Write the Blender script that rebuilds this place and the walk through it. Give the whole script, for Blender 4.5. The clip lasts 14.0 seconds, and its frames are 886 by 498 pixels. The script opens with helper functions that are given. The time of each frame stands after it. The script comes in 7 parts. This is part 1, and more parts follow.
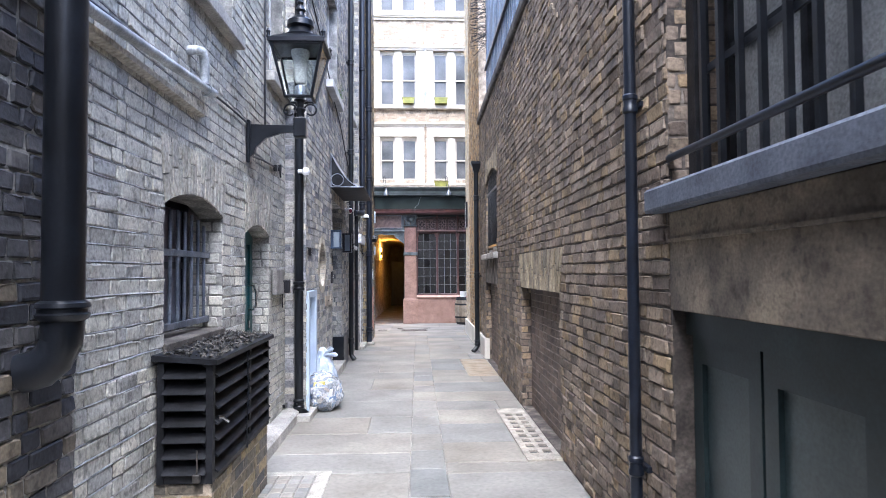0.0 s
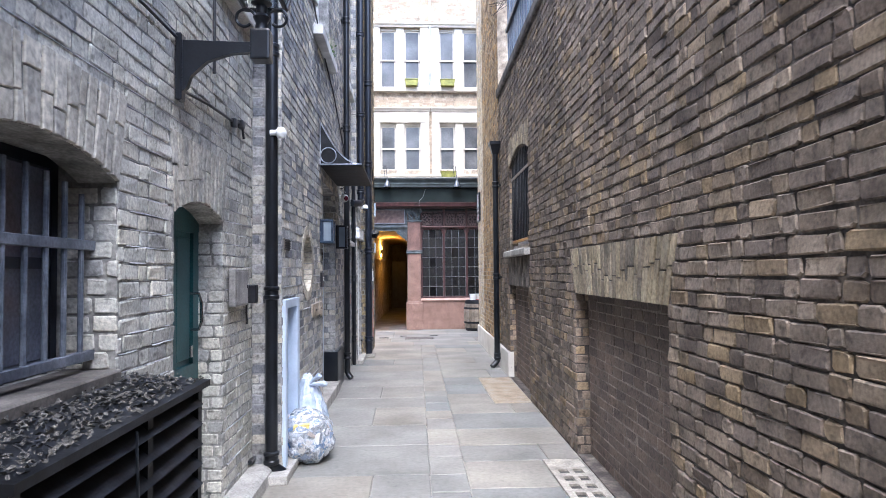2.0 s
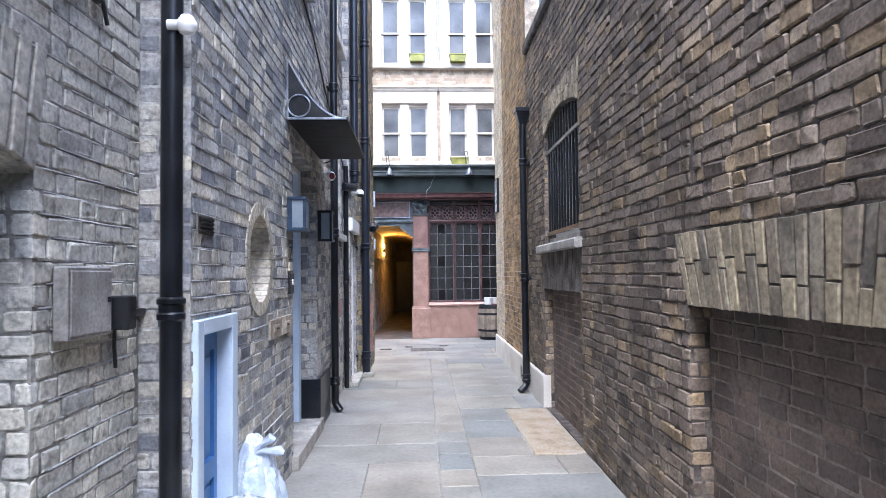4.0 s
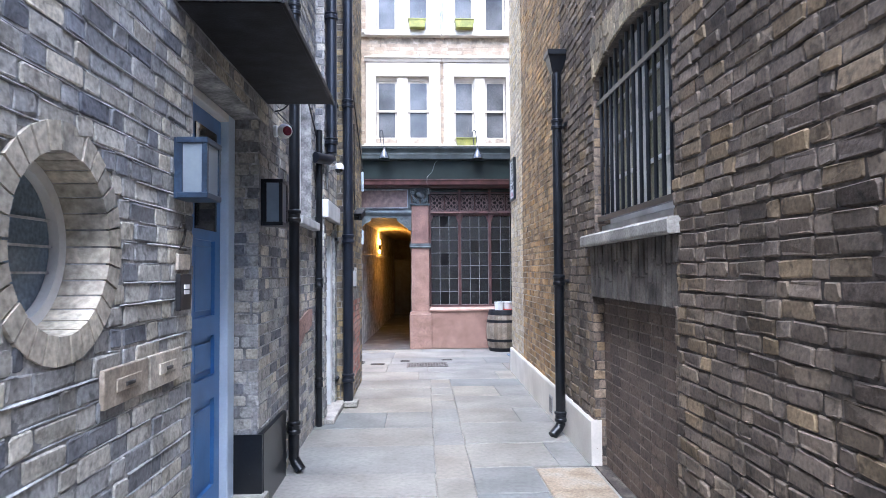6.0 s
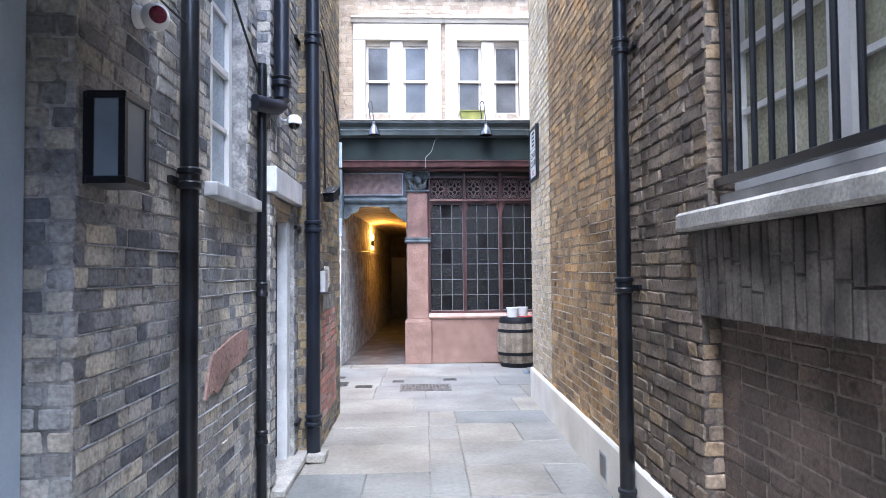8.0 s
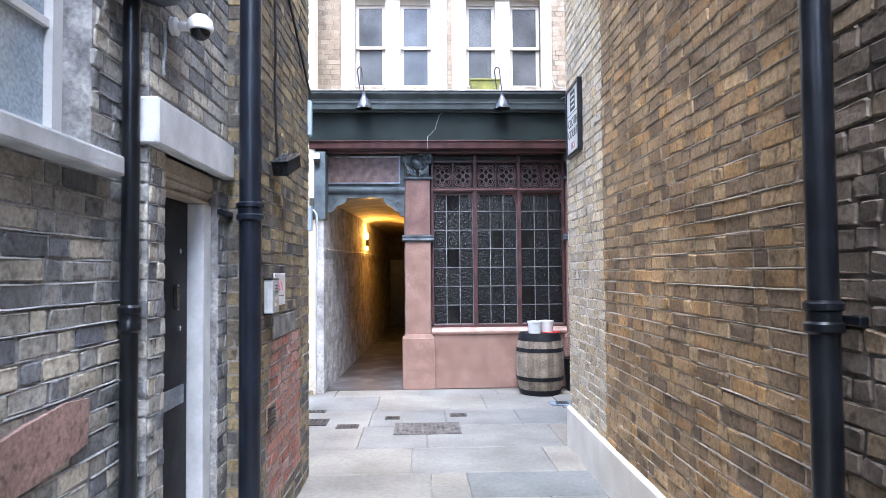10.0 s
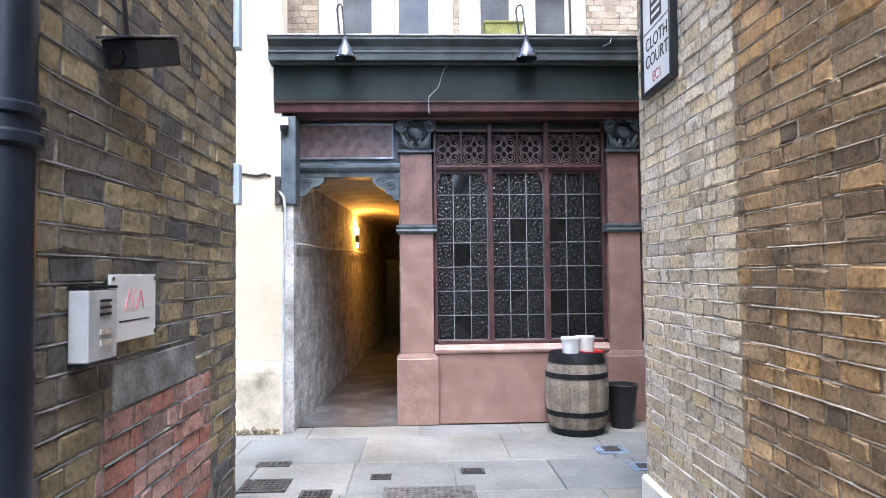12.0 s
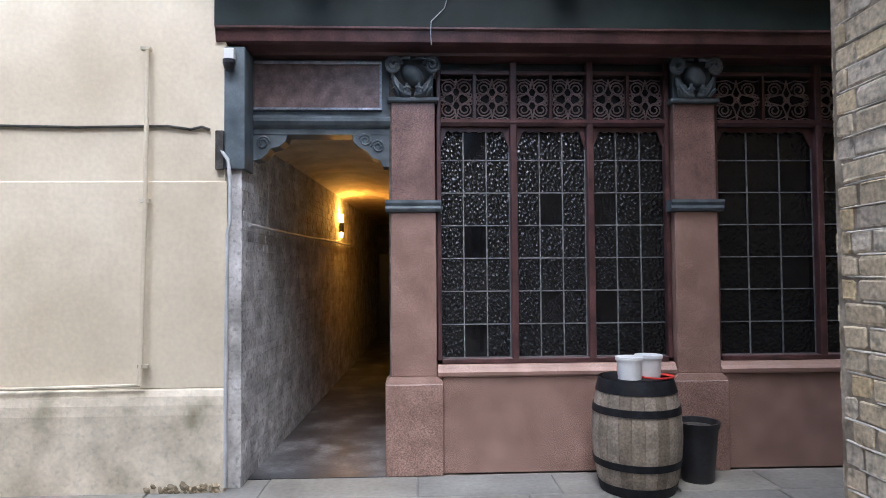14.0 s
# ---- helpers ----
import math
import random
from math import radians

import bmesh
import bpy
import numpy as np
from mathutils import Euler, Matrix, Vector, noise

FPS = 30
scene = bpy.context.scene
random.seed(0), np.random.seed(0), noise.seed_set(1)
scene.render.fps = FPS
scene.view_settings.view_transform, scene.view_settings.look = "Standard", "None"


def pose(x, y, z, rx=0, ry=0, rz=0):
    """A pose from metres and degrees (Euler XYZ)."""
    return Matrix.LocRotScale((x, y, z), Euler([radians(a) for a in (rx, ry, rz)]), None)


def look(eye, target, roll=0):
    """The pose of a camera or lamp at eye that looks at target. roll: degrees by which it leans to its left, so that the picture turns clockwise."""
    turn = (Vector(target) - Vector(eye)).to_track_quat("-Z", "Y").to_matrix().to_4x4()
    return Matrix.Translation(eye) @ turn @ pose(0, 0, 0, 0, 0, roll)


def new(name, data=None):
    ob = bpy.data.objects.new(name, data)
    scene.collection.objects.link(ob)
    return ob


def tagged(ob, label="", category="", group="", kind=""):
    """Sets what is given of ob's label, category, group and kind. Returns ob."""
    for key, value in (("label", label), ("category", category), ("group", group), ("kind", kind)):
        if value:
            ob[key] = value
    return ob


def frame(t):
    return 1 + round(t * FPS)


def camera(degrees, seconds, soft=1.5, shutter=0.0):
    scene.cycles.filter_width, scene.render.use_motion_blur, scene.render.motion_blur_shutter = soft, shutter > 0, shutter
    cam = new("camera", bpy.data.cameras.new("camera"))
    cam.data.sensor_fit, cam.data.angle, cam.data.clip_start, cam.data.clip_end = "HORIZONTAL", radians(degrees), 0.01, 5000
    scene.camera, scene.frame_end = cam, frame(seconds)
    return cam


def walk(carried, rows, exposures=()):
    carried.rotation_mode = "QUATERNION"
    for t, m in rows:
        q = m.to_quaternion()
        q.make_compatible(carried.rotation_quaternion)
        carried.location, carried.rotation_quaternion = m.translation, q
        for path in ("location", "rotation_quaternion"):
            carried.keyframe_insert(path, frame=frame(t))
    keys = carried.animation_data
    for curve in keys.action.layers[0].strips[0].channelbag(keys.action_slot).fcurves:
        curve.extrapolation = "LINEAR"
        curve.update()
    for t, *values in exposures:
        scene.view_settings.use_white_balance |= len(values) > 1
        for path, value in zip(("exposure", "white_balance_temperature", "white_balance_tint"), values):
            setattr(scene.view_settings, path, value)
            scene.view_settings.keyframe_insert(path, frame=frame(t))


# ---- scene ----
cam = camera(69.0, 14.0, soft=0.7, shutter=0.15)
PATH = [
    (0, (0.048, -3.277, 1.532), (0.15, -1.281, 1.603), -0.4),
    (0.5, (-0.096, -2.83, 1.546), (0.01, -0.834, 1.617), -0.3),
    (1, (-0.062, -2.327, 1.509), (0.044, -0.331, 1.578), -0.5),
    (1.5, (-0.048, -1.856, 1.518), (0.058, 0.14, 1.589), -0.4),
    (2, (-0.088, -1.337, 1.54), (0.018, 0.659, 1.611), -0.5),
    (2.5, (-0.105, -0.832, 1.523), (0.001, 1.164, 1.593), -0.5),
    (2.7, (-0.11, -0.625, 1.533), (-0.007, 1.371, 1.604), -0.5),
    (4.8, (-0.064, 1.682, 1.533), (0.021, 3.679, 1.607), -0.7),
    (5, (-0.056, 1.897, 1.517), (0.031, 3.894, 1.59), -0.6),
    (5.5, (-0.011, 2.427, 1.531), (0.072, 4.424, 1.603), -0.5),
    (6, (-0.025, 2.966, 1.543), (0.058, 4.963, 1.615), -0.4),
    (6.5, (0.003, 3.496, 1.521), (0.085, 5.493, 1.592), -0.5),
    (7, (0.022, 4.021, 1.535), (0.102, 6.018, 1.605), -0.5),
    (7.5, (0.009, 4.556, 1.572), (0.089, 6.553, 1.641), -0.4),
    (8, (0.055, 5.1, 1.562), (0.134, 7.097, 1.629), -0.5),
    (8.2, (0.063, 5.308, 1.572), (0.144, 7.305, 1.638), -0.6),
    (10.3, (0.101, 7.379, 1.609), (0.17, 9.376, 1.681), -0.5),
    (10.5, (0.121, 7.582, 1.593), (0.188, 9.58, 1.663), -0.6),
    (11, (0.117, 8.119, 1.603), (0.185, 10.116, 1.676), -0.6),
    (11.5, (0.088, 8.627, 1.623), (0.156, 10.625, 1.699), -0.6),
    (12, (0.097, 9.114, 1.603), (0.167, 11.111, 1.679), -0.6),
    (12.5, (0.111, 9.602, 1.584), (0.18, 11.6, 1.659), -0.5),
    (13, (0.09, 10.064, 1.584), (0.17, 12.061, 1.662), -0.5),
    (13.5, (0.111, 10.526, 1.585), (0.196, 12.523, 1.656), -0.4),
    (14, (0.079, 10.99, 1.566), (0.162, 12.987, 1.637), -0.4),
]
EXPOSURES = [(0, 2.66, 5550, 13), (2.5, 2.57, 5500, 13), (5, 2.66, 5270, 13), (8, 2.76, 5220, 12), (11, 2.73, 5330, 11), (12.5, 2.5, 5420, 11), (13.5, 2.06, 5460, 11), (14, 1.72, 5500, 11)]
walk(cam, [(t, look(eye, target, roll)) for t, eye, target, roll in PATH], EXPOSURES)

# ---- light ----
world = bpy.data.worlds.new("sky")
scene.world = world
world.use_nodes = True
wn, wl = world.node_tree.nodes, world.node_tree.links
sky_node = wn.new("ShaderNodeTexSky")
sky_node.sky_type, sky_node.sun_disc = "NISHITA", False
sky_node.sun_elevation, sky_node.sun_rotation = radians(60), radians(183)
sky_node.air_density, sky_node.dust_density = 1.0, 3.0
wn["Background"].inputs["Strength"].default_value = 0.15
wl.new(sky_node.outputs[0], wn["Background"].inputs["Color"])
sun = new("sun", bpy.data.lights.new("sun", "SUN"))
sun.data.energy, sun.data.angle, sun.data.color = 1.3, radians(50), (1.0, 0.97, 0.93)
sun.matrix_world = look((0, 0, 30), (math.sin(radians(3)), math.cos(radians(3)), 30 - math.tan(radians(60))))


# ---- materials ----
def surface(name, cols, rough=0.8, scale=4.0, fine=70.0, bump=0.25, metal=0.0, rnd="", stain=0.35, vary=0.25, coat=0.0, dist=0.004, pits=0.0):
    """Opaque surface. cols: palette, picked by rnd (object or island) or by broad noise; stain darkens in broad patches, vary by grain."""
    m = bpy.data.materials.new(name)
    m.use_nodes = True
    n, l = m.node_tree.nodes, m.node_tree.links
    b = n["Principled BSDF"]
    g = n.new("ShaderNodeNewGeometry")
    broad = n.new("ShaderNodeTexNoise")
    broad.inputs["Scale"].default_value, broad.inputs["Detail"].default_value = scale, 5.0
    grain = n.new("ShaderNodeTexNoise")
    grain.inputs["Scale"].default_value, grain.inputs["Detail"].default_value = fine, 3.0
    for t in (broad, grain):
        l.new(g.outputs["Position"], t.inputs["Vector"])
    ramp = n.new("ShaderNodeValToRGB")
    e = ramp.color_ramp.elements
    while len(e) < len(cols):
        e.new(0.5)
    lo, hi = (0.0, 1.0) if rnd else (0.3, 0.7)
    for k, c in enumerate(cols):
        e[k].position = lo + (hi - lo) * k / max(1, len(cols) - 1)
        e[k].color = (*c, 1)
    if rnd == "object":
        o = n.new("ShaderNodeObjectInfo")
        l.new(o.outputs["Random"], ramp.inputs[0])
    elif rnd == "island":
        l.new(g.outputs["Random Per Island"], ramp.inputs[0])
    else:
        l.new(broad.outputs["Fac"], ramp.inputs[0])
    shade = n.new("ShaderNodeMapRange")
    shade.inputs["From Min"].default_value, shade.inputs["From Max"].default_value = 0.3, 0.7
    shade.inputs["To Min"].default_value, shade.inputs["To Max"].default_value = 1 - stain, 1 + stain * 0.6
    l.new(broad.outputs["Fac"], shade.inputs["Value"])
    gm = n.new("ShaderNodeMapRange")
    gm.inputs["From Min"].default_value, gm.inputs["From Max"].default_value = 0.3, 0.7
    gm.inputs["To Min"].default_value, gm.inputs["To Max"].default_value = 1 - vary, 1 + vary
    l.new(grain.outputs["Fac"], gm.inputs["Value"])
    mul = n.new("ShaderNodeMath")
    mul.operation = "MULTIPLY"
    l.new(shade.outputs[0], mul.inputs[0])
    l.new(gm.outputs[0], mul.inputs[1])
    shades = mul.outputs[0]
    if pits:
        blot = n.new("ShaderNodeTexNoise")
        blot.inputs["Scale"].default_value, blot.inputs["Detail"].default_value = 23.0, 3.0
        l.new(g.outputs["Position"], blot.inputs["Vector"])
        pm = n.new("ShaderNodeMapRange")
        pm.inputs["From Min"].default_value, pm.inputs["From Max"].default_value = 0.55, 0.70
        pm.inputs["To Min"].default_value, pm.inputs["To Max"].default_value = 1.0, 1 - pits
        l.new(blot.outputs["Fac"], pm.inputs["Value"])
        m2 = n.new("ShaderNodeMath")
        m2.operation = "MULTIPLY"
        l.new(shades, m2.inputs[0])
        l.new(pm.outputs[0], m2.inputs[1])
        shades = m2.outputs[0]
    mix = n.new("ShaderNodeVectorMath")
    mix.operation = "SCALE"
    l.new(ramp.outputs["Color"], mix.inputs[0])
    l.new(shades, mix.inputs["Scale"])
    l.new(mix.outputs[0], b.inputs["Base Color"])
    b.inputs["Roughness"].default_value, b.inputs["Metallic"].default_value = rough, metal
    b.inputs["Coat Weight"].default_value = coat
    if bump:
        add = n.new("ShaderNodeMath")
        add.operation = "ADD"
        l.new(grain.outputs["Fac"], add.inputs[0])
        l.new(broad.outputs["Fac"], add.inputs[1])
        bp = n.new("ShaderNodeBump")
        bp.inputs["Strength"].default_value, bp.inputs["Distance"].default_value = bump, dist
        l.new(add.outputs[0], bp.inputs["Height"])
        l.new(bp.outputs[0], b.inputs["Normal"])
    return m


def glass(name, tint=(0.9, 0.95, 0.95), rough=0.02):
    m = bpy.data.materials.new(name)
    m.use_nodes = True
    b = m.node_tree.nodes["Principled BSDF"]
    b.inputs["Base Color"].default_value = (*tint, 1)
    b.inputs["Roughness"].default_value, b.inputs["Transmission Weight"].default_value = rough, 1.0
    return m


def lit(name, col, strength):
    m = bpy.data.materials.new(name)
    m.use_nodes = True
    b = m.node_tree.nodes["Principled BSDF"]
    b.inputs["Base Color"].default_value = (*col, 1)
    b.inputs["Emission Color"].default_value, b.inputs["Emission Strength"].default_value = (*col, 1), strength
    return m


def brick_pair(name, cols, **k):
    return surface(name + "_run", cols, rnd="island", **k), surface(name + "_single", cols, rnd="object", **k)


WORN = dict(fine=60.0, vary=0.27, bump=0.6, dist=0.005, scale=3.2, pits=0.5)
BRICK_PALE = brick_pair("pale_brick", [(.42, .41, .365), (.55, .525, .44), (.48, .465, .41), (.58, .54, .44), (.34, .335, .31), (.52, .50, .435), (.45, .43, .36)], stain=.35, **WORN)
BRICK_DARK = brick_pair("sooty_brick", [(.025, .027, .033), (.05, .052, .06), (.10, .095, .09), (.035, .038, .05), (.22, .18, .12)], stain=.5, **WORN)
BRICK_MIX = brick_pair("mixed_brick", [(.125, .13, .147), (.25, .252, .258), (.53, .49, .395), (.38, .375, .355), (.15, .156, .172), (.58, .525, .415), (.30, .302, .305), (.47, .445, .385), (.19, .196, .212)], stain=.4, **WORN)
BRICK_BROWN = brick_pair("brown_brick", [(.195, .15, .113), (.285, .225, .167), (.14, .108, .084), (.35, .255, .145), (.25, .20, .152), (.165, .128, .10), (.32, .25, .178), (.215, .17, .13)], stain=.5, **WORN)
BRICK_BROWN_DARK = brick_pair("darker_brown_brick", [(.135, .104, .078), (.20, .158, .117), (.096, .075, .058), (.255, .187, .108), (.172, .137, .104), (.115, .089, .07), (.225, .177, .125), (.15, .118, .09)], stain=.5, **WORN)
BRICK_YELLOW = brick_pair("yellow_brick", [(.38, .25, .125), (.49, .345, .18), (.235, .163, .10), (.42, .29, .155), (.185, .132, .087), (.50, .305, .125), (.35, .25, .147)], stain=.45, **WORN)
BRICK_YELLOW_PALE = brick_pair("pale_yellow_brick", [(.56, .46, .31), (.66, .56, .40), (.48, .40, .29), (.62, .49, .28), (.68, .60, .47), (.54, .47, .37)], stain=.25, **WORN)
BRICK_STOCK = brick_pair("stock_brick", [(.235, .185, .105), (.33, .265, .145), (.125, .11, .09), (.37, .285, .15), (.18, .152, .11), (.10, .097, .095), (.285, .225, .125)], stain=.4, **WORN)
BRICK_UPPER = brick_pair("upper_brick", [(.34, .265, .185), (.41, .33, .235), (.29, .22, .155), (.45, .37, .275)], stain=.2)
BRICK_INFILL = brick_pair("infill_brick", [(.125, .094, .076), (.18, .132, .10), (.10, .078, .064), (.155, .117, .091)], stain=.4, **WORN)
BRICK_RED = brick_pair("red_brick", [(.36, .15, .11), (.44, .21, .155), (.30, .20, .17), (.48, .30, .25)], stain=.35, **WORN)
BRICK_PASSAGE = brick_pair("passage_brick", [(.62, .605, .58), (.69, .675, .65), (.57, .555, .53), (.52, .495, .46)], stain=.4, fine=30, vary=.2, bump=.5, dist=.006, pits=.45)
WORN_ARCH = dict(fine=38.0, vary=0.35, bump=0.6, dist=0.006)
RUBBED = surface("rubbed_brick", [(.22, .18, .13), (.36, .29, .18), (.28, .235, .17), (.42, .345, .22), (.17, .145, .11)], rnd="object", stain=.4, **WORN_ARCH)
RUBBED_RING = surface("ring_brick", [(.36, .325, .255), (.48, .43, .335), (.31, .285, .235), (.44, .385, .30)], rnd="object", stain=.35, **WORN_ARCH)
RUBBED_PALE = surface("pale_rubbed_brick", [(.40, .37, .31), (.54, .50, .41), (.34, .32, .28), (.48, .44, .36)], rnd="object", stain=.3, **WORN_ARCH)
MORTAR_DARK = surface("dark_mortar", [(.055, .045, .038), (.10, .084, .07), (.20, .17, .14)], scale=7, fine=60, vary=.35, stain=.3)
MORTAR_GREY = surface("grey_mortar", [(.17, .163, .148), (.28, .268, .24), (.40, .38, .335)], scale=7, fine=60, vary=.3, stain=.3)
MORTAR_LIGHT = surface("light_mortar", [(.17, .17, .167), (.28, .276, .268), (.40, .39, .37)], scale=8, fine=60, vary=.3, stain=.3)
MORTAR_BUFF = surface("buff_mortar", [(.24, .195, .145), (.33, .275, .205), (.41, .35, .275)], scale=8, fine=60, vary=.3)
MORTAR_INFILL = surface("infill_mortar", [(.18, .148, .12), (.28, .235, .195)], scale=6, fine=60, vary=.3, stain=.4)
MORTAR_STOCK = surface("stock_mortar", [(.13, .122, .108), (.20, .188, .165), (.28, .265, .235)], scale=8, fine=60, vary=.3)
POINTING = surface("pale_pointing", [(.30, .30, .295), (.44, .438, .43)], scale=5, fine=60, vary=.25)
POINTING_BUFF = surface("buff_pointing", [(.36, .30, .225), (.50, .44, .355)], scale=3, fine=60, vary=.2)
POINTING_GREY = surface("grey_pointing", [(.16, .157, .15), (.26, .255, .243)], scale=5, fine=60, vary=.25)
LIME = surface("lime_mortar", [(.52, .48, .41), (.62, .58, .51)], scale=8, fine=60, vary=.2)
SLAB = surface("york_stone", [(.20, .203, .192), (.28, .264, .232), (.23, .227, .208), (.295, .27, .225), (.185, .193, .186), (.265, .238, .195), (.222, .222, .206)], rnd="object", scale=1.6, fine=26, stain=.34, vary=.11, rough=.6, bump=.16, dist=.003, pits=.15)
EARTH = surface("joint_sand", [(.24, .22, .19), (.33, .31, .27)], scale=3)
STONE = surface("portland_stone", [(.33, .315, .28), (.43, .41, .365)], scale=5, stain=.3)
STONE_GREY = surface("painted_grey_stone", [(.10, .115, .145), (.14, .155, .185)], scale=5, stain=.2)
SOOT_STONE = surface("sooted_render", [(.105, .09, .072), (.19, .155, .115), (.26, .21, .145)], scale=3, stain=.5, pits=.4)
RENDER_DARK = surface("dark_render", [(.07, .062, .054), (.11, .096, .08), (.145, .128, .108)], scale=5, stain=.5, pits=.35, bump=.5)
CREAM = surface("cream_render", [(.64, .55, .395), (.70, .615, .46), (.73, .655, .505)], scale=1.2, fine=30, stain=.10, vary=.05, bump=.3)
CREAM_WORN = surface("worn_cream_render", [(.37, .33, .225), (.60, .535, .41), (.67, .60, .47), (.70, .63, .505)], scale=2.8, fine=30, stain=.22, vary=.08, bump=.5, pits=.16)
PLINTH_WHITE = surface("white_plinth_paint", [(.72, .68, .60), (.79, .76, .69)], rough=.6, scale=2, stain=.12, vary=.05, bump=.2)
FACADE_WHITE = surface("cream_facade_paint", [(.475, .43, .36), (.54, .495, .42)], rough=.5, scale=3, stain=.12, vary=.04, bump=.08)
WHITE = surface("white_paint", [(.64, .63, .60), (.71, .70, .67)], rough=.45, scale=3, stain=.08, vary=.04, bump=.08)
WHITE_DIRTY = surface("dirty_white_paint", [(.44, .45, .45), (.58, .59, .585)], rough=.5, scale=5, stain=.2, vary=.06, bump=.12)
BLACK = surface("black_gloss_paint", [(.004, .005, .007), (.010, .012, .016)], rough=.3, scale=6, stain=.3, bump=.12)
BLACK_BLUE = surface("blue_black_paint", [(.005, .008, .015), (.009, .013, .023)], rough=.36, scale=6, stain=.25, bump=.1)
BLACK_MATT = surface("weathered_black_paint", [(.006, .0065, .008), (.018, .019, .022)], rough=.55, scale=9, stain=.5, bump=.3)
BLACK_MATT.node_tree.nodes["Principled BSDF"].inputs["Specular IOR Level"].default_value = 0.25
DEBRIS = surface("dead_leaf_litter", [(.035, .032, .026), (.07, .063, .052), (.10, .09, .075), (.125, .115, .098)], rnd="island", scale=18, fine=150, stain=.6, bump=.8, dist=.01)
BLUE = surface("blue_door_paint", [(.055, .155, .37), (.07, .185, .42)], rough=.33, scale=4, stain=.12, vary=.04, bump=.05)
# white paint with the blue of the reflected sky mixed into its colour
SKY_TINTED_WHITE = surface("sky_tinted_white_paint", [(.47, .56, .67), (.55, .64, .74)], rough=.4, scale=3, stain=.1, vary=.04, bump=.08)
TEAL = surface("teal_door_paint", [(.012, .06, .065), (.018, .085, .09)], rough=.4, scale=4, stain=.2, bump=.08)
GREEN_DARK = surface("dark_green_paint", [(.011, .021, .023), (.02, .034, .036)], rough=.4, scale=3, stain=.3, bump=.08)
PUB_GREEN = surface("pub_green_paint", [(.010, .018, .016), (.016, .026, .024)], rough=.5, scale=2.2, stain=.4, vary=.06, bump=.08)
PUB_GREEN.node_tree.nodes["Principled BSDF"].inputs["Specular IOR Level"].default_value = 0.25
PUB_BLUE = surface("pub_slate_paint", [(.085, .108, .122), (.13, .158, .175)], rough=.45, scale=7, stain=.3, vary=.1, bump=.1)
CORNICE = surface("cornice_paint", [(.035, .047, .049), (.06, .074, .075)], rough=.5, scale=4, stain=.4, vary=.1, bump=.15)
PUB_RED = surface("oxblood_paint", [(.062, .028, .027), (.105, .05, .047)], rough=.35, scale=6, stain=.3, bump=.08)
GRANITE = surface("pink_granite", [(.25, .152, .117), (.325, .208, .165)], rough=.35, scale=5, fine=140, stain=.12, vary=.6, bump=.04)
GRANITE_BROWN = surface("brown_granite", [(.17, .10, .082), (.235, .142, .12)], rough=.35, scale=5, fine=130, stain=.2, vary=.65, bump=.04)
FRET = surface("fret_paint", [(.21, .155, .148), (.28, .21, .20)], rough=.45, scale=6, stain=.2, bump=.05)
GRANITE_PALE = surface("pale_pink_granite", [(.36, .22, .17), (.42, .275, .22)], rough=.5, scale=5, fine=160, stain=.15, vary=.4, bump=.05)
LEAD = surface("lead_came", [(.17, .17, .17), (.235, .235, .23)], rough=.55, metal=.3, scale=20)
STEEL = surface("galvanised_steel", [(.34, .37, .42), (.44, .47, .52)], rough=.4, metal=.8, scale=8)
CHROME = surface("polished_steel", [(.55, .56, .58), (.62, .63, .65)], rough=.2, metal=1.0, scale=6, bump=0)
BRASS = surface("dull_brass", [(.44, .39, .31), (.53, .48, .40)], rough=.45, metal=.25, scale=9, stain=.3)
PIPE_GREY = surface("grey_plastic_pipe", [(.34, .36, .37), (.46, .48, .49)], rough=.45, scale=6)
OAK = surface("weathered_oak", [(.17, .135, .095), (.25, .205, .15), (.32, .27, .21), (.21, .175, .13)], rnd="object", scale=7, fine=60, stain=.4, vary=.3, bump=.4)
PLASTIC_WHITE = surface("white_plastic", [(.74, .74, .72), (.79, .79, .77)], rough=.35, scale=5, stain=.05, vary=.03, bump=0)
PLASTIC_BLACK = surface("black_plastic", [(.015, .015, .017), (.025, .025, .028)], rough=.4, scale=5, bump=.05)
PLASTIC_RED = surface("red_plastic", [(.55, .03, .02), (.62, .05, .04)], rough=.4, scale=5, bump=0)
YELLOW = surface("yellow_green_paint", [(.17, .175, .025), (.225, .222, .04)], rough=.55, scale=6, stain=.25)
RUST = surface("brown_cast_iron", [(.06, .055, .05), (.10, .09, .08)], rough=.6, metal=.4, scale=12, stain=.5)
ROOM_DARKNESS = surface("room_darkness", [(.03, .03, .032), (.05, .05, .05)], scale=2, bump=0)
FROST = surface("frosted_lamp_glass", [(.15, .18, .21), (.20, .235, .265)], rough=.3, scale=4, stain=.1, vary=.03, bump=0)
LAMP_STEEL = surface("dull_lamp_steel", [(.045, .05, .058), (.075, .08, .09)], rough=.25, metal=.15, scale=8, coat=.3)
LAMP_WHITE = surface("milky_lamp_glass", [(.66, .66, .62), (.74, .74, .70)], rough=.2, scale=4, bump=0)
PANE = glass("window_glass")
HAMMERED = surface("hammered_dark_glass", [(.008, .008, .008), (.012, .012, .012)], rough=.17, scale=30, fine=42, stain=.2, vary=.2, bump=0)
ht, hl = HAMMERED.node_tree.nodes, HAMMERED.node_tree.links
dimple = ht.new("ShaderNodeTexVoronoi")
dimple.feature = "SMOOTH_F1"
dimple.inputs["Scale"].default_value, dimple.inputs["Smoothness"].default_value = 34.0, 0.35
dimple_bump = ht.new("ShaderNodeBump")
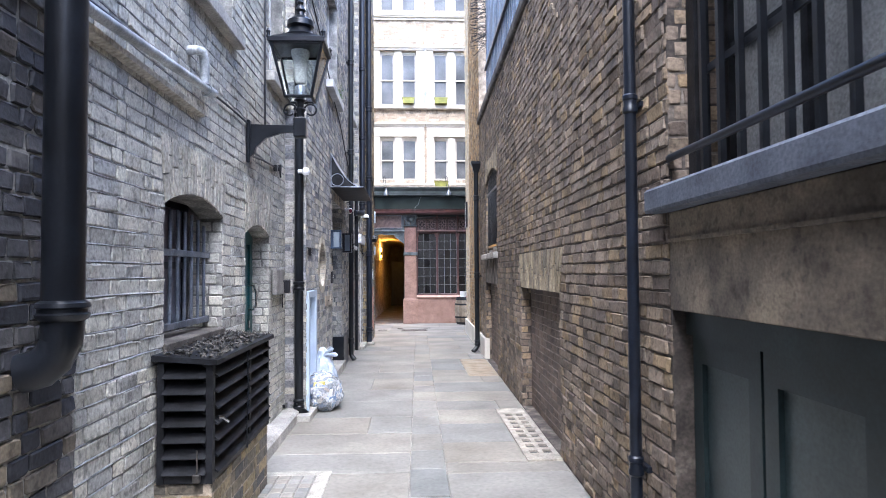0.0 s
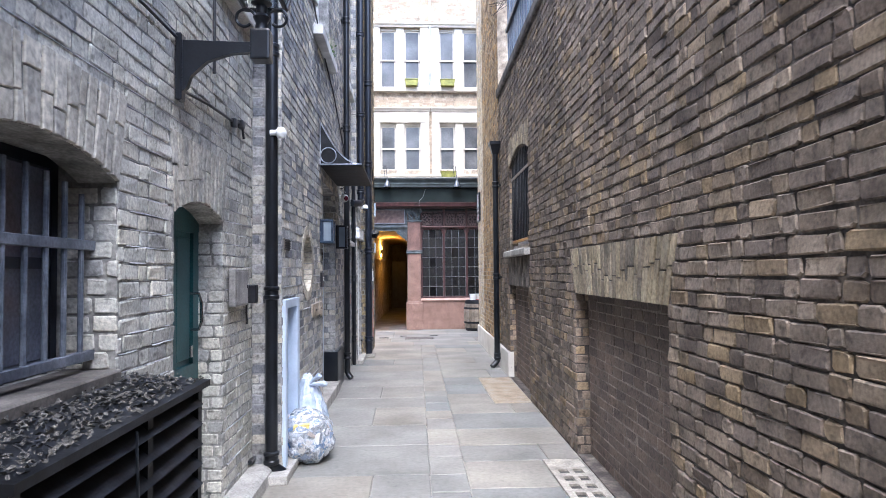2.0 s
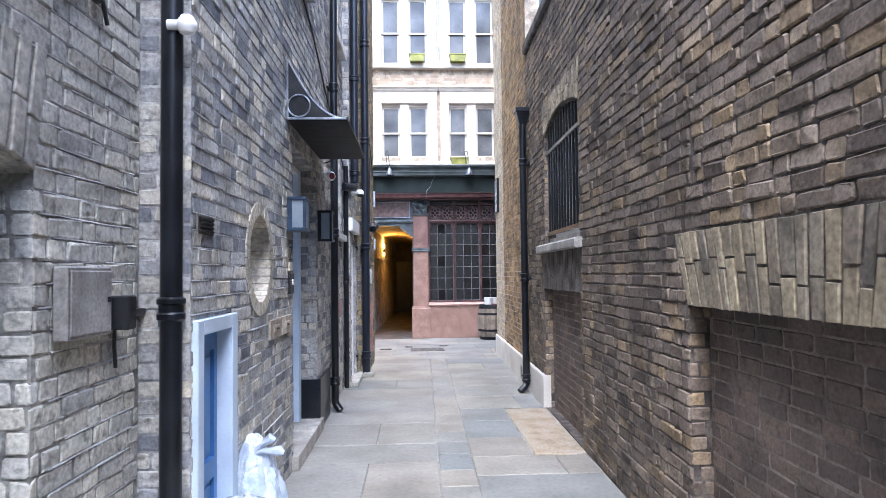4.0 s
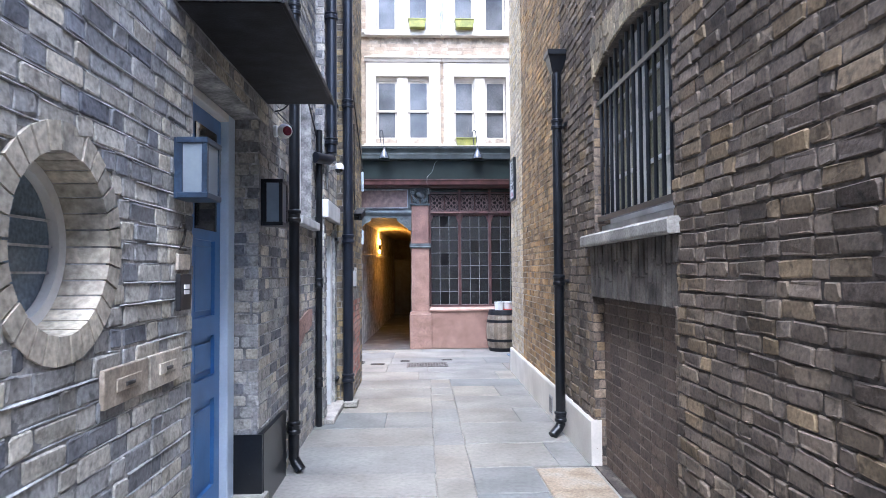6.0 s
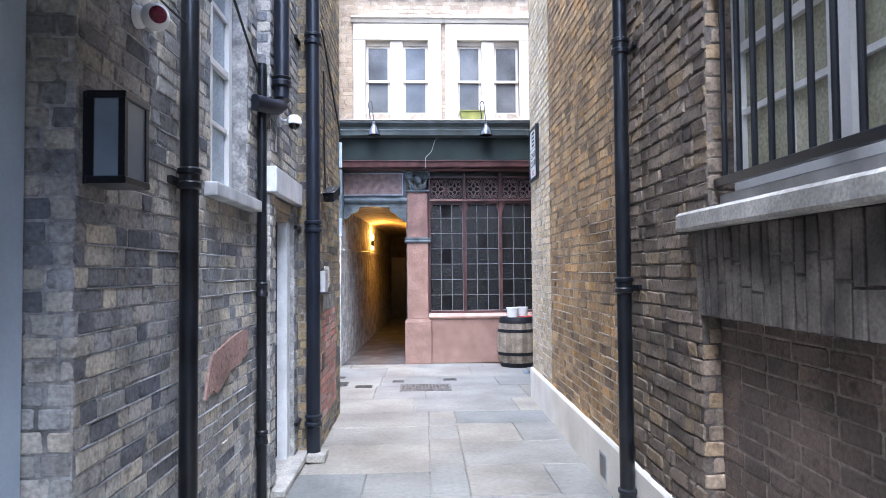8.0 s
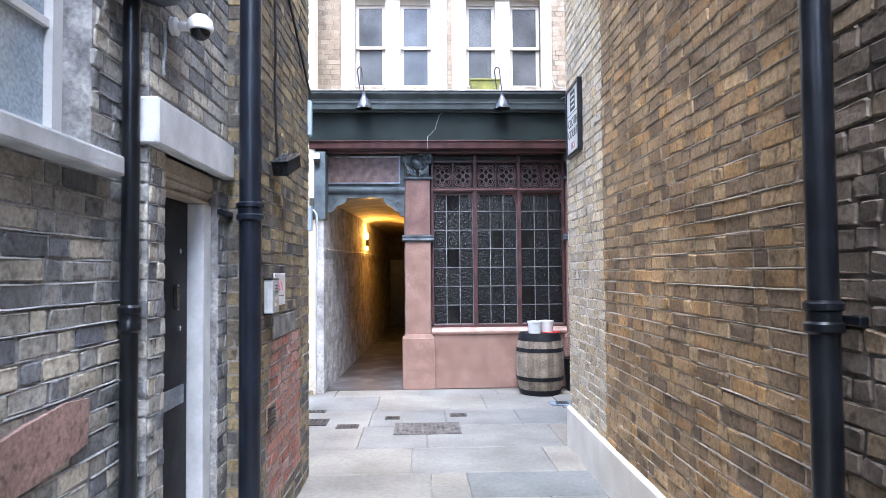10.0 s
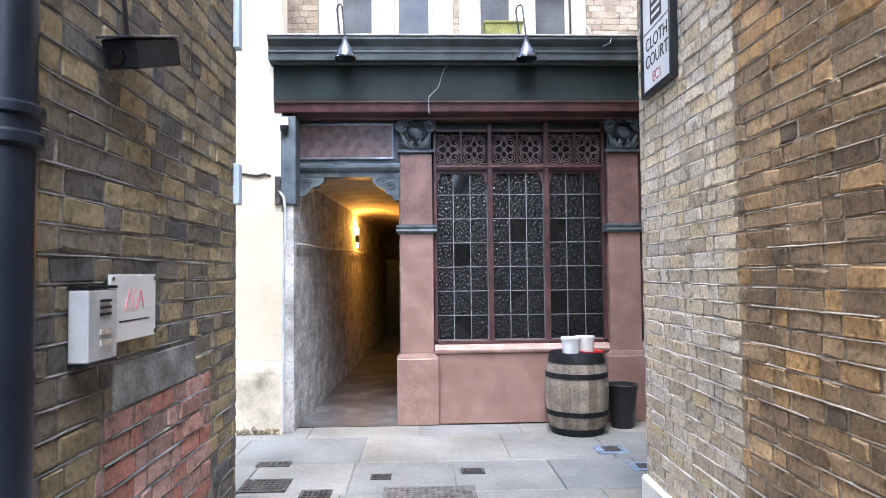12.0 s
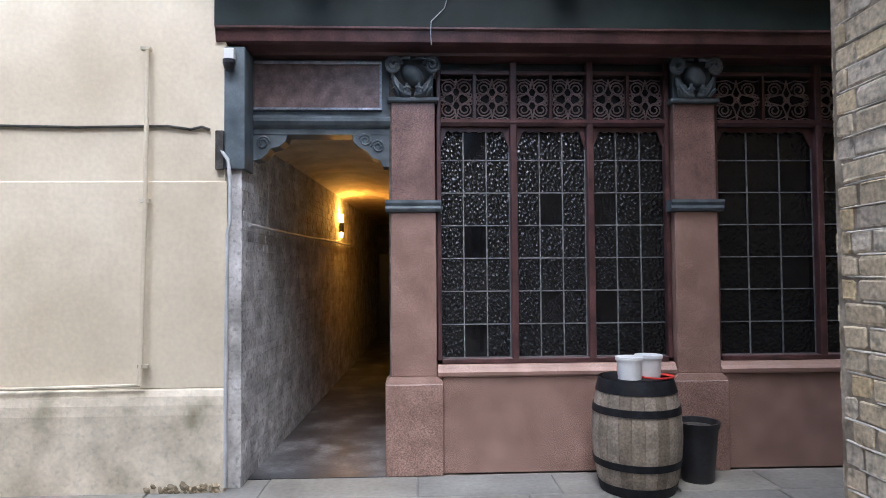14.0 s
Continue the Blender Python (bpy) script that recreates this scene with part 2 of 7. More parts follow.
dimple_bump.inputs["Strength"].default_value, dimple_bump.inputs["Distance"].default_value = 0.85, 0.013
hl.new(ht["Geometry"].outputs["Position"], dimple.inputs["Vector"])
hl.new(dimple.outputs["Distance"], dimple_bump.inputs["Height"])
hl.new(dimple_bump.outputs[0], ht["Principled BSDF"].inputs["Normal"])
SMOOTH_DARK = surface("plain_dark_glass", [(.008, .008, .009), (.012, .012, .013)], rough=.06, scale=4, bump=0)
DARK_PANE = surface("dim_window_glass", [(.06, .063, .066), (.12, .123, .126)], rough=.22, scale=1.5, stain=.3, bump=0)
PANEL_BROWN = surface("marbled_brown_panel", [(.19, .13, .118), (.26, .185, .168)], rough=.35, scale=12, fine=80, stain=.25, vary=.2, bump=.05)
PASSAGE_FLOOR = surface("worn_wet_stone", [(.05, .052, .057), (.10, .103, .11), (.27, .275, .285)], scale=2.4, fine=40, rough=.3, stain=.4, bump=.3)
CEILING = surface("ochre_plaster", [(.50, .40, .26), (.60, .49, .33)], scale=3, stain=.25)
LEAF = surface("small_leaf", [(.06, .10, .03), (.10, .15, .05)], rnd="island", rough=.6, bump=0)

# ---- geometry helpers ----
BASE = {}


def thing(name, at, label, category, group="", kind=""):
    ob = new(name)
    ob.location = at
    ob.empty_display_size = 0.1
    BASE[ob] = Vector(at)
    return tagged(ob, label, category, group, kind)


def finish(bm, name, material, base):
    bmesh.ops.recalc_face_normals(bm, faces=bm.faces)
    bmesh.ops.translate(bm, verts=bm.verts, vec=-base)
    me = bpy.data.meshes.new(name)
    bm.to_mesh(me)
    bm.free()
    me.materials.append(material)
    return me


def part(name, bm, material, parent, label="", smooth=False):
    """Links a bmesh, given in world metres, as one mesh under a thing or a part."""
    me = finish(bm, name, material, BASE[parent])
    if smooth:
        me.shade_smooth()
        me.set_sharp_from_angle(angle=radians(38))
    ob = new(name, me)
    ob.parent = parent
    BASE[ob] = BASE[parent]
    return tagged(ob, label)


def single(name, bm, material, at, label, category, group="", kind="", smooth=False):
    me = finish(bm, name, material, Vector(at))
    if smooth:
        me.shade_smooth()
        me.set_sharp_from_angle(angle=radians(38))
    ob = new(name, me)
    ob.location = at
    BASE[ob] = Vector(at)
    return tagged(ob, label, category, group, kind)


class Face:
    """A wall plane. s runs along it, n out of it, z up."""

    def __init__(self, origin, along, out):
        self.o, self.d, self.n = Vector(origin), Vector(along).normalized(), Vector(out).normalized()

    def at(self, s, n, z):
        return self.o + self.d * s + self.n * n + Vector((0, 0, z))

    def matrix(self, s, n, z):
        """Right-handed pose: x along the wall, y out of it, z up."""
        d = self.d if self.d.cross(self.n).z > 0 else -self.d
        m = Matrix((d, self.n, Vector((0, 0, 1)))).transposed().to_4x4()
        m.translation = self.at(s, n, z)
        return m


def line_face(y0, x0, y1, x1, side):
    """A wall along the alley through (x0, y0) and (x1, y1); s equals y. side: the way it faces in x."""
    m = (x1 - x0) / (y1 - y0)
    f = Face((x0 - m * y0, 0, 0), (m, 1, 0), (side, -m * side, 0))
    return f


G = Face((0, 0, 0), (1, 0, 0), (0, 1, 0))  # plain world axes


def box(bm, f, s0, s1, n0, n1, z0, z1, bevel=0.0):
    v = [bm.verts.new(f.at(s, n, z)) for s in (s0, s1) for n in (n0, n1) for z in (z0, z1)]
    fs = [bm.faces.new([v[i] for i in q]) for q in ((0, 1, 3, 2), (4, 6, 7, 5), (0, 4, 5, 1), (2, 3, 7, 6), (0, 2, 6, 4), (1, 5, 7, 3))]
    if bevel:
        es = list({e for q in fs for e in q.edges})
        bmesh.ops.bevel(bm, geom=es, offset=bevel, segments=2 if bevel > 0.008 else 1, affect="EDGES", profile=0.6)
    return bm


def boxed(f, *a, bevel=0.0):
    return box(bmesh.new(), f, *a, bevel=bevel)


def prism(bm, f, outline, n0, n1):
    """Outline of (s, z) drawn out from n0 to n1."""
    a = [bm.verts.new(f.at(s, n0, z)) for s, z in outline]
    b = [bm.verts.new(f.at(s, n1, z)) for s, z in outline]
    k = len(outline)
    bm.faces.new(a[::-1])
    bm.faces.new(b)
    for i in range(k):
        bm.faces.new((a[i], a[(i + 1) % k], b[(i + 1) % k], b[i]))
    return bm


def profile(bm, f, outline, s0, s1):
    """Outline of (n, z) drawn out along the wall."""
    a = [bm.verts.new(f.at(s0, n, z)) for n, z in outline]
    b = [bm.verts.new(f.at(s1, n, z)) for n, z in outline]
    k = len(outline)
    bm.faces.new(a[::-1])
    bm.faces.new(b)
    for i in range(k):
        bm.faces.new((a[i], a[(i + 1) % k], b[(i + 1) % k], b[i]))
    return bm


def tube(bm, pts, r, sides=12, radii=None, closed=False):
    """A round bar through the points."""
    pts = [Vector(p) for p in pts]
    rings = []
    up = Vector((0.123, 0.456, 0.88)).normalized()
    for i, p in enumerate(pts):
        if closed:
            t = (pts[(i + 1) % len(pts)] - pts[i - 1]).normalized()
        else:
            t = (pts[min(i + 1, len(pts) - 1)] - pts[max(i - 1, 0)]).normalized()
        u = t.cross(up)
        if u.length < 0.1:
            u = t.cross(Vector((1, 0, 0)))
        u.normalize()
        w = t.cross(u)
        rr = radii[i] if radii else r
        rings.append([bm.verts.new(p + u * rr * math.cos(a) + w * rr * math.sin(a)) for a in (2 * math.pi * k / sides for k in range(sides))])
    loop = list(zip(rings, rings[1:])) + ([(rings[-1], rings[0])] if closed else [])
    for a, b in loop:
        for k in range(sides):
            bm.faces.new((a[k], a[(k + 1) % sides], b[(k + 1) % sides], b[k]))
    if not closed:
        bm.faces.new(rings[0][::-1])
        bm.faces.new(rings[-1])
    return bm


def lathe(bm, centre, prof, sides=24, axis=Vector((0, 0, 1)), squash=1.0):
    """Profile of (radius, height) turned about the axis."""
    c, ax = Vector(centre), Vector(axis).normalized()
    u = ax.orthogonal().normalized()
    w = ax.cross(u)
    rings = []
    for r, h in prof:
        if r < 1e-5:
            rings.append([bm.verts.new(c + ax * h)])
        else:
            rings.append([bm.verts.new(c + ax * h + (u * math.cos(a) + w * math.sin(a) * squash) * r) for a in (2 * math.pi * k / sides for k in range(sides))])
    for a, b in zip(rings, rings[1:]):
        for k in range(sides):
            q = [a[k % len(a)], a[(k + 1) % len(a)], b[(k + 1) % len(b)], b[k % len(b)]]
            q = list(dict.fromkeys(q))
            if len(q) > 2:
                bm.faces.new(q)
    for ring in (rings[0], rings[-1]):
        if len(ring) > 2:
            bm.faces.new(ring)
    return bm


def wall(name, f, s0, s1, z0, z1, thick, holes, material, label):
    """A thick wall with openings (s0, s1, z0, z1) that go through it."""
    ss = sorted({s0, s1, *[min(max(v, s0), s1) for h in holes for v in h[:2]]})
    zs = sorted({z0, z1, *[min(max(v, z0), z1) for h in holes for v in h[2:4]]})

    def solid(i, j):
        if not (0 <= i < len(ss) - 1 and 0 <= j < len(zs) - 1):
            return False
        a, b = (ss[i] + ss[i + 1]) / 2, (zs[j] + zs[j + 1]) / 2
        return not any(h[0] < a < h[1] and h[2] < b < h[3] for h in holes)

    bm = bmesh.new()
    cache = {}

    def v(i, j, back):
        k = (i, j, back)
        if k not in cache:
            cache[k] = bm.verts.new(f.at(ss[i], -thick * back, zs[j]))
        return cache[k]

    for i in range(len(ss) - 1):
        for j in range(len(zs) - 1):
            if not solid(i, j):
                continue
            bm.faces.new((v(i, j, 0), v(i + 1, j, 0), v(i + 1, j + 1, 0), v(i, j + 1, 0)))
            bm.faces.new((v(i, j, 1), v(i, j + 1, 1), v(i + 1, j + 1, 1), v(i + 1, j, 1)))
            for di, dj, a, b in ((-1, 0, (i, j), (i, j + 1)), (1, 0, (i + 1, j), (i + 1, j + 1)), (0, -1, (i, j), (i + 1, j)), (0, 1, (i, j + 1), (i + 1, j + 1))):
                if not solid(i + di, j + dj):
                    bm.faces.new((v(*a, 0), v(*b, 0), v(*b, 1), v(*a, 1)))
    return single(name, bm, material, f.at((s0 + s1) / 2, 0, z0), label, "wall", kind="structure")


JOBS = []  # brickwork, laid at the end of the file
COURSE, JOINT = 0.0755, 0.0105


def bricks(parent, f, s0, s1, z0, z1, mats, holes=(), near=None, seed=0, proud=0.003, bond="flemish", rag=0.0034, point=None):
    """Note a run of brickwork to lay later. holes: (s0, s1, z0, z1) or a function of z that gives (s0, s1) or None.
    near: (s0, s1, z0, z1), the stretch whose bricks are single pieces. point: mortar of the struck bed joints."""
    JOBS.append((parent, f, s0, s1, z0, z1, mats, tuple(holes), near, seed, proud, bond, rag, point))


def lay():
    total = 0
    for parent, f, s0, s1, z0, z1, mats, holes, near, seed, proud, bond, rag, point in JOBS:
        rng = random.Random(seed)
        runs, pieces, beds = [], [], []
        rows = int((z1 - z0) / COURSE + 0.35)
        for c in range(rows):
            z = z0 + c * COURSE + JOINT / 2
            h = min(COURSE - JOINT, z1 - z - 0.002)
            zm = z + h / 2
            cut = []
            for hole in holes:
                r = hole(zm) if callable(hole) else ((hole[0], hole[1]) if hole[2] < zm < hole[3] else None)
                if r:
                    cut.append(r)
            if point:
                beds.append((z - JOINT / 2, cut))
            s = s0 - rng.uniform(0, 0.05) - (0.0 if c % 2 else 0.168)
            k = c % 2
            while s < s1:
                ln = (0.203, 0.099)[k % 2] if bond == "flemish" else 0.215
                k += 1
                ln += rng.uniform(-0.022, 0.010)
                spans = [(max(s, s0), min(s + ln, s1))]
                for a, b in cut:
                    spans = [q for p, r in spans for q in ((p, min(r, a)), (max(p, b), r)) if q[1] - q[0] > 0.0]
                for p, r in spans:
                    if r - p > 0.03:
                        full = abs((r - p) - ln) < 0.001
                        if full and near and near[0] < p < near[1] and near[2] < zm < near[3] and len(pieces) < 300:
                            pieces.append((p, r, z, h))
                        else:
                            runs.append((p, r, z, h))
                s += ln + JOINT + 0.004
        n = len(runs)
        if n:
            verts, faces = [], []
            for p, r, z, h in runs:
                i = len(verts)
                verts += [f.at(a, w, b) - BASE[parent] for a, w, b in brick_points(p, r, z, z + h, proud * rng.uniform(0.35, 1.5), rag, rng)]
                faces += [tuple(i + k for k in q) for q in BRICK_FACES]
            flip = f.d.cross(f.n).z > 0
            if not flip:
                faces = [q[::-1] for q in faces]
            faces = [q[::-1] for q in faces]
            me = bpy.data.meshes.new("brickwork")
            me.from_pydata(verts, [], faces)
            me.materials.append(mats[0])
            ob = new("brickwork", me)
            ob.parent = parent
            tagged(ob, kind="stuff")
        if beds:
            strike(parent, f, s0, s1, beds, proud, point, seed)
        shared = {}
        for p, r, z, h in pieces:
            key = (round((r - p) / 0.012), rng.randrange(3))
            if key not in shared:
                shared[key] = brick_mesh(key[0] * 0.012, COURSE - JOINT, proud, rag, mats[1], rng)
            ob = new("brick", shared[key])
            ob.parent = parent
            ob.matrix_local = Matrix.Translation(-BASE[parent]) @ f.matrix((p + r) / 2, rng.uniform(-0.002, 0.002), z + h / 2) @ pose(0, 0, 0, rng.uniform(-1, 1), rng.uniform(-.6, .6), rng.uniform(-.7, .7))
        total += n + len(pieces)
    return total


def strike(parent, f, s0, s1, beds, proud, material, seed):
    """Struck bed joints: uneven ridges of mortar that stand out from the bricks, broken here and there."""
    rng = random.Random(seed + 900)
    verts, faces = [], []
    for z, cut in beds:
        last, s, left = None, s0, rng.uniform(0.2, 1.4)
        dz, out = rng.uniform(-.002, .002), rng.uniform(.5, 1.2)
        while s < s1:
            if left <= 0:
                last, left = None, rng.uniform(0.25, 1.6)
                out = rng.uniform(.35, 1.25)
                s += rng.uniform(0.0, 0.10)
                if s >= s1:
                    break
            if any(a - .01 < s < b + .01 for a, b in cut):
                last = None
            else:
                dz = max(-.004, min(.004, dz + rng.uniform(-.002, .002)))
                n = (proud + .0025) * out + rng.uniform(-.0012, .0012)
                h = rng.uniform(.0034, .0056)
                i = len(verts)
                verts += [f.at(s, w, z + dz + u) - BASE[parent] for w, u in ((-.002, -h), (n, -.0015), (n * .8, .0015), (-.002, h))]
                if last is not None:
                    faces += [(last + k, i + k, i + k + 1, last + k + 1) for k in range(3)]
                last = i
            step = rng.uniform(.05, .12)
            s += step
            left -= step
    if f.d.cross(f.n).z > 0:
        faces = [q[::-1] for q in faces]
    me = bpy.data.meshes.new("pointing")
    me.from_pydata(verts, [], faces)
    me.materials.append(material)
    ob = new("pointing", me)
    ob.parent = parent
    tagged(ob, kind="stuff")


def brick_points(a0, a1, b0, b1, proud, rag, rng):
    """Three rings of eight points: the bed, the worn arris and the face of one brick with rounded corners."""
    am, bm_ = (a0 + a1) / 2, (b0 + b1) / 2
    c = [rng.uniform(.002, .011) for _ in range(4)]
    ring = ((a0 + c[0], b0), (a1 - c[1], b0), (a1, b0 + c[1]), (a1, b1 - c[2]), (a1 - c[2], b1), (a0 + c[3], b1), (a0, b1 - c[3]), (a0, b0 + c[0]))
    wob = [(rng.uniform(-rag, rag), rng.uniform(-rag, rag) * .8) for _ in ring]
    tip = [rng.uniform(-rag, rag) * .5 for _ in ring]
    lean, tilt = rng.uniform(-rag, rag) * .5, rng.uniform(-rag, rag) * .5
    out = []
    for ins, dep in ((-.001, -0.004), (0.0, proud * .4), (0.0045, proud)):
        for k, (a, b) in enumerate(ring):
            sa, sb = (1 if a < am else -1), (1 if b < bm_ else -1)
            w = dep if dep < 0 else max(dep * .5, .0018, dep + tip[k] + lean * sa + tilt * sb)
            out.append((a + wob[k][0] + ins * sa, w, b + wob[k][1] + ins * sb))
    return out


BRICK_FACES = [(r * 8 + k, r * 8 + (k + 1) % 8, r * 8 + 8 + (k + 1) % 8, r * 8 + 8 + k) for r in (0, 1) for k in range(8)] + [tuple(range(16, 24)), tuple(range(7, -1, -1))]


def brick_mesh(ln, h, proud, rag, material, rng):
    bm = bmesh.new()
    v = [bm.verts.new(q) for q in brick_points(-ln / 2, ln / 2, -h / 2, h / 2, proud, rag, rng)]
    for q in BRICK_FACES:
        bm.faces.new([v[k] for k in q])
    return finish(bm, "brick", material, Vector((0, 0, 0)))


def segment(a, b, spring, rise):
    """The curve of a segmental arch: height over s."""
    half = (b - a) / 2
    rad = (half * half + rise * rise) / (2 * rise)
    return lambda s: spring + math.sqrt(max(rad * rad - (s - (a + b) / 2) ** 2, 0)) - (rad - rise)


def arch(parent, f, a, b, spring, rise, top, count, material, splay=0.1, deep=0.11, mortar=None):
    """Voussoirs over an opening, up to a level top, each a piece of the wall, with mortar behind them."""
    curve = segment(a, b, spring, rise) if rise else (lambda s: spring)
    mid, half = (a + b) / 2, (b - a) / 2
    def pt(u, v):
        lo = mid + half * u
        hi = mid + (half + splay) * u
        zl = curve(lo)
        return lo + (hi - lo) * v, zl + (top - zl) * v
    rg = random.Random(count)
    cuts = [-1.0] + [-1 + 2 * (i + rg.uniform(-.16, .16)) / count for i in range(1, count)] + [1.0]
    for u0, u1 in zip(cuts, cuts[1:]):
        g = 0.20 / count
        mid_v = rg.uniform(.3, .7)
        for v0, v1 in ((0.0, mid_v - .006), (mid_v + .006, 1.0)):
            k = [rg.uniform(-.12, .12) / count for _ in range(4)]
            w = [rg.uniform(0, .012) for _ in range(4)]
            bm = bmesh.new()
            prism(bm, f, [pt(u0 + g + k[0], v0 + w[0]), pt(u1 - g + k[1], v0 + w[1]), pt(u1 - g + k[2], v1 - w[2]), pt(u0 + g + k[3], v1 - w[3])], -deep, rg.uniform(.006, .013))
            bmesh.ops.bevel(bm, geom=[e for e in bm.edges if abs((e.verts[0].co - e.verts[1].co).dot(f.n)) < 1e-4], offset=.003, segments=1, affect="EDGES")
            part("voussoir", bm, material, parent)
    bm = bmesh.new()
    m = 10
    low = [pt(-1 + 2 * i / m, 0) for i in range(m + 1)]
    high = [pt(1 - 2 * i / m, 1) for i in range(m + 1)]
    prism(bm, f, low + high, -deep - 0.05, -0.008)
    part("arch_bed", bm, mortar or MORTAR_DARK, parent)


def keep_out(a, b, z0, spring, top, splay=0.1):
    """Brickwork keeps out of an arched opening and its voussoirs."""
    def hole(z):
        if z0 < z < spring:
            return a, b
        if spring <= z < top:
            k = (z - spring) / (top - spring)
            return a - splay * k, b + splay * k
        return None
    return hole


# ---- the setting ----
R = line_face(0, 1.255, 13.06, 1.474, -1)      # wall on the side of the barred window
L1 = line_face(0, -1.296, 3.5, -1.28, 1)       # pale brick building
L2 = line_face(4, -1.06, 9, -1.06, 1)          # dark brick building
LB = line_face(9, -0.97, 11, -0.97, 1)         # bay with the black door
LC = line_face(10, -0.815, 12, -0.815, 1)      # yellow stock brick end
F = Face((0, 16.02, 0), (1, 0, 0), (0, -1, 0))  # pub front; s equals x, n towards the alley
FW = Face((0, 15.80, 0), (1, 0, 0), (0, -1, 0))  # cream rendered wall
CR = Face((1.474, 13.07, 0), (1, 0, 0), (0, 1, 0))  # return of the yellow building on the court
CL = Face((-0.815, 12.33, 0), (-1, 0, 0), (0, 1, 0))  # return of the stock brick building

ground = single("ground", boxed(G, -60, 60, -60, 75, -0.4, -0.014), EARTH, (0, 6, -0.4), "compacted sandy ground under the stone paving", "ground", kind="structure")

# low building with barred windows
BW = (-3.3, -0.36, 1.92, 3.75)
BD = (-3.3, -0.37, 0.0, 1.35)
N1 = (2.03, 4.08, 0.0, 1.35)
N2 = (6.37, 8.09, 0.0, 1.34)
W2 = (6.36, 8.0, 1.84, 3.20)
r1 = wall("wall_right", R, -9.0, 9.2, -0.05, 4.42, 0.4, [BW, BD, N1, N2, W2], MORTAR_DARK, "old brown stock brick wall of a low building")
w2_hole = keep_out(6.36, 8.0, 1.84, 3.05, 3.42, 0.08)
r1_holes = [(-3.45, -0.36, 1.34, 3.75), BD, N1, N2, keep_out(2.03, 4.08, 1.34, 1.345, 1.74, 0.17), (6.33, 8.14, 1.33, 1.84), w2_hole]
def dark_brick_edge(z):
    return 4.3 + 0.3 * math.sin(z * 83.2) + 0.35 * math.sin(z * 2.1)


bricks(r1, R, -9.0, 5.2, 0, 4.40, BRICK_BROWN, r1_holes + [lambda z: (dark_brick_edge(z), 9.3)], near=(-0.3, 2.0, 0.75, 2.3), seed=1, proud=0.010, rag=0.006)
# beyond the edge the brown bricks take a darker tone
bricks(r1, R, 3.4, 9.2, 0, 4.40, BRICK_BROWN_DARK, r1_holes + [lambda z: (-9.0, dark_brick_edge(z))], near=(4.9, 6.3, 0.6, 2.1), seed=101, proud=0.009, rag=0.006)
arch(r1, R, 2.03, 4.08, 1.35, 0, 1.73, 25, RUBBED, 0.16)
arch(r1, R, 6.34, 8.12, 1.342, 0, 1.74, 24, RENDER_DARK, 0.03)
arch(r1, R, 6.36, 8.0, 3.05, 0.15, 3.42, 20, RUBBED, 0.08)
for nm, h, dep in (("niche_infill", N1, 0.11), ("niche_infill", N2, 0.09)):
    fi = Face(R.at(0, -dep, 0), R.d, R.n)
    inf = wall("wall_" + nm, fi, h[0], h[1], -0.05, h[3] + 0.1, 0.12, [], MORTAR_INFILL, "bricked-up opening of reddish brown bricks")
    bricks(inf, fi, h[0], h[1], 0, h[3] + 0.03, BRICK_INFILL, seed=int(h[0] * 10), bond="stretcher", near=(h[0] + 0.1, h[1] - 0.1, 0.4, 1.34) if h is N1 else None)
    jamb = Face(R.at(h[1], 0, 0), -R.n, -R.d)
    bricks(r1, jamb, 0.0, dep, 0, h[3] - 0.01, BRICK_BROWN, seed=5, proud=0.006)
    jamb = Face(R.at(h[0], 0, 0), -R.n, R.d)
    bricks(r1, jamb, 0.0, dep, 0, h[3] - 0.01, BRICK_BROWN, seed=6, proud=0.006)
for at, deep, za, zb in ((8.0, 0.13, 1.845, 3.05), (-0.36, 0.25, 1.925, 3.74)):
    bricks(r1, Face(R.at(at, 0, 0), -R.n, -R.d), 0.0, deep, za, zb, BRICK_BROWN, seed=7, proud=0.005)
bm = bmesh.new()
profile(bm, R, [(-0.42, 4.40), (0.03, 4.40), (0.045, 4.43), (0.045, 4.52), (0.02, 4.54), (-0.42, 4.58)], -9.0, 9.18)
part("coping", bm, RENDER_DARK, r1, "dark stone coping")

# taller yellow brick building
r2 = wall("wall_yellow", R, 9.2, 13.06, -0.05, 9.0, 0.4, [], MORTAR_BUFF, "yellow stock brick wall of a taller building")
def old_brick_edge(z):
    return 11.9 + 0.12 * math.sin(z * 83.2)


bricks(r2, R, 9.21, 13.05, 0.33, 8.95, BRICK_YELLOW, [lambda z: (old_brick_edge(z), 14.0)], seed=3, proud=0.006, rag=0.005, point=POINTING_BUFF)
bricks(r2, R, 11.7, 13.05, 0.33, 8.95, BRICK_YELLOW_PALE, [lambda z: (9.0, old_brick_edge(z))], seed=303, near=(12.0, 13.04, 0.9, 2.4), proud=0.0045, rag=0.0045, point=LIME)
r2b = wall("wall_yellow_return", CR, -0.0, 7.0, -0.05, 9.0, 0.4, [], MORTAR_BUFF, "yellow brick wall facing the court")
bricks(r2b, CR, 0.0, 7.0, 0.33, 6.0, BRICK_YELLOW_PALE, seed=4)
r2n = wall("wall_yellow_flank", Face((1.43, 9.21, 0), (1, 0, 0), (0, -1, 0)), 0.0, 6.0, 4.4, 9.0, 0.3, [], MORTAR_BUFF, "brick flank of the taller building over the low roof")
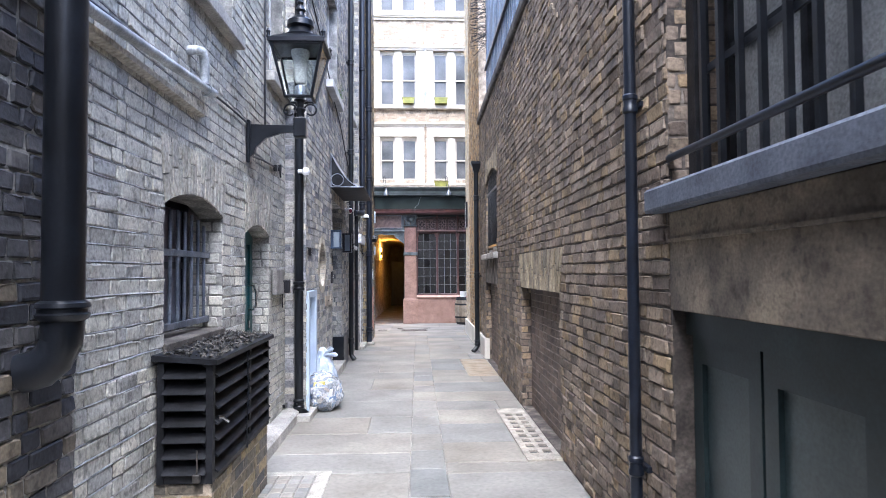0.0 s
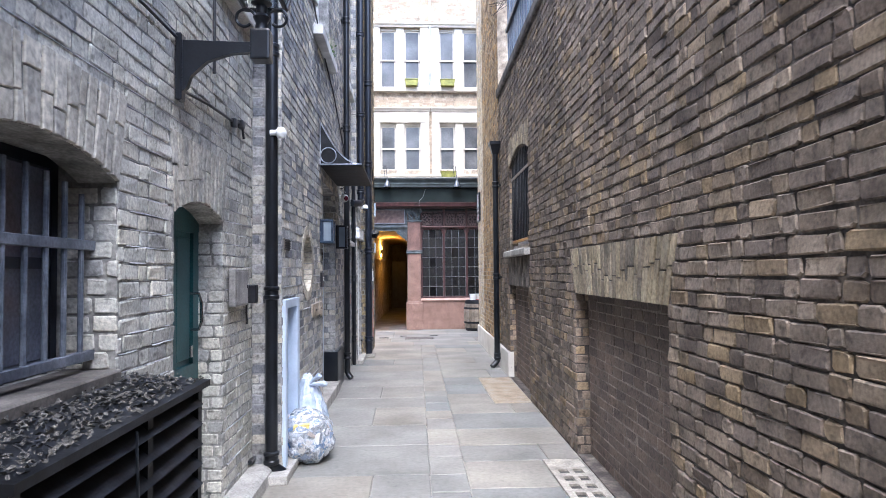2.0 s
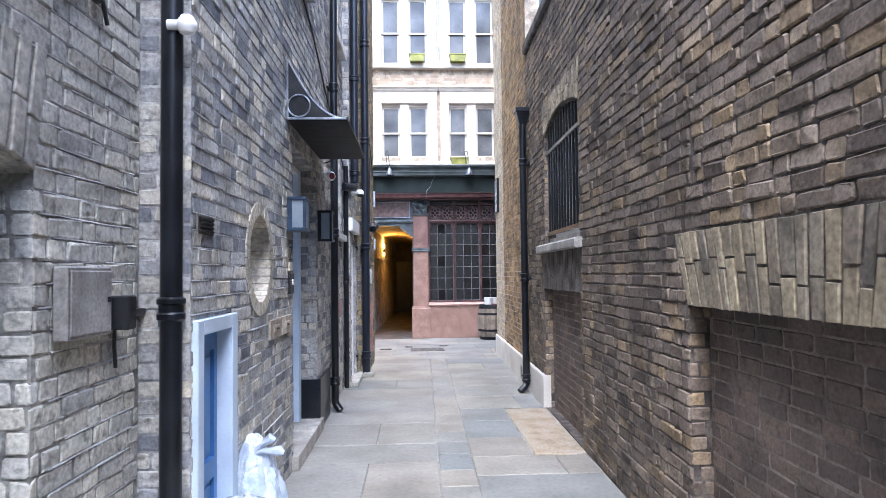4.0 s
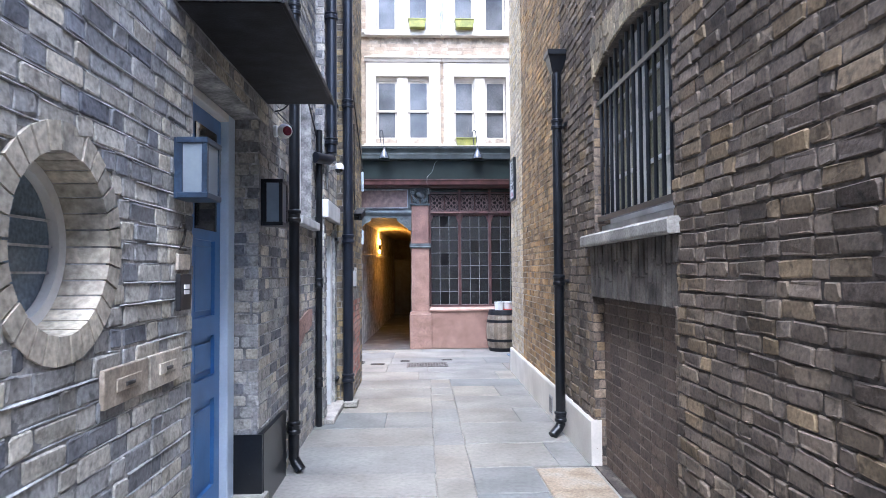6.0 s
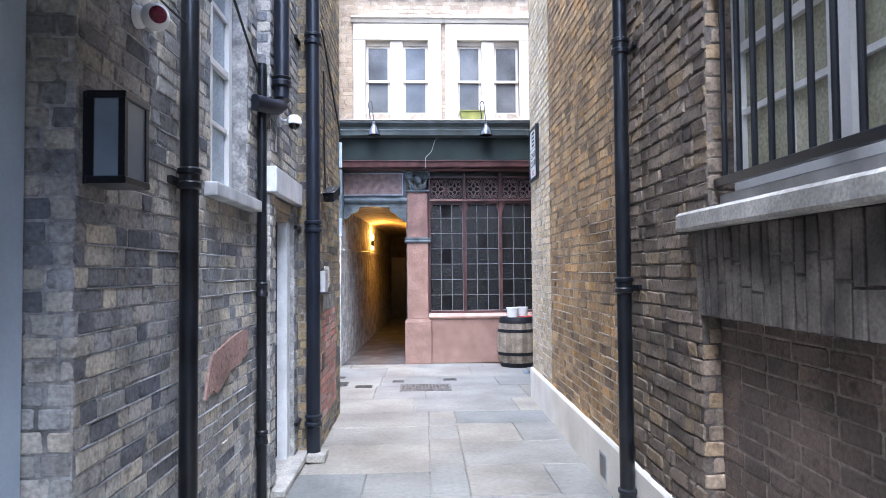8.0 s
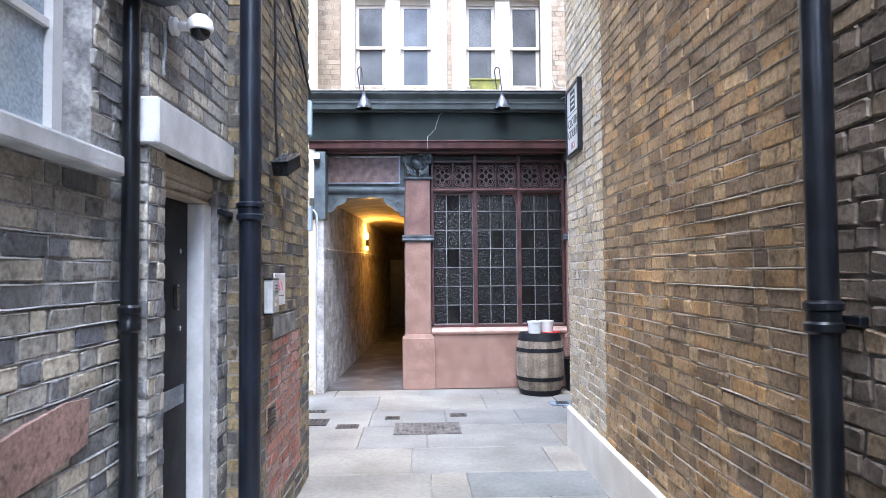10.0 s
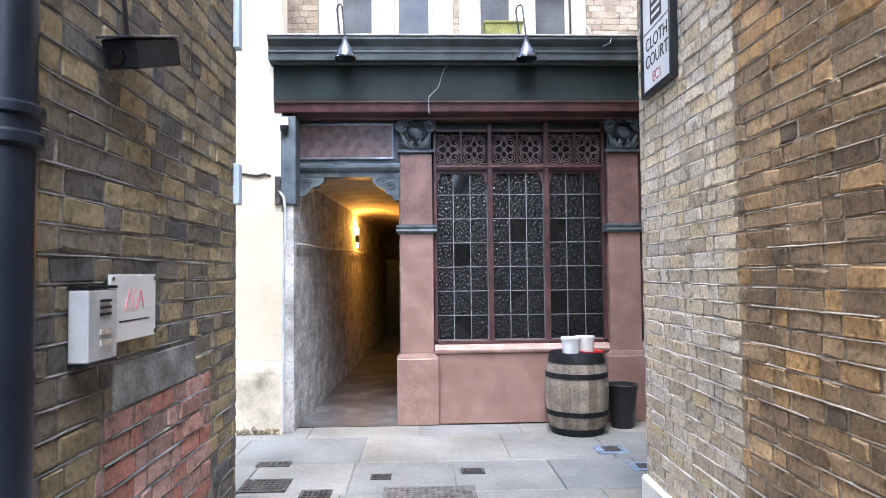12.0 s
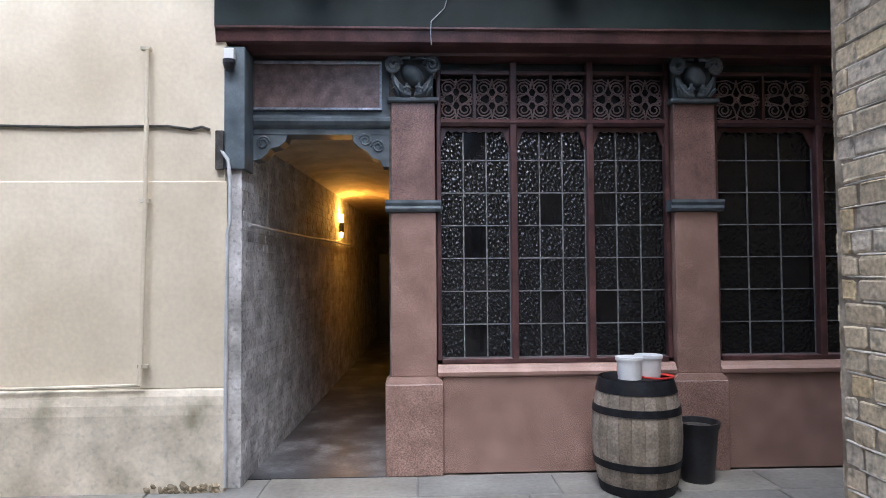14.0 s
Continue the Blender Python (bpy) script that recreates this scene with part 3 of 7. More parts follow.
bricks(r2n, Face((1.43, 9.205, 0), (1, 0, 0), (0, -1, 0)), 0.0, 6.0, 4.5, 8.95, BRICK_UPPER, seed=14)
low_roof = single("roof_low", boxed(R, -9, 9.15, -7.0, -0.4, 4.2, 4.36), RENDER_DARK, R.at(0, -3, 4.2), "flat asphalt roof of the low building", "roof", kind="structure")
bm = bmesh.new()
profile(bm, R, [(-0.05, 0), (0.035, 0), (0.035, 0.345), (0.022, 0.362), (-0.05, 0.362)], 8.08, 13.07)
plinth = single("plinth_white", bm, PLINTH_WHITE, R.at(10, 0, 0), "white painted rendered plinth along the brick wall", "plinth", kind="structure")

# pale brick building
LW = (0.31, 1.39, 1.15, 2.02)
LD = (2.02, 2.87, 0.0, 1.94)
UW1, UW2 = (0.55, 1.62, 3.34, 5.0), (2.85, 3.5, 3.42, 5.0)
l1 = wall("wall_pale", L1, -9.0, 3.64, -0.05, 6.8, 0.4, [LW, LD, UW1, UW2], MORTAR_GREY, "pale weathered grey stock brick wall")
l1_holes = [keep_out(0.31, 1.39, 1.15, 1.92, 2.30, 0.07), keep_out(2.02, 2.87, 0.0, 1.86, 2.28, 0.07), UW1, UW2]
bricks(l1, L1, -0.6, 3.63, 0, 6.5, BRICK_PALE, l1_holes, near=(-0.5, 3.5, 1.25, 2.1), seed=21, proud=0.0045, rag=0.005, point=POINTING)
bricks(l1, L1, -9.0, -0.61, 0, 6.5, BRICK_DARK, [], near=(-1.7, -0.61, 0.6, 2.0), seed=22, proud=0.010, rag=0.005)
arch(l1, L1, 0.31, 1.39, 1.92, 0.10, 2.30, 15, RUBBED_PALE, 0.07, mortar=MORTAR_GREY)
arch(l1, L1, 2.02, 2.87, 1.86, 0.09, 2.28, 12, RUBBED_PALE, 0.07, mortar=MORTAR_GREY)
for a, z0, z1, d in ((1.39, 1.15, 1.92, 0.22), (2.87, 0.0, 1.86, 0.16)):
    jamb = Face(L1.at(a, 0, 0), -L1.n, -L1.d)
    bricks(l1, jamb, 0.0, d, z0, z1, BRICK_PALE, seed=31, proud=0.006)
bm = bmesh.new()
profile(bm, L1, [(-0.02, 0), (0.17, 0), (0.165, 0.085), (0.14, 0.11), (-0.02, 0.115)], 1.62, 3.62)
part("base_course", bm, STONE, l1, "worn stone base course")

# dark brick building
HT = (3.70, 4.26, 0.02, 1.34)
BDR = (5.985, 7.24, 0.06, 2.56)
SW = (8.60, 9.36, 2.04, 3.62)
UW3, UW4 = (5.35, 6.6, 4.12, 5.6), (8.35, 9.2, 4.45, 5.9)
RND = (4.60, 5.20, 1.335, 1.935)
l2 = wall("wall_dark", L2, 3.645, 9.62, -0.05, 8.0, 0.4, [HT, BDR, SW, RND, UW3, UW4], MORTAR_LIGHT, "dark blue-grey and yellow brick wall with pale pointing")


def round_hole(z):
    d = 0.365 ** 2 - (z - 1.635) ** 2
    return (4.90 - math.sqrt(d), 4.90 + math.sqrt(d)) if d > 0 else None


l2_holes = [HT, BDR, SW, UW3, UW4, round_hole]
bricks(l2, L2, 3.65, 9.61, 0, 7.0, BRICK_MIX, l2_holes, near=(4.5, 7.6, 1.0, 2.1), seed=41, proud=0.0045, rag=0.0045, point=POINTING)
bricks(l2, Face(L2.at(3.646, 0, 0), -L2.n, -L2.d), 0.0, 0.22, 0.1, 7, BRICK_MIX, seed=43)
jamb = Face(L2.at(7.24, 0, 0), -L2.n, -L2.d)
bricks(l2, jamb, 0.0, 0.24, 0, 2.56, BRICK_MIX, seed=44, proud=0.006)
lb = wall("wall_bay", LB, 9.62, 10.66, -0.05, 8.2, 0.4, [(9.785, 10.49, 0.05, 2.115)], MORTAR_LIGHT, "narrow dark brick bay round a black door")
bricks(lb, Face(LB.at(9.62, 0, 0), -LB.n, -LB.d), 0.0, 0.088, 0, 7.0, BRICK_MIX, seed=46, proud=0.006)
bricks(lb, LB, 9.63, 10.65, 0, 7.0, BRICK_MIX, [(9.785, 10.49, 0.0, 2.31)], seed=45, proud=.005, point=POINTING_GREY)
lc = wall("wall_stock", LC, 10.66, 12.33, -0.05, 8.2, 0.5, [], MORTAR_STOCK, "yellow stock brick wall end with red patches")
bricks(lc, LC, 10.67, 12.32, 0, 7.5, BRICK_STOCK, [(11.05, 11.75, 1.20, 1.345), lambda z: (11.0 - 0.2 * (1.2 - z), 11.95) if 0.2 < z < 1.2 else None], near=(10.9, 12.3, 1.2, 2.6), seed=46, proud=.0045, rag=.0045, point=POINTING_GREY)
bricks(lc, LC, 10.9, 11.95, 0.226, 1.2, BRICK_RED, [lambda z: (10.0, 11.0 - 0.2 * (1.2 - z))], seed=47, proud=.0045, rag=.0045, point=POINTING_GREY)
part("cement_patch", boxed(LC, 11.055, 11.745, -0.01, 0.007, 1.205, 1.342, bevel=0.003), surface("grey_cement", [(.16, .16, .15), (.26, .26, .25)], scale=9, stain=.4), lc, "grey cement patch")
lcr = Face(LC.at(10.66, 0, 0), LC.n, -LC.d)
bricks(lc, lcr, -0.155, 0.0, 0, 7.5, BRICK_STOCK, seed=48)
lce = wall("wall_stock_return", CL, 0.502, 1.4, -0.05, 8.2, 0.4, [], MORTAR_BUFF, "stock brick wall facing the court")
bricks(lce, CL, 0.0, 1.4, 0, 5.0, BRICK_STOCK, seed=49)
# out of view: building cut back to a low wall so skylight reaches the court
lcl = wall("wall_yard", CL, 1.4, 6.2, -0.05, 2.8, 0.3, [], MORTAR_BUFF, "unseen stock brick yard wall, kept low to let sky light in")
bricks(lcl, CL, 1.4, 6.2, 0, 2.75, BRICK_STOCK, seed=50)
single("wall_stock_flank", boxed(G, -2.5, -2.22, 9.63, 12.3, 0, 8.2), BRICK_STOCK[0], (-2.4, 11, 0), "unseen brick flank wall where the building is cut back", "wall", kind="structure")

# unseen roofs and hidden sides, added to block light so the interiors stay dark
for nm, a, b, c, d, z in (("roof_pale", -7.0, -1.29, -9.0, 3.64, 6.8), ("roof_dark", -7.0, -1.06, 3.65, 9.62, 8.0), ("roof_stock", -2.5, -0.82, 9.63, 12.33, 8.2), ("roof_yellow", 1.45, 8.4, 9.2, 13.06, 9.0)):
    single(nm, boxed(G, a, b, c, d, z + 0.003, z + 0.15), RENDER_DARK, ((a + b) / 2, (c + d) / 2, z), "unseen roof slab added to keep daylight out of the building", "roof", kind="structure")
single("wall_west", boxed(G, -7.3, -7.0, -9.0, 12.3, 0, 8.0), BRICK_STOCK[0], (-7.1, 2, 0), "unseen back wall added to keep daylight out of the building", "wall", kind="structure")
single("wall_east", boxed(G, 8.4, 8.7, -9.0, 13.0, 0, 8.9), BRICK_YELLOW[0], (8.5, 2, 0), "unseen back wall added to keep daylight out of the building", "wall", kind="structure")
single("wall_south_west", boxed(G, -7.0, -1.7, -9.3, -9.0, 0, 6.8), BRICK_STOCK[0], (-4, -9.1, 0), "unseen end wall added to keep daylight out of the building", "wall", kind="structure")
single("wall_south_east", boxed(G, 1.7, 8.4, -9.3, -9.0, 0, 4.4), BRICK_BROWN[0], (5, -9.1, 0), "unseen end wall added to keep daylight out of the building", "wall", kind="structure")
single("roof_pub", boxed(G, -7.0, 8.4, 17.1, 26.9, 12.6, 12.9), RENDER_DARK, (0, 21, 12.6), "unseen roof slab added to keep daylight out of the building", "roof", kind="structure")
single("wall_pub_back", boxed(G, -7.0, 8.4, 26.95, 27.2, 0, 12.9), BRICK_UPPER[0], (0, 27, 0), "unseen back wall added to keep daylight out of the building", "wall", kind="structure")
single("wall_pub_west", boxed(G, -7.2, -7.0, 16.1, 26.95, 0, 12.9), BRICK_UPPER[0], (-7.1, 21, 0), "unseen side wall added to keep daylight out of the building", "wall", kind="structure")
single("wall_pub_east", boxed(G, 8.4, 8.6, 16.1, 26.95, 0, 12.9), BRICK_UPPER[0], (8.5, 21, 0), "unseen side wall added to keep daylight out of the building", "wall", kind="structure")

# ends that close the place
single("wall_back", boxed(G, -1.7, 1.7, -9.4, -9.0, 0, 7), BRICK_BROWN[0], (0, -9.2, 0), "brick wall closing the alley", "wall", kind="structure")
single("wall_court_west", boxed(G, -7.2, -6.8, 12.3, 15.8, 0, 4), BRICK_STOCK[0], (-7, 14, 0), "brick wall closing the court", "wall", kind="structure")
single("wall_court_east", boxed(G, 8.4, 8.8, 13.0, 16.1, 0, 9), BRICK_YELLOW[0], (8.6, 14, 0), "brick wall closing the court", "wall", kind="structure")

# ---- paving ----
pavement = thing("pavement", (0, 5, 0), "worn grey York stone paving of the alley", "paving", kind="structure")


def left_edge(y):
    return -1.13 if y < 3.5 else (-1.06 if y < 10.4 else (-0.83 if y < 12.3 else -6.5))


def right_edge(y):
    return 1.255 + 0.0168 * y if y < 13.06 else 8.2


rng = random.Random(77)


def slab(x0, x1, y0, y1, material=None):
    if x1 - x0 < 0.04:
        return
    g = 0.0035
    bm = bmesh.new()
    z = rng.uniform(-0.002, 0.002)
    w = [rng.uniform(-0.003, 0.003) for _ in range(4)]
    co = ((x0 + g, y0 + g), (x1 - g, y0 + g), (x1 - g, y1 - g), (x0 + g, y1 - g))
    low = [bm.verts.new((x, y, -0.05)) for x, y in co]
    mid = [bm.verts.new((x, y, z - 0.005 + k)) for (x, y), k in zip(co, w)]
    cx, cy = (x0 + x1) / 2, (y0 + y1) / 2
    top = [bm.verts.new((x + (0.006 if x < cx else -0.006), y + (0.006 if y < cy else -0.006), z + k)) for (x, y), k in zip(co, w)]
    for a, b in ((low, mid), (mid, top)):
        for k in range(4):
            bm.faces.new((a[k], a[(k + 1) % 4], b[(k + 1) % 4], b[k]))
    bm.faces.new(top)
    part("paving_slab", bm, material or SLAB, pavement)


def strip(xa, xb, y0, y1, lo, hi, wide):
    """Rows of slabs between two lines that run along the alley."""
    y = y0
    while y < y1 - 0.05:
        d = min(rng.uniform(lo, hi), y1 - y)
        if y1 - (y + d) < 0.15:
            d = y1 - y
        a, b = xa(y + d / 2), xb(y + d / 2)
        x = a
        while x < b - 0.02:
            w = rng.uniform(*wide)
            if b - (x + w) < 0.25:
                w = b - x
            slab(x, x + w, y, y + d)
            x += w
        y += d


def band_l(y):
    return 0.02 + 0.012 * y


def band_r(y):
    return band_l(y) + 0.28


strip(left_edge, band_l, -9, 12.3, 0.5, 0.95, (0.55, 1.4))
strip(band_l, band_r, -9, 12.3, 0.30, 0.62, (0.3, 0.3))
strip(band_r, lambda y: right_edge(y) - 0.02, -9, 1.95, 0.45, 0.85, (0.5, 1.2))
strip(band_r, lambda y: 0.99, 1.95, 3.95, 0.5, 0.8, (0.5, 0.8))
strip(band_r, lambda y: right_edge(y) - 0.02, 3.95, 6.2, 0.45, 0.85, (0.5, 1.2))
strip(band_r, lambda y: 0.90, 6.2, 8.1, 0.5, 0.8, (0.5, 0.8))
strip(band_r, lambda y: right_edge(y) - 0.02, 8.1, 12.3, 0.45, 0.85, (0.5, 1.2))
strip(lambda y: -6.5, lambda y: 1.45, 12.3, 13.05, 0.75, 0.75, (0.6, 1.3))
strip(lambda y: -6.5, lambda y: 8.2, 13.05, 16.0, 0.6, 0.95, (0.6, 1.4))
YELLOW_STONE = surface("yellowed_stone", [(.29, .225, .15), (.34, .275, .195), (.29, .26, .21)], scale=5, fine=50, stain=.25, bump=.3)
slab(0.91, 1.36, 6.25, 8.05, YELLOW_STONE)


# ---- pub front ----
pub = wall("wall_pub_upper", Face((0, 16.70, 0), (1, 0, 0), (0, -1, 0)), -1.65, 8.4, 3.6, 13.0, 0.4,
           [(-0.87, 0.27, 4.40, 5.75), (0.80, 1.93, 4.40, 5.75), (2.9, 4.0, 4.40, 5.75), (-0.87, 0.27, 6.74, 8.42), (0.80, 1.93, 6.74, 8.42), (-0.87, 0.27, 9.75, 11.2), (0.80, 1.93, 9.75, 11.2)],
           MORTAR_BUFF, "buff brick upper storeys over the pub")
FU = Face((0, 16.70, 0), (1, 0, 0), (0, -1, 0))
bricks(pub, FU, -1.64, 5.0, 4.05, 12.9, BRICK_UPPER, [(-1.10, 0.52, 4.0, 6.16), (0.58, 2.12, 4.0, 6.16), (-1.0, 0.42, 6.5, 8.75), (0.6, 2.2, 6.5, 8.75), (-1.7, 8, 6.62, 6.78), (-1.7, 8, 9.35, 9.7), (-1.0, 0.42, 9.6, 11.4), (0.6, 2.2, 9.6, 11.4)], seed=61)


def twin_sash(f, s0, s1, z0, z1, lights, zb, zt, label):
    """A painted surround with two sash windows. lights: (s0, s1) of each sash's glass."""
    win = thing("window_pair", f.at((s0 + s1) / 2, 0, z0), label, "window")
    mid = (lights[0][1] + lights[1][0]) / 2
    bm = bmesh.new()
    for a, b in ((s0, lights[0][0] - 0.05), (lights[1][1] + 0.05, s1)):
        box(bm, f, a, b, -0.06, 0.05, z0, zt + 0.12, bevel=0.006)
    box(bm, f, s0, s1, -0.06, 0.05, zt + 0.122, z1 - 0.11, bevel=0.006)
    part("surround", bm, FACADE_WHITE, win)
    bm = bmesh.new()
    profile(bm, f, [(0.05, z1 - 0.108), (0.07, z1 - 0.108), (0.09, z1 - 0.05), (0.12, z1 - 0.03), (0.12, z1), (-0.05, z1)], s0 - 0.03, s1 + 0.03)
    part("hood", bm, FACADE_WHITE, win)
    part("mullion", boxed(f, lights[0][1] + 0.05, lights[1][0] - 0.05, -0.10, 0.01, z0 + 0.02, zt + 0.12, bevel=0.006), FACADE_WHITE, win)
    part("sill", boxed(f, s0 - 0.03, s1 + 0.03, -0.06, 0.12, z0 - 0.07, z0 + 0.0, bevel=0.008), FACADE_WHITE, win)
    for a, b in lights:
        zm = (zb + zt) / 2
        for p, q, n in ((zb, zm, -0.10), (zm, zt, -0.065)):
            bm = bmesh.new()
            for u in ((a - 0.05, a, p - 0.04, q + 0.04), (b, b + 0.05, p - 0.04, q + 0.04), (a, b, p - 0.045, p), (a, b, q, q + 0.04)):
                box(bm, f, u[0], u[1], n - 0.03, n, u[2], u[3])
            sash = part("sash", bm, FACADE_WHITE, win)
            part("pane", boxed(f, a, b, n - 0.018, n - 0.012, p, q), DARK_PANE, sash)
        part("head_board", boxed(f, a - 0.05, b + 0.05, -0.10, -0.04, zt + 0.042, zt + 0.121), FACADE_WHITE, win)
        part("lower_board", boxed(f, a - 0.05, b + 0.05, -0.12, -0.075, z0 + 0.002, zb - 0.046), FACADE_WHITE, win)
    return win


for z0, z1, zb, zt in ((4.28, 6.16, 4.45, 5.62), (6.68, 8.56, 6.78, 8.33), (9.6, 11.4, 9.75, 11.1)):
    for lights, a, b in ((((-0.813, -0.466), (-0.138, 0.22)), -1.08, 0.51), (((0.852, 1.198), (1.522, 1.88)), 0.585, 2.10)):
        twin_sash(FU, a, b, z0, z1, lights, zb, zt, "white painted twin sash window above the pub")
for a, b, z in ((-1.65, 8.3, 6.6), (-1.65, 8.3, 9.42)):
    bm = bmesh.new()
    profile(bm, FU, [(-0.02, z), (0.05, z), (0.05, z + 0.06), (0.10, z + 0.08), (0.10, z + 0.14), (-0.02, z + 0.16)], a, b)
    single("trim_string_course", bm, FACADE_WHITE, FU.at(0, 0, z), "white painted string course", "moulding", kind="structure")
# solid blocks whose dark grey stands for the lack of light indoors
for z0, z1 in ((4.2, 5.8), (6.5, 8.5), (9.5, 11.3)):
    single("room_backing", boxed(FU, -1.6, 4.2, -1.6, -0.9, z0, z1), ROOM_DARKNESS, FU.at(0, -1, z0), "dark grey block standing in for the dim room behind the windows", "room", kind="structure")

shop = thing("pub_front", F.at(0.5, 0, 0), "dark green painted pub front with pink granite pilasters", "shopfront", kind="structure")
bm = bmesh.new()
profile(bm, F, [(-0.3, 3.255), (0.05, 3.255), (0.06, 3.275), (0.20, 3.285), (0.24, 3.295), (0.25, 3.375), (0.27, 3.385), (0.27, 3.40), (-0.3, 3.40)], -1.40, 8.3)
part("oxblood_moulding", bm, PUB_RED, shop, "oxblood painted moulding")
part("fascia", boxed(F, -1.405, 8.3, -0.3, 0.26, 3.402, 3.77, bevel=0.004), PUB_GREEN, shop, "blank dark green fascia board")
bm = bmesh.new()
profile(bm, F, [(-0.68, 3.772), (0.29, 3.772), (0.30, 3.785), (0.38, 3.79), (0.385, 3.86), (0.395, 3.865), (0.395, 3.88), (0.375, 3.895), (0.38, 3.93), (0.415, 3.97), (0.43, 3.99), (0.43, 4.015), (-0.68, 4.02)], -1.43, 8.3)
part("cornice", bm, CORNICE, shop, "moulded slate green cornice")
part("cornice_capping", boxed(F, -1.44, 8.3, -0.66, 0.44, 4.022, 4.042, bevel=0.004), STONE, shop, "weathered stone capping")


def pilaster(a, b):
    p = thing("pilaster", F.at((a + b) / 2, 0, 0), "polished pink granite pilaster with carved slate-painted capital", "pilaster", "granite pilasters")
    c = (a + b) / 2
    part("plinth", boxed(F, a - 0.045, b + 0.045, -0.25, 0.03, 0.0, 0.70, bevel=0.006), GRANITE, p)
    bm = bmesh.new()
    prism(bm, F, [(a - 0.045, 0.702), (b + 0.045, 0.702), (b + 0.045, 0.715), (b, 0.755), (a, 0.755), (a - 0.045, 0.715)], -0.25, 0.025)
    part("plinth_cap", bm, GRANITE_PALE, p, "pale bevelled granite")
    part("lower_shaft", boxed(F, a, b, -0.25, 0.0, 0.757, 2.035, bevel=0.006), GRANITE, p)
    bm = bmesh.new()
    profile(bm, F, [(-0.25, 2.037), (0.015, 2.037), (0.035, 2.06), (0.03, 2.08), (0.045, 2.105), (0.045, 2.125), (-0.25, 2.125)], a - 0.04, b + 0.04)
    part("band", bm, PUB_BLUE, p)
    part("upper_shaft", boxed(F, a + 0.005, b - 0.005, -0.25, -0.005, 2.127, 2.90, bevel=0.006), GRANITE_BROWN, p)
    cap = part("capital", boxed(F, a + 0.015, b - 0.015, -0.25, -0.035, 2.94, 3.25, bevel=0.01), PUB_BLUE, p)
    part("necking", boxed(F, a - 0.025, b + 0.025, -0.25, 0.03, 2.902, 2.938, bevel=0.008), PUB_BLUE, p)
    part("abacus", boxed(F, a - 0.04, b + 0.04, -0.25, 0.05, 3.252, 3.30, bevel=0.008), PUB_BLUE, p)
    # carved work: shield, scrolls and leaves
    bm = bmesh.new()
    lathe(bm, F.at(c, -0.035, 3.11), [(0.0, 0.135), (0.03, 0.13), (0.055, 0.105), (0.068, 0.06), (0.072, 0.0)], 16, axis=F.n, squash=1.45)
    part("shield", bm, PUB_BLUE, cap, smooth=True)
    for sg in (-1, 1):
        bm = bmesh.new()
        pts = []
        for k in range(26):
            ang = k / 25 * 4.2 * math.pi
            r = 0.068 * (1 - k / 32)
            pts.append(F.at(c + sg * (0.15 - r * math.cos(ang) * 0.9), 0.045 + 0.03 * k / 25, 3.18 + r * math.sin(ang)))
        tube(bm, pts, 0.019, 6)
        tube(bm, [F.at(c + sg * u, 0.05, v) for u, v in ((0.02, 3.235), (0.06, 3.24), (0.10, 3.225), (0.125, 3.20))], 0.012, 6)
        part("scroll", bm, PUB_BLUE, cap, smooth=True)
        bm = bmesh.new()
        tube(bm, [F.at(c + sg * u, 0.03, v) for u, v in ((0.015, 2.955), (0.06, 2.965), (0.10, 3.0), (0.135, 3.05), (0.15, 3.10))], 0.018, 6, radii=[0.02, 0.034, 0.036, 0.028, 0.012])
        tube(bm, [F.at(c + sg * u, 0.06, v) for u, v in ((0.02, 3.0), (0.05, 3.01), (0.075, 2.985), (0.06, 2.96))], 0.014, 6)
        for u0, u1, z1 in ((0.03, 0.05, 3.04), (0.075, 0.10, 3.03), (0.11, 0.15, 3.0)):
            tube(bm, [F.at(c + sg * u0, 0.0, 2.945), F.at(c + sg * (u0 + u1) / 2, 0.045, 2.98), F.at(c + sg * u1, 0.065, z1)], 0.01, 6, radii=[0.016, 0.02, 0.011])
        part("leaf_carving", bm, PUB_BLUE, cap, smooth=True)
    return p


for a, b in ((-0.118, 0.236), (2.135, 2.482), (4.4, 4.75)):
    pilaster(a, b)


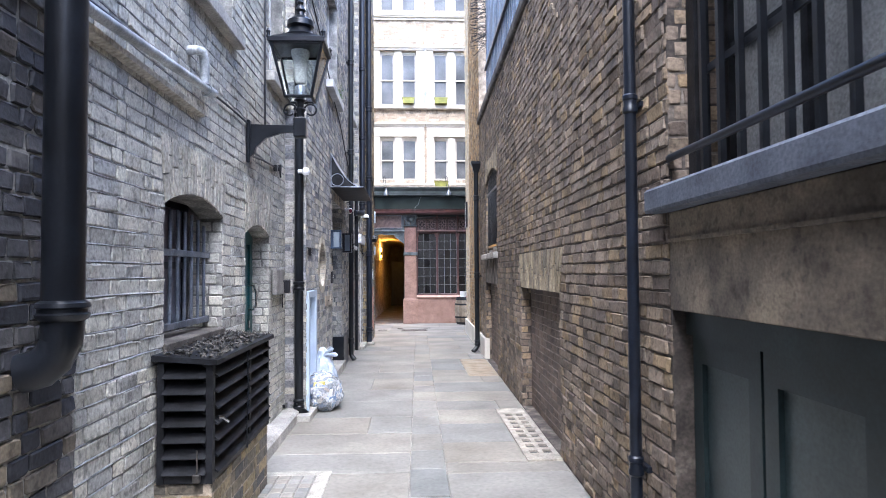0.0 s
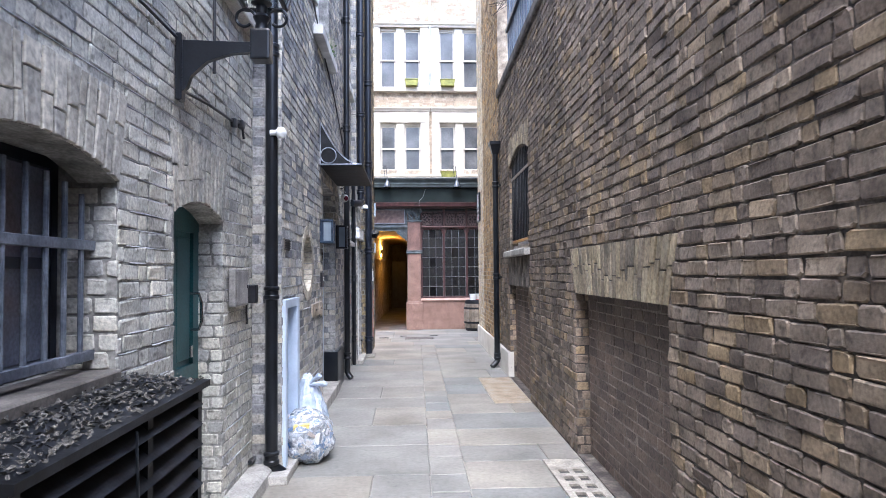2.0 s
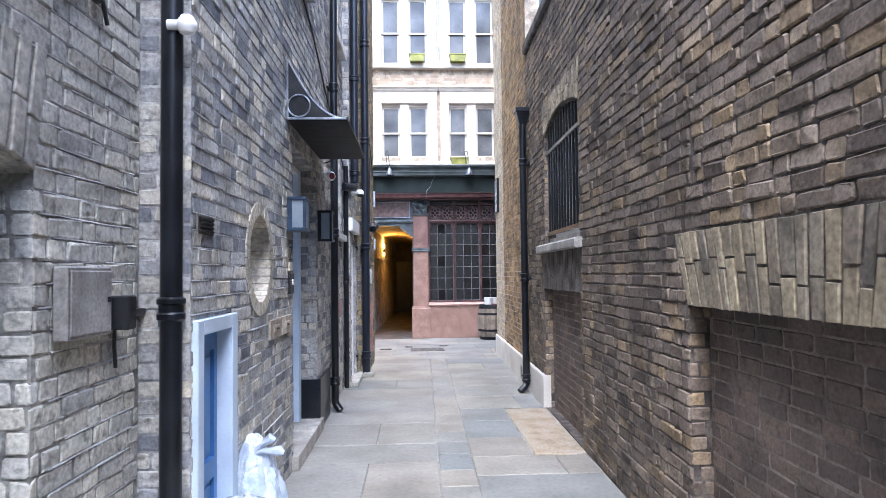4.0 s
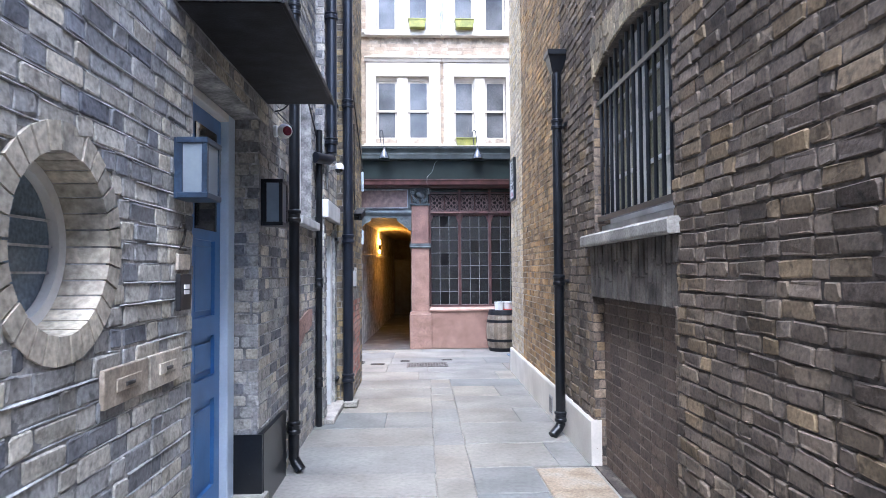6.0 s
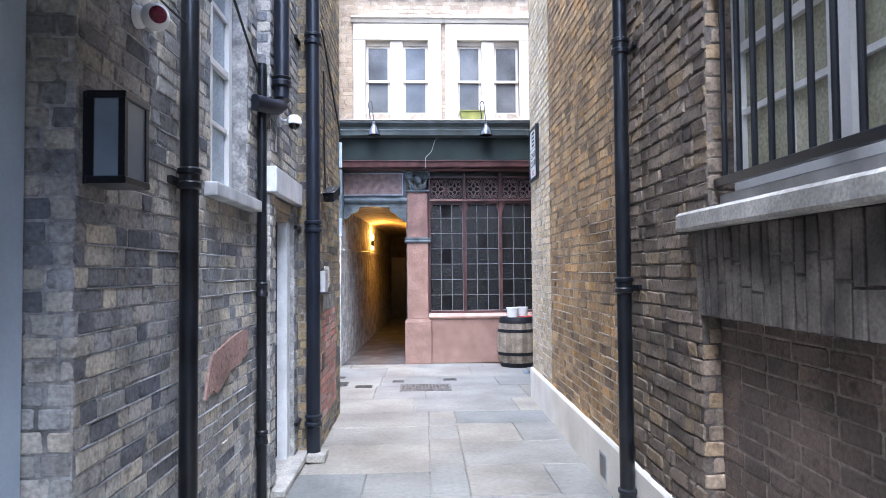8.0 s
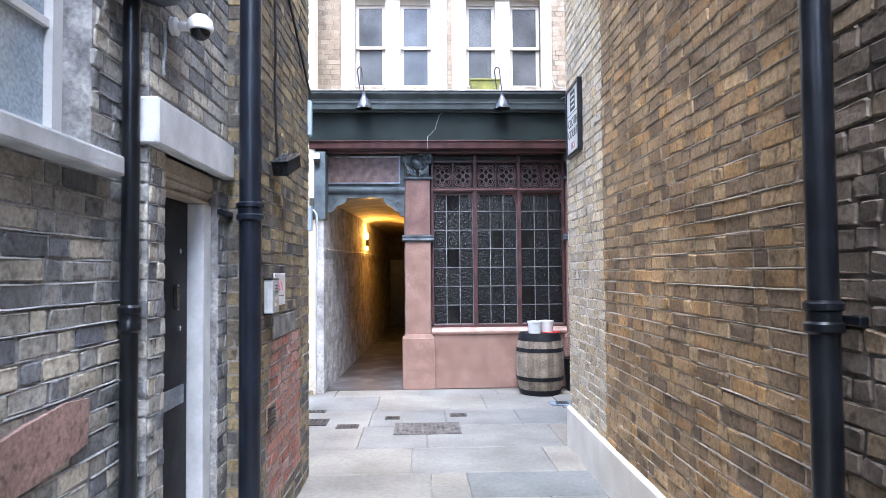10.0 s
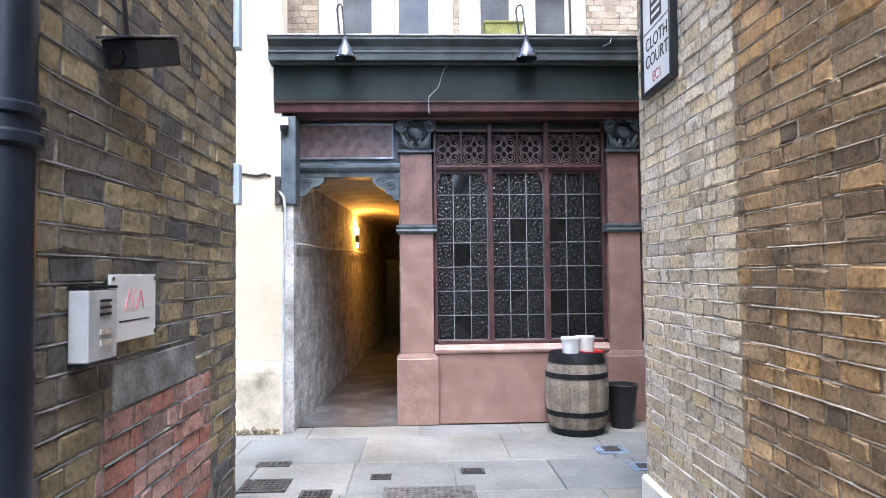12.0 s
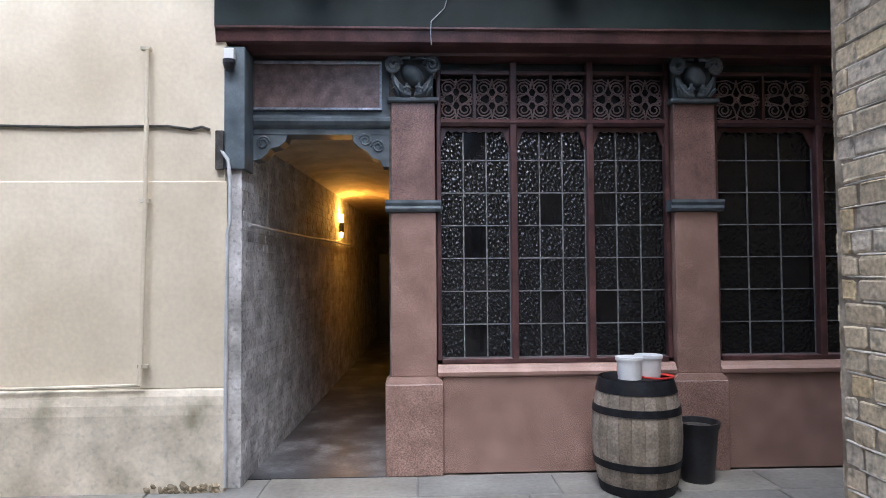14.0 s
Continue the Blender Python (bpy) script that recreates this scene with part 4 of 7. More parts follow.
def leaded(a, b, mull, label):
    """A leaded window over a granite stall riser."""
    n = -0.10
    win = thing("leaded_window", F.at((a + b) / 2, n, 0.86), label, "window", "leaded pub windows")
    z0, zt, z1 = 0.87, 2.755, 3.15
    edges = [a, *mull, b]
    part("frame_side", boxed(F, a, a + 0.035, n - 0.08, n + 0.03, z0, 3.25, bevel=0.004), PUB_RED, win)
    part("frame_side", boxed(F, b - 0.035, b, n - 0.08, n + 0.03, z0, 3.25, bevel=0.004), PUB_RED, win)
    for m in mull:
        part("mullion", boxed(F, m - 0.028, m + 0.028, n - 0.08, n + 0.04, z0, 3.25, bevel=0.008), PUB_RED, win)
    bm = bmesh.new()
    profile(bm, F, [(n - 0.08, zt - 0.025), (n + 0.03, zt - 0.025), (n + 0.05, zt), (n + 0.03, zt + 0.03), (n - 0.08, zt + 0.03)], a + 0.036, b - 0.036)
    part("transom", bm, PUB_RED, win)
    part("head_rail", boxed(F, a + 0.036, b - 0.036, n - 0.08, n + 0.02, z1, z1 + 0.03, bevel=0.004), PUB_RED, win)
    part("bottom_rail", boxed(F, a + 0.036, b - 0.036, n - 0.08, n + 0.035, z0 - 0.03, z0 + 0.012, bevel=0.006), PUB_RED, win)
    part("fascia_backing", boxed(F, a + 0.04, b - 0.04, n - 0.08, n - 0.02, z1 + 0.032, 3.25), GREEN_DARK, win)
    for p, q in zip(edges, edges[1:]):
        p, q = p + 0.03, q - 0.03
        # leaded lights
        nc, nr = 3, 7
        for i in range(nc):
            for j in range(nr):
                u0, u1 = p + (q - p) * i / nc, p + (q - p) * (i + 1) / nc
                v0, v1 = z0 + 0.012 + (zt - 0.04 - z0) * j / nr, z0 + 0.012 + (zt - 0.04 - z0) * (j + 1) / nr
                plain = (i * 7 + j * 3 + int(p * 10)) % 9 == 0
                part("pane", boxed(F, u0 + 0.003, u1 - 0.003, n - 0.052 - rng.uniform(0, 0.003), n - 0.04 + rng.uniform(0, 0.003), v0 + 0.003, v1 - 0.003), SMOOTH_DARK if plain else HAMMERED, win)
        bm = bmesh.new()
        for i in range(nc + 1):
            u = p + (q - p) * i / nc
            box(bm, F, u - 0.005, u + 0.005, n - 0.055, n - 0.030, z0 + 0.01, zt - 0.026)
        for j in range(nr + 1):
            v = z0 + 0.012 + (zt - 0.04 - z0) * j / nr
            box(bm, F, p, q, n - 0.054, n - 0.031, v - 0.005, v + 0.005)
        part("lead_cames", bm, LEAD, win)
        # shaped valance at the head of each light
        crv = [(p, zt - 0.026), (q, zt - 0.026)]
        steps = 24
        for k in range(steps + 1):
            u = q - (q - p) * k / steps
            e = min(u - p, q - u) / (q - p)
            drop = 0.026 + 0.15 * max(0, 1 - e / 0.07) ** 0.8 + 0.018 * abs(math.sin(e * 26))
            crv.append((u, zt - 0.026 - drop))
        bm = bmesh.new()
        prism(bm, F, crv, n - 0.03, n - 0.012)
        part("valance", bm, PUB_RED, win, "carved oxblood valance")
        # fretwork
        m = (p + q) / 2
        part("fret_post", boxed(F, m - 0.012, m + 0.012, n - 0.05, n + 0.005, zt + 0.031, z1 - 0.001), PUB_RED, win)
        part("fret_backing", boxed(F, p, q, n - 0.075, n - 0.055, zt + 0.031, z1 - 0.001), BLACK_MATT, win)
        for u0, u1 in ((p, m - 0.012), (m + 0.012, q)):
            c, w, zc, h = (u0 + u1) / 2, (u1 - u0) / 2, (zt + z1) / 2 + 0.01, (z1 - zt) / 2 - 0.035
            bm = bmesh.new()
            for sx in (-1, 1):
                for sz in (-1, 1):
                    pts = []
                    for k in range(18):
                        a2 = k / 17 * 3.4 * math.pi
                        r = 0.062 * (1 - k / 24)
                        pts.append(F.at(c + sx * (w * 0.52 - r * math.cos(a2)), n - 0.025, zc + sz * (h * 0.52 + r * math.sin(a2))))
                    tube(bm, pts, 0.0065, 5)
                    tube(bm, [F.at(c + sx * u, n - 0.025, zc + sz * v) for u, v in ((0.004, 0.0), (0.03, 0.05), (w * .55, 0.03), (w - 0.004, 0.012))], 0.0065, 5)
                    tube(bm, [F.at(c + sx * u, n - 0.025, zc + sz * v) for u, v in ((0.0, h), (0.012, h * 0.6), (0.04, h * 0.25), (0.0, 0.0))], 0.0065, 5)
                    small = []
                    for k in range(12):
                        a2 = k / 11 * 2.6 * math.pi
                        r = 0.03 * (1 - k / 18)
                        small.append(F.at(c + sx * (w * 0.80 - r * math.cos(a2)), n - 0.027, zc + sz * (h * 0.14 + r * math.sin(a2))))
                    tube(bm, small, 0.0055, 5)
                    tube(bm, [F.at(c + sx * u, n - 0.027, zc + sz * v) for u, v in ((w - 0.004, h), (w * .8, h * .93), (w * .35, h), (0.0, h * .8))], 0.0055, 5)
            tube(bm, [F.at(c + 0.022 * math.cos(k * math.pi / 5), n - 0.025, zc + 0.022 * math.sin(k * math.pi / 5)) for k in range(10)], 0.006, 5, closed=True)
            part("fret_panel", bm, FRET, win, "pierced scrollwork panel", smooth=True)
    return win


leaded(0.245, 2.128, (0.863, 1.482), "leaded dark glass pub window with fretwork frieze")
leaded(2.49, 4.39, (3.37, 3.98), "leaded dark glass pub window beside the corner")
# another dark-coloured block in place of the shaded bar room
single("pub_interior", boxed(F, 0.0, 4.4, -1.2, -0.7, 0.8, 3.3), ROOM_DARKNESS, F.at(2, -1, 0.8), "dark grey block standing in for the unlit bar behind the leaded windows", "room", kind="structure")
for a, b in ((0.283, 2.088), (2.53, 4.35)):
    riser = single("stall_riser", boxed(F, a, b, -0.3, -0.03, 0.0, 0.742, bevel=0.004), GRANITE, F.at((a + b) / 2, 0, 0), "pink granite stall riser under the pub window", "shopfront", "stall risers")
    bm = bmesh.new()
    profile(bm, F, [(-0.3, 0.744), (-0.02, 0.744), (0.0, 0.76), (0.005, 0.785), (-0.02, 0.81), (-0.035, 0.838), (-0.3, 0.838)], a - 0.04, b + 0.04)
    part("sill", bm, GRANITE_PALE, riser, "moulded pink sill")
pd = single("pub_pier", boxed(F, 4.76, 8.3, -0.3, -0.02, 0.0, 3.25), GREEN_DARK, F.at(6.5, 0, 0), "dark green boarded pub front", "shopfront", kind="structure")

# frame over the passage
hd = thing("passage_head", F.at(-0.8, 0, 2.36), "slate blue panelled timber head over the covered passage", "shopfront", kind="structure")
part("board", boxed(F, -1.44, -0.12, -0.25, -0.06, 2.80, 3.252), PUB_BLUE, hd)
bm = bmesh.new()
for u in ((-1.21, -0.185, 3.215, 3.235), (-1.21, -0.185, 2.845, 2.865), (-1.21, -1.19, 2.866, 3.214), (-0.205, -0.185, 2.866, 3.214)):
    box(bm, F, u[0], u[1], -0.06, -0.03, u[2], u[3], bevel=0.004)
part("panel_moulding", bm, STEEL, hd, "pale worn panel moulding")
part("panel", boxed(F, -1.188, -0.207, -0.062, -0.05, 2.867, 3.213), PANEL_BROWN, hd, "brown marbled panel")
bm = bmesh.new()
profile(bm, F, [(-0.25, 2.655), (-0.05, 2.655), (-0.05, 2.70), (-0.02, 2.72), (0.0, 2.75), (0.0, 2.775), (-0.03, 2.80), (-0.25, 2.80)], -1.46, -0.12)
part("lintel", bm, PUB_BLUE, hd)
bm = bmesh.new()
prism(bm, F, [(-1.455, 2.653), (-0.93, 2.653), (-0.945, 2.60), (-0.99, 2.565), (-1.06, 2.545), (-1.09, 2.50), (-1.14, 2.46), (-1.21, 2.45), (-1.24, 2.38), (-1.30, 2.345), (-1.455, 2.345)], -0.22, -0.055)
part("bracket", bm, PUB_BLUE, hd, "carved bracket")
bm = bmesh.new()
prism(bm, F, [(-0.42, 2.653), (-0.12, 2.653), (-0.12, 2.40), (-0.18, 2.40), (-0.2, 2.45), (-0.26, 2.47), (-0.30, 2.52), (-0.37, 2.56), (-0.41, 2.60)], -0.22, -0.055)
part("bracket", bm, PUB_BLUE, hd, "carved bracket")
for c, z, sg in ((-1.30, 2.54, 1), (-1.12, 2.59, 1), (-0.22, 2.56, -1), (-0.32, 2.61, -1)):
    bm = bmesh.new()
    pts = []
    for k in range(16):
        a2 = k / 15 * 3.2 * math.pi
        r = 0.055 * (1 - k / 22)
        pts.append(F.at(c + sg * r * math.cos(a2), -0.05, z + r * math.sin(a2)))
    tube(bm, pts, 0.009, 5)
    part("scroll_carving", bm, PUB_BLUE, hd, smooth=True)
part("side_post", boxed(F, -1.338, -1.185, -0.02, 0.232, 2.335, 3.252, bevel=0.006), PUB_BLUE, hd)
wc = thing("dome_camera", F.at(-1.29, 0.24, 3.05), "small black dome camera under a white box", "camera")
part("junction_box", boxed(F, -1.332, -1.252, 0.233, 0.29, 3.14, 3.225, bevel=0.006), PLASTIC_WHITE, wc)
bm = bmesh.new()
lathe(bm, F.at(-1.292, 0.27, 3.14), [(0.0, -0.085), (0.022, -0.08), (0.038, -0.06), (0.042, -0.03), (0.046, -0.028), (0.046, -0.001), (0.0, -0.001)], 18)
part("dome", bm, PLASTIC_BLACK, wc, smooth=True)

# covered passage
WHITEWASH = surface("grey_whitewash", [(.40, .385, .36), (.56, .545, .52), (.66, .645, .62)], scale=4, fine=40, stain=.35, vary=.12, bump=.5, pits=.4)
PL = Face((-1.215, 15.82, 0), (0.035, 1, 0), (1, -0.035, 0))
pw = wall("wall_passage", PL, 0.0, 11.0, -0.05, 3.1, 0.3, [], WHITEWASH, "whitewashed brick wall of the covered passage")
bricks(pw, PL, 0.0, 11.0, 0.0, 2.9, BRICK_PASSAGE, seed=71, proud=0.002)
PR = Face((-0.13, 16.02, 0), (0.0, 1, 0), (-1, 0, 0))
pr = wall("wall_passage_far", PR, 0.03, 10.9, -0.05, 3.1, 0.3, [], MORTAR_DARK, "brick side wall of the covered passage")
bricks(pr, PR, 0.3, 10.9, 0.0, 2.9, BRICK_BROWN, seed=72, proud=0.005)
bm = bmesh.new()
vault = [(-1.30, 2.9), (-1.30, 2.55)] + [(-0.66 + 0.56 * math.cos(math.pi - k * math.pi / 12), 2.56 + 0.17 * math.sin(k * math.pi / 12)) for k in range(13)] + [(-0.02, 2.55), (-0.02, 2.9)]
FP = Face((0, 16.27, 0), (1, 0, 0), (0, 1, 0))
prism(bm, FP, vault, 0.0, 10.6)
single("ceiling_passage", bm, CEILING, (-0.66, 16.3, 2.5), "vaulted ochre plaster ceiling of the passage", "ceiling", kind="structure")
# near-black brick colour carries the darkness at the far end of the passage
single("wall_passage_end", boxed(G, -1.4, 0.1, 26.6, 26.9, 0, 3.1), BRICK_DARK[0], (-0.6, 26.7, 0), "end wall of the passage, coloured dark for the gloom there", "wall", kind="structure")
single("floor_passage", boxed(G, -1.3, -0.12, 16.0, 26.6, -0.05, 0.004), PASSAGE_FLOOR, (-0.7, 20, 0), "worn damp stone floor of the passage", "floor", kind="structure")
dr = thing("passage_door", (-0.45, 26.4, 0), "dark timber door at the end of the passage", "door")
part("leaf", boxed(G, -0.8, -0.2, 26.42, 26.5, 0.004, 2.0, bevel=0.004), PLASTIC_BLACK, dr)
for y in (20.5,):
    s = y - 15.82
    lampf = thing("passage_light", PL.at(s, 0, 2.3), "slim amber up-and-down wall light in the passage", "wall light", "passage lights")
    part("body", boxed(PL, s - 0.035, s + 0.035, 0.012, 0.07, 2.16, 2.30, bevel=0.006), BLACK, lampf)
    part("tube", boxed(PL, s - 0.02, s + 0.02, 0.02, 0.06, 2.302, 2.42, bevel=0.004), lit("amber_glow", (1.0, 0.45, 0.06), 25.0), lampf, "glowing amber tube")
    part("lower_tube", boxed(PL, s - 0.018, s + 0.018, 0.02, 0.055, 2.075, 2.158, bevel=0.004), bpy.data.materials["amber_glow"], lampf, "glowing amber tube")
    la = new("amber_lamp", bpy.data.lights.new("amber_lamp", "POINT"))
    la.data.energy, la.data.color, la.data.shadow_soft_size = 8.0, (1.0, 0.44, 0.06), 0.05
    la.location = PL.at(s, 0.13, 2.40)

# cream rendered wall
cw = wall("wall_cream", FW, -7.0, -1.33, -0.02, 9.5, 0.3, [], CREAM, "cream rendered wall beside the passage")
bm = bmesh.new()
profile(bm, FW, [(-0.05, 0), (0.075, 0), (0.07, 0.55), (0.062, 0.62), (0.045, 0.68), (0.02, 0.72), (0.0, 0.733), (-0.05, 0.735)], -7.0, -1.31)
part("base", bm, CREAM_WORN, cw, "worn stained render base")
bm = bmesh.new()
profile(bm, FW, [(-0.02, 0.736), (0.007, 0.736), (0.007, 2.24), (0.0, 2.25), (-0.02, 2.25)], -7.0, -1.315)
part("lower_coat", bm, CREAM, cw)


rub = random.Random(31)
bm = bmesh.new()
for k in range(46):
    x = -1.34 - abs(rub.gauss(0, 0.22))
    r = rub.uniform(0.012, 0.035)
    m = Matrix.Translation(FW.at(x, 0.075, rub.uniform(0.0, 0.05))) @ pose(0, 0, 0, rub.uniform(0, 90), rub.uniform(0, 90), rub.uniform(0, 90))
    bmesh.ops.create_icosphere(bm, subdivisions=1, radius=r, matrix=m @ Matrix.Diagonal((1.3, .8, .6, 1)))
tagged(part("crumbled_foot", bm, RUBBED, cw, "broken brick showing at the foot of the render"), kind="stuff")
single("iron_bracket", boxed(FW, -1.395, -1.335, 0.002, 0.035, 2.33, 2.62, bevel=0.004), RUST, FW.at(-1.36, 0, 2.33), "rusty iron plate at the end of the cream wall", "bracket")


# ---- things on the walls ----
def pipe(name, f, s, n, r, z0, z1, material, label, collars=(), shoe=None, group="downpipes", brackets=True):
    """A cast-iron downpipe with socket collars and, if asked, a shoe at the foot."""
    p = thing(name, f.at(s, n, z0), label, "downpipe", group)
    foot = [f.at(s, n, z1), f.at(s, n, z0)]
    if shoe:
        ds, dn = shoe
        foot = [f.at(s, n, z1), f.at(s, n, z0 + 0.16), f.at(s, n, z0 + 0.11), f.at(s + ds * .3, n + dn * .3, z0 + 0.075), f.at(s + ds, n + dn, z0 + 0.02)]
    part("pipe", tube(bmesh.new(), foot, r, 16), material, p, smooth=True)
    for z in collars:
        bm = bmesh.new()
        lathe(bm, f.at(s, n, z), [(r, -0.01), (r * 1.28, 0.0), (r * 1.28, 0.022), (r * 1.12, 0.03), (r * 1.12, 0.06), (r * 1.3, 0.066), (r * 1.3, 0.085), (r, 0.095)], 16)
        part("collar", bm, material, p, smooth=True)
        if brackets:
            part("ear_bracket", boxed(f, s - r * 1.9, s + r * 1.9, 0.0, 0.03, z + 0.018, z + 0.048, bevel=0.004), material, p)
    return p


def sash(f, s0, s1, z0, z1, n, cols, rows, paint, pane, label, fw=0.05, bar=0.014, kind="window", split=True):
    """A timber window: frame, glazing bars and panes."""
    w = thing("sash_window", f.at((s0 + s1) / 2, n, z0), label, "window")
    bm = bmesh.new()
    for a, b, c, d in ((s0, s0 + fw, z0, z1), (s1 - fw, s1, z0, z1), (s0 + fw, s1 - fw, z0, z0 + fw), (s0 + fw, s1 - fw, z1 - fw, z1)):
        box(bm, f, a, b, n - 0.06, n, c, d)
    part("frame", bm, paint, w)
    a, b, c, d = s0 + fw, s1 - fw, z0 + fw, z1 - fw
    if split:
        part("meeting_rail", boxed(f, a, b, n - 0.055, n - 0.004, (c + d) / 2 - 0.022, (c + d) / 2 + 0.022), paint, w)
    for i in range(1, cols):
        u = a + (b - a) * i / cols
        part("glazing_bar", boxed(f, u - bar, u + bar, n - 0.05, n - 0.01, c, d), paint, w)
    for j in range(1, rows):
        v = c + (d - c) * j / rows
        if split and abs(v - (c + d) / 2) < 0.03:
            continue
        part("glazing_bar", boxed(f, a, b, n - 0.048, n - 0.012, v - bar, v + bar), paint, w)
    for i in range(cols):
        for j in range(rows):
            u0, u1 = a + (b - a) * i / cols, a + (b - a) * (i + 1) / cols
            v0, v1 = c + (d - c) * j / rows, c + (d - c) * (j + 1) / rows
            part("pane", boxed(f, u0 + 0.002, u1 - 0.002, n - 0.036, n - 0.03, v0 + 0.002, v1 - 0.002), pane, w)
    return w


def grille(f, s0, s1, z0, z1, n, count, rails, material, label, r=0.011):
    """Upright round bars through flat cross rails."""
    g = thing("window_grille", f.at((s0 + s1) / 2, n, z0), label, "window bars", "window grilles")
    for i in range(count):
        s = s0 + (s1 - s0) * (i + 0.5) / count
        top = z1(s) if callable(z1) else z1
        part("bar", tube(bmesh.new(), [f.at(s, n, z0), f.at(s, n, top)], r, 8), material, g, smooth=True)
    for z in rails:
        part("rail", boxed(f, s0 - 0.03, s1 + 0.03, n - 0.014, n + 0.014, z - 0.02, z + 0.02, bevel=0.003), material, g)
    return g


def panel_door(f, s0, s1, z0, z1, n, paint, label, panels, name="panelled_door"):
    """A door leaf with sunk, moulded panels (s0, s1, z0, z1 as shares of the leaf)."""
    d = thing(name, f.at((s0 + s1) / 2, n, z0), label, "door")
    ps = [(s0 + (s1 - s0) * a, s0 + (s1 - s0) * b, z0 + (z1 - z0) * c, z0 + (z1 - z0) * e) for a, b, c, e in panels]
    leaf = wall_mesh(f, s0, s1, z0, z1, n, 0.045, ps)
    leaf_ob = part("leaf", leaf, paint, d)
    for a, b, c, e in ps:
        part("panel", boxed(f, a - 0.002, b + 0.002, n - 0.040, n - 0.022, c - 0.002, e + 0.002), paint, leaf_ob)
        part("raised_field", boxed(f, a + 0.035, b - 0.035, n - 0.022, n - 0.010, c + 0.035, e - 0.035, bevel=0.006), paint, leaf_ob)
    return d, leaf_ob


def wall_mesh(f, s0, s1, z0, z1, n, thick, holes):
    ss = sorted({s0, s1, *[v for h in holes for v in h[:2]]})
    zs = sorted({z0, z1, *[v for h in holes for v in h[2:4]]})
    bm = bmesh.new()
    for i in range(len(ss) - 1):
        for j in range(len(zs) - 1):
            a, b = (ss[i] + ss[i + 1]) / 2, (zs[j] + zs[j + 1]) / 2
            if not any(h[0] < a < h[1] and h[2] < b < h[3] for h in holes):
                box(bm, f, ss[i], ss[i + 1], n - thick, n, zs[j], zs[j + 1])
    bmesh.ops.remove_doubles(bm, verts=bm.verts, dist=1e-4)
    bmesh.ops.recalc_face_normals(bm, faces=bm.faces)
    bm.normal_update()
    out = Vector(f.at(0, 1, 0)) - Vector(f.at(0, 0, 0))
    inner = [q for q in bm.faces if all(len(e.link_faces) > 2 for e in q.edges) and abs(q.normal.dot(out)) < 0.5]
    bmesh.ops.delete(bm, geom=inner, context="FACES_ONLY")
    return bm


# -- pale building --
bp = thing("large_downpipe", (-1.14, -1.0, 1.18), "thick black cast-iron soil pipe with an elbow", "downpipe")
part("pipe", tube(bmesh.new(), [(-1.14, -1.0, 5.5), (-1.14, -1.0, 1.36), (-1.145, -1.0, 1.30), (-1.165, -1.01, 1.25), (-1.20, -1.02, 1.215), (-1.26, -1.03, 1.20)], 0.068, 20), BLACK, bp, smooth=True)
for z in (1.385, 3.4):
    bm = bmesh.new()
    lathe(bm, (-1.14, -1.0, z), [(0.068, -0.012), (0.083, 0), (0.086, 0.012), (0.078, 0.018), (0.078, 0.03), (0.086, 0.036), (0.083, 0.05), (0.068, 0.06)], 20)
    part("collar", bm, BLACK, bp, smooth=True)
part("wall_clip", boxed(L1, -1.08, -0.92, 0.0, 0.09, 3.41, 3.45, bevel=0.004), BLACK, bp)

# arched barred window
SLATE_BOARD = surface("painted_over_glass", [(.16, .09, .09), (.15, .165, .215), (.22, .24, .30)], rough=.4, scale=2.2, stain=.25, bump=.05)
win = sash(L1, 0.312, 1.388, 1.16, 2.015, -0.24, 2, 1, BLACK_BLUE, SLATE_BOARD, "dark painted window behind bars", fw=0.045)
crv = segment(0.31, 1.39, 1.92, 0.10)
grille(L1, 0.36, 1.36, 1.19, lambda s: crv(s) - 0.09, -0.10, 8, (1.66, 1.215), surface("worn_grey_bar_paint", [(.07, .085, .115), (.16, .175, .20)], rough=.4, scale=9, stain=.4), "blue-black upright window bars in a brick arch")
single("window_ledge", boxed(L1, 0.30, 1.40, -0.22, 0.02, 1.10, 1.152, bevel=0.008), RENDER_DARK, L1.at(0.85, 0, 1.1), "dark stone window ledge", "sill")

# louvred box
lv = thing("louvred_vent_box", (-1.13, 0.85, 0.0), "black slatted vent housing on a brick base, littered top", "vent box")
X0, X1, Y0, Y1, ZB, ZT = -1.29, -0.985, 0.17, 1.52, 0.44, 1.06
GX = Face((0, 0, 0), (1, 0, 0), (0, -1, 0))   # faces back along the alley; n = -y
bm = bmesh.new()
for x, y in ((X0 + 0.02, Y0), (X1 - 0.035, Y0), (X1 - 0.035, Y1 - 0.045), (X1 - 0.035, (Y0 + Y1) / 2 + 0.1)):
    box(bm, G, x, x + 0.035, y, y + 0.045, ZB, ZT)
box(bm, G, X0 + 0.056, X1 - 0.036, Y0 + 0.005, Y0 + 0.04, ZB, ZB + 0.04)
box(bm, G, X1 - 0.032, X1 - 0.004, Y0 + 0.046, Y1 - 0.046, ZB, ZB + 0.04)
part("frame", bm, BLACK_MATT, lv)
part("backing", boxed(G, X0 + 0.02, X1 - 0.09, Y0 + 0.09, Y1 - 0.05, ZB + 0.002, ZT - 0.02), PLASTIC_BLACK, lv)
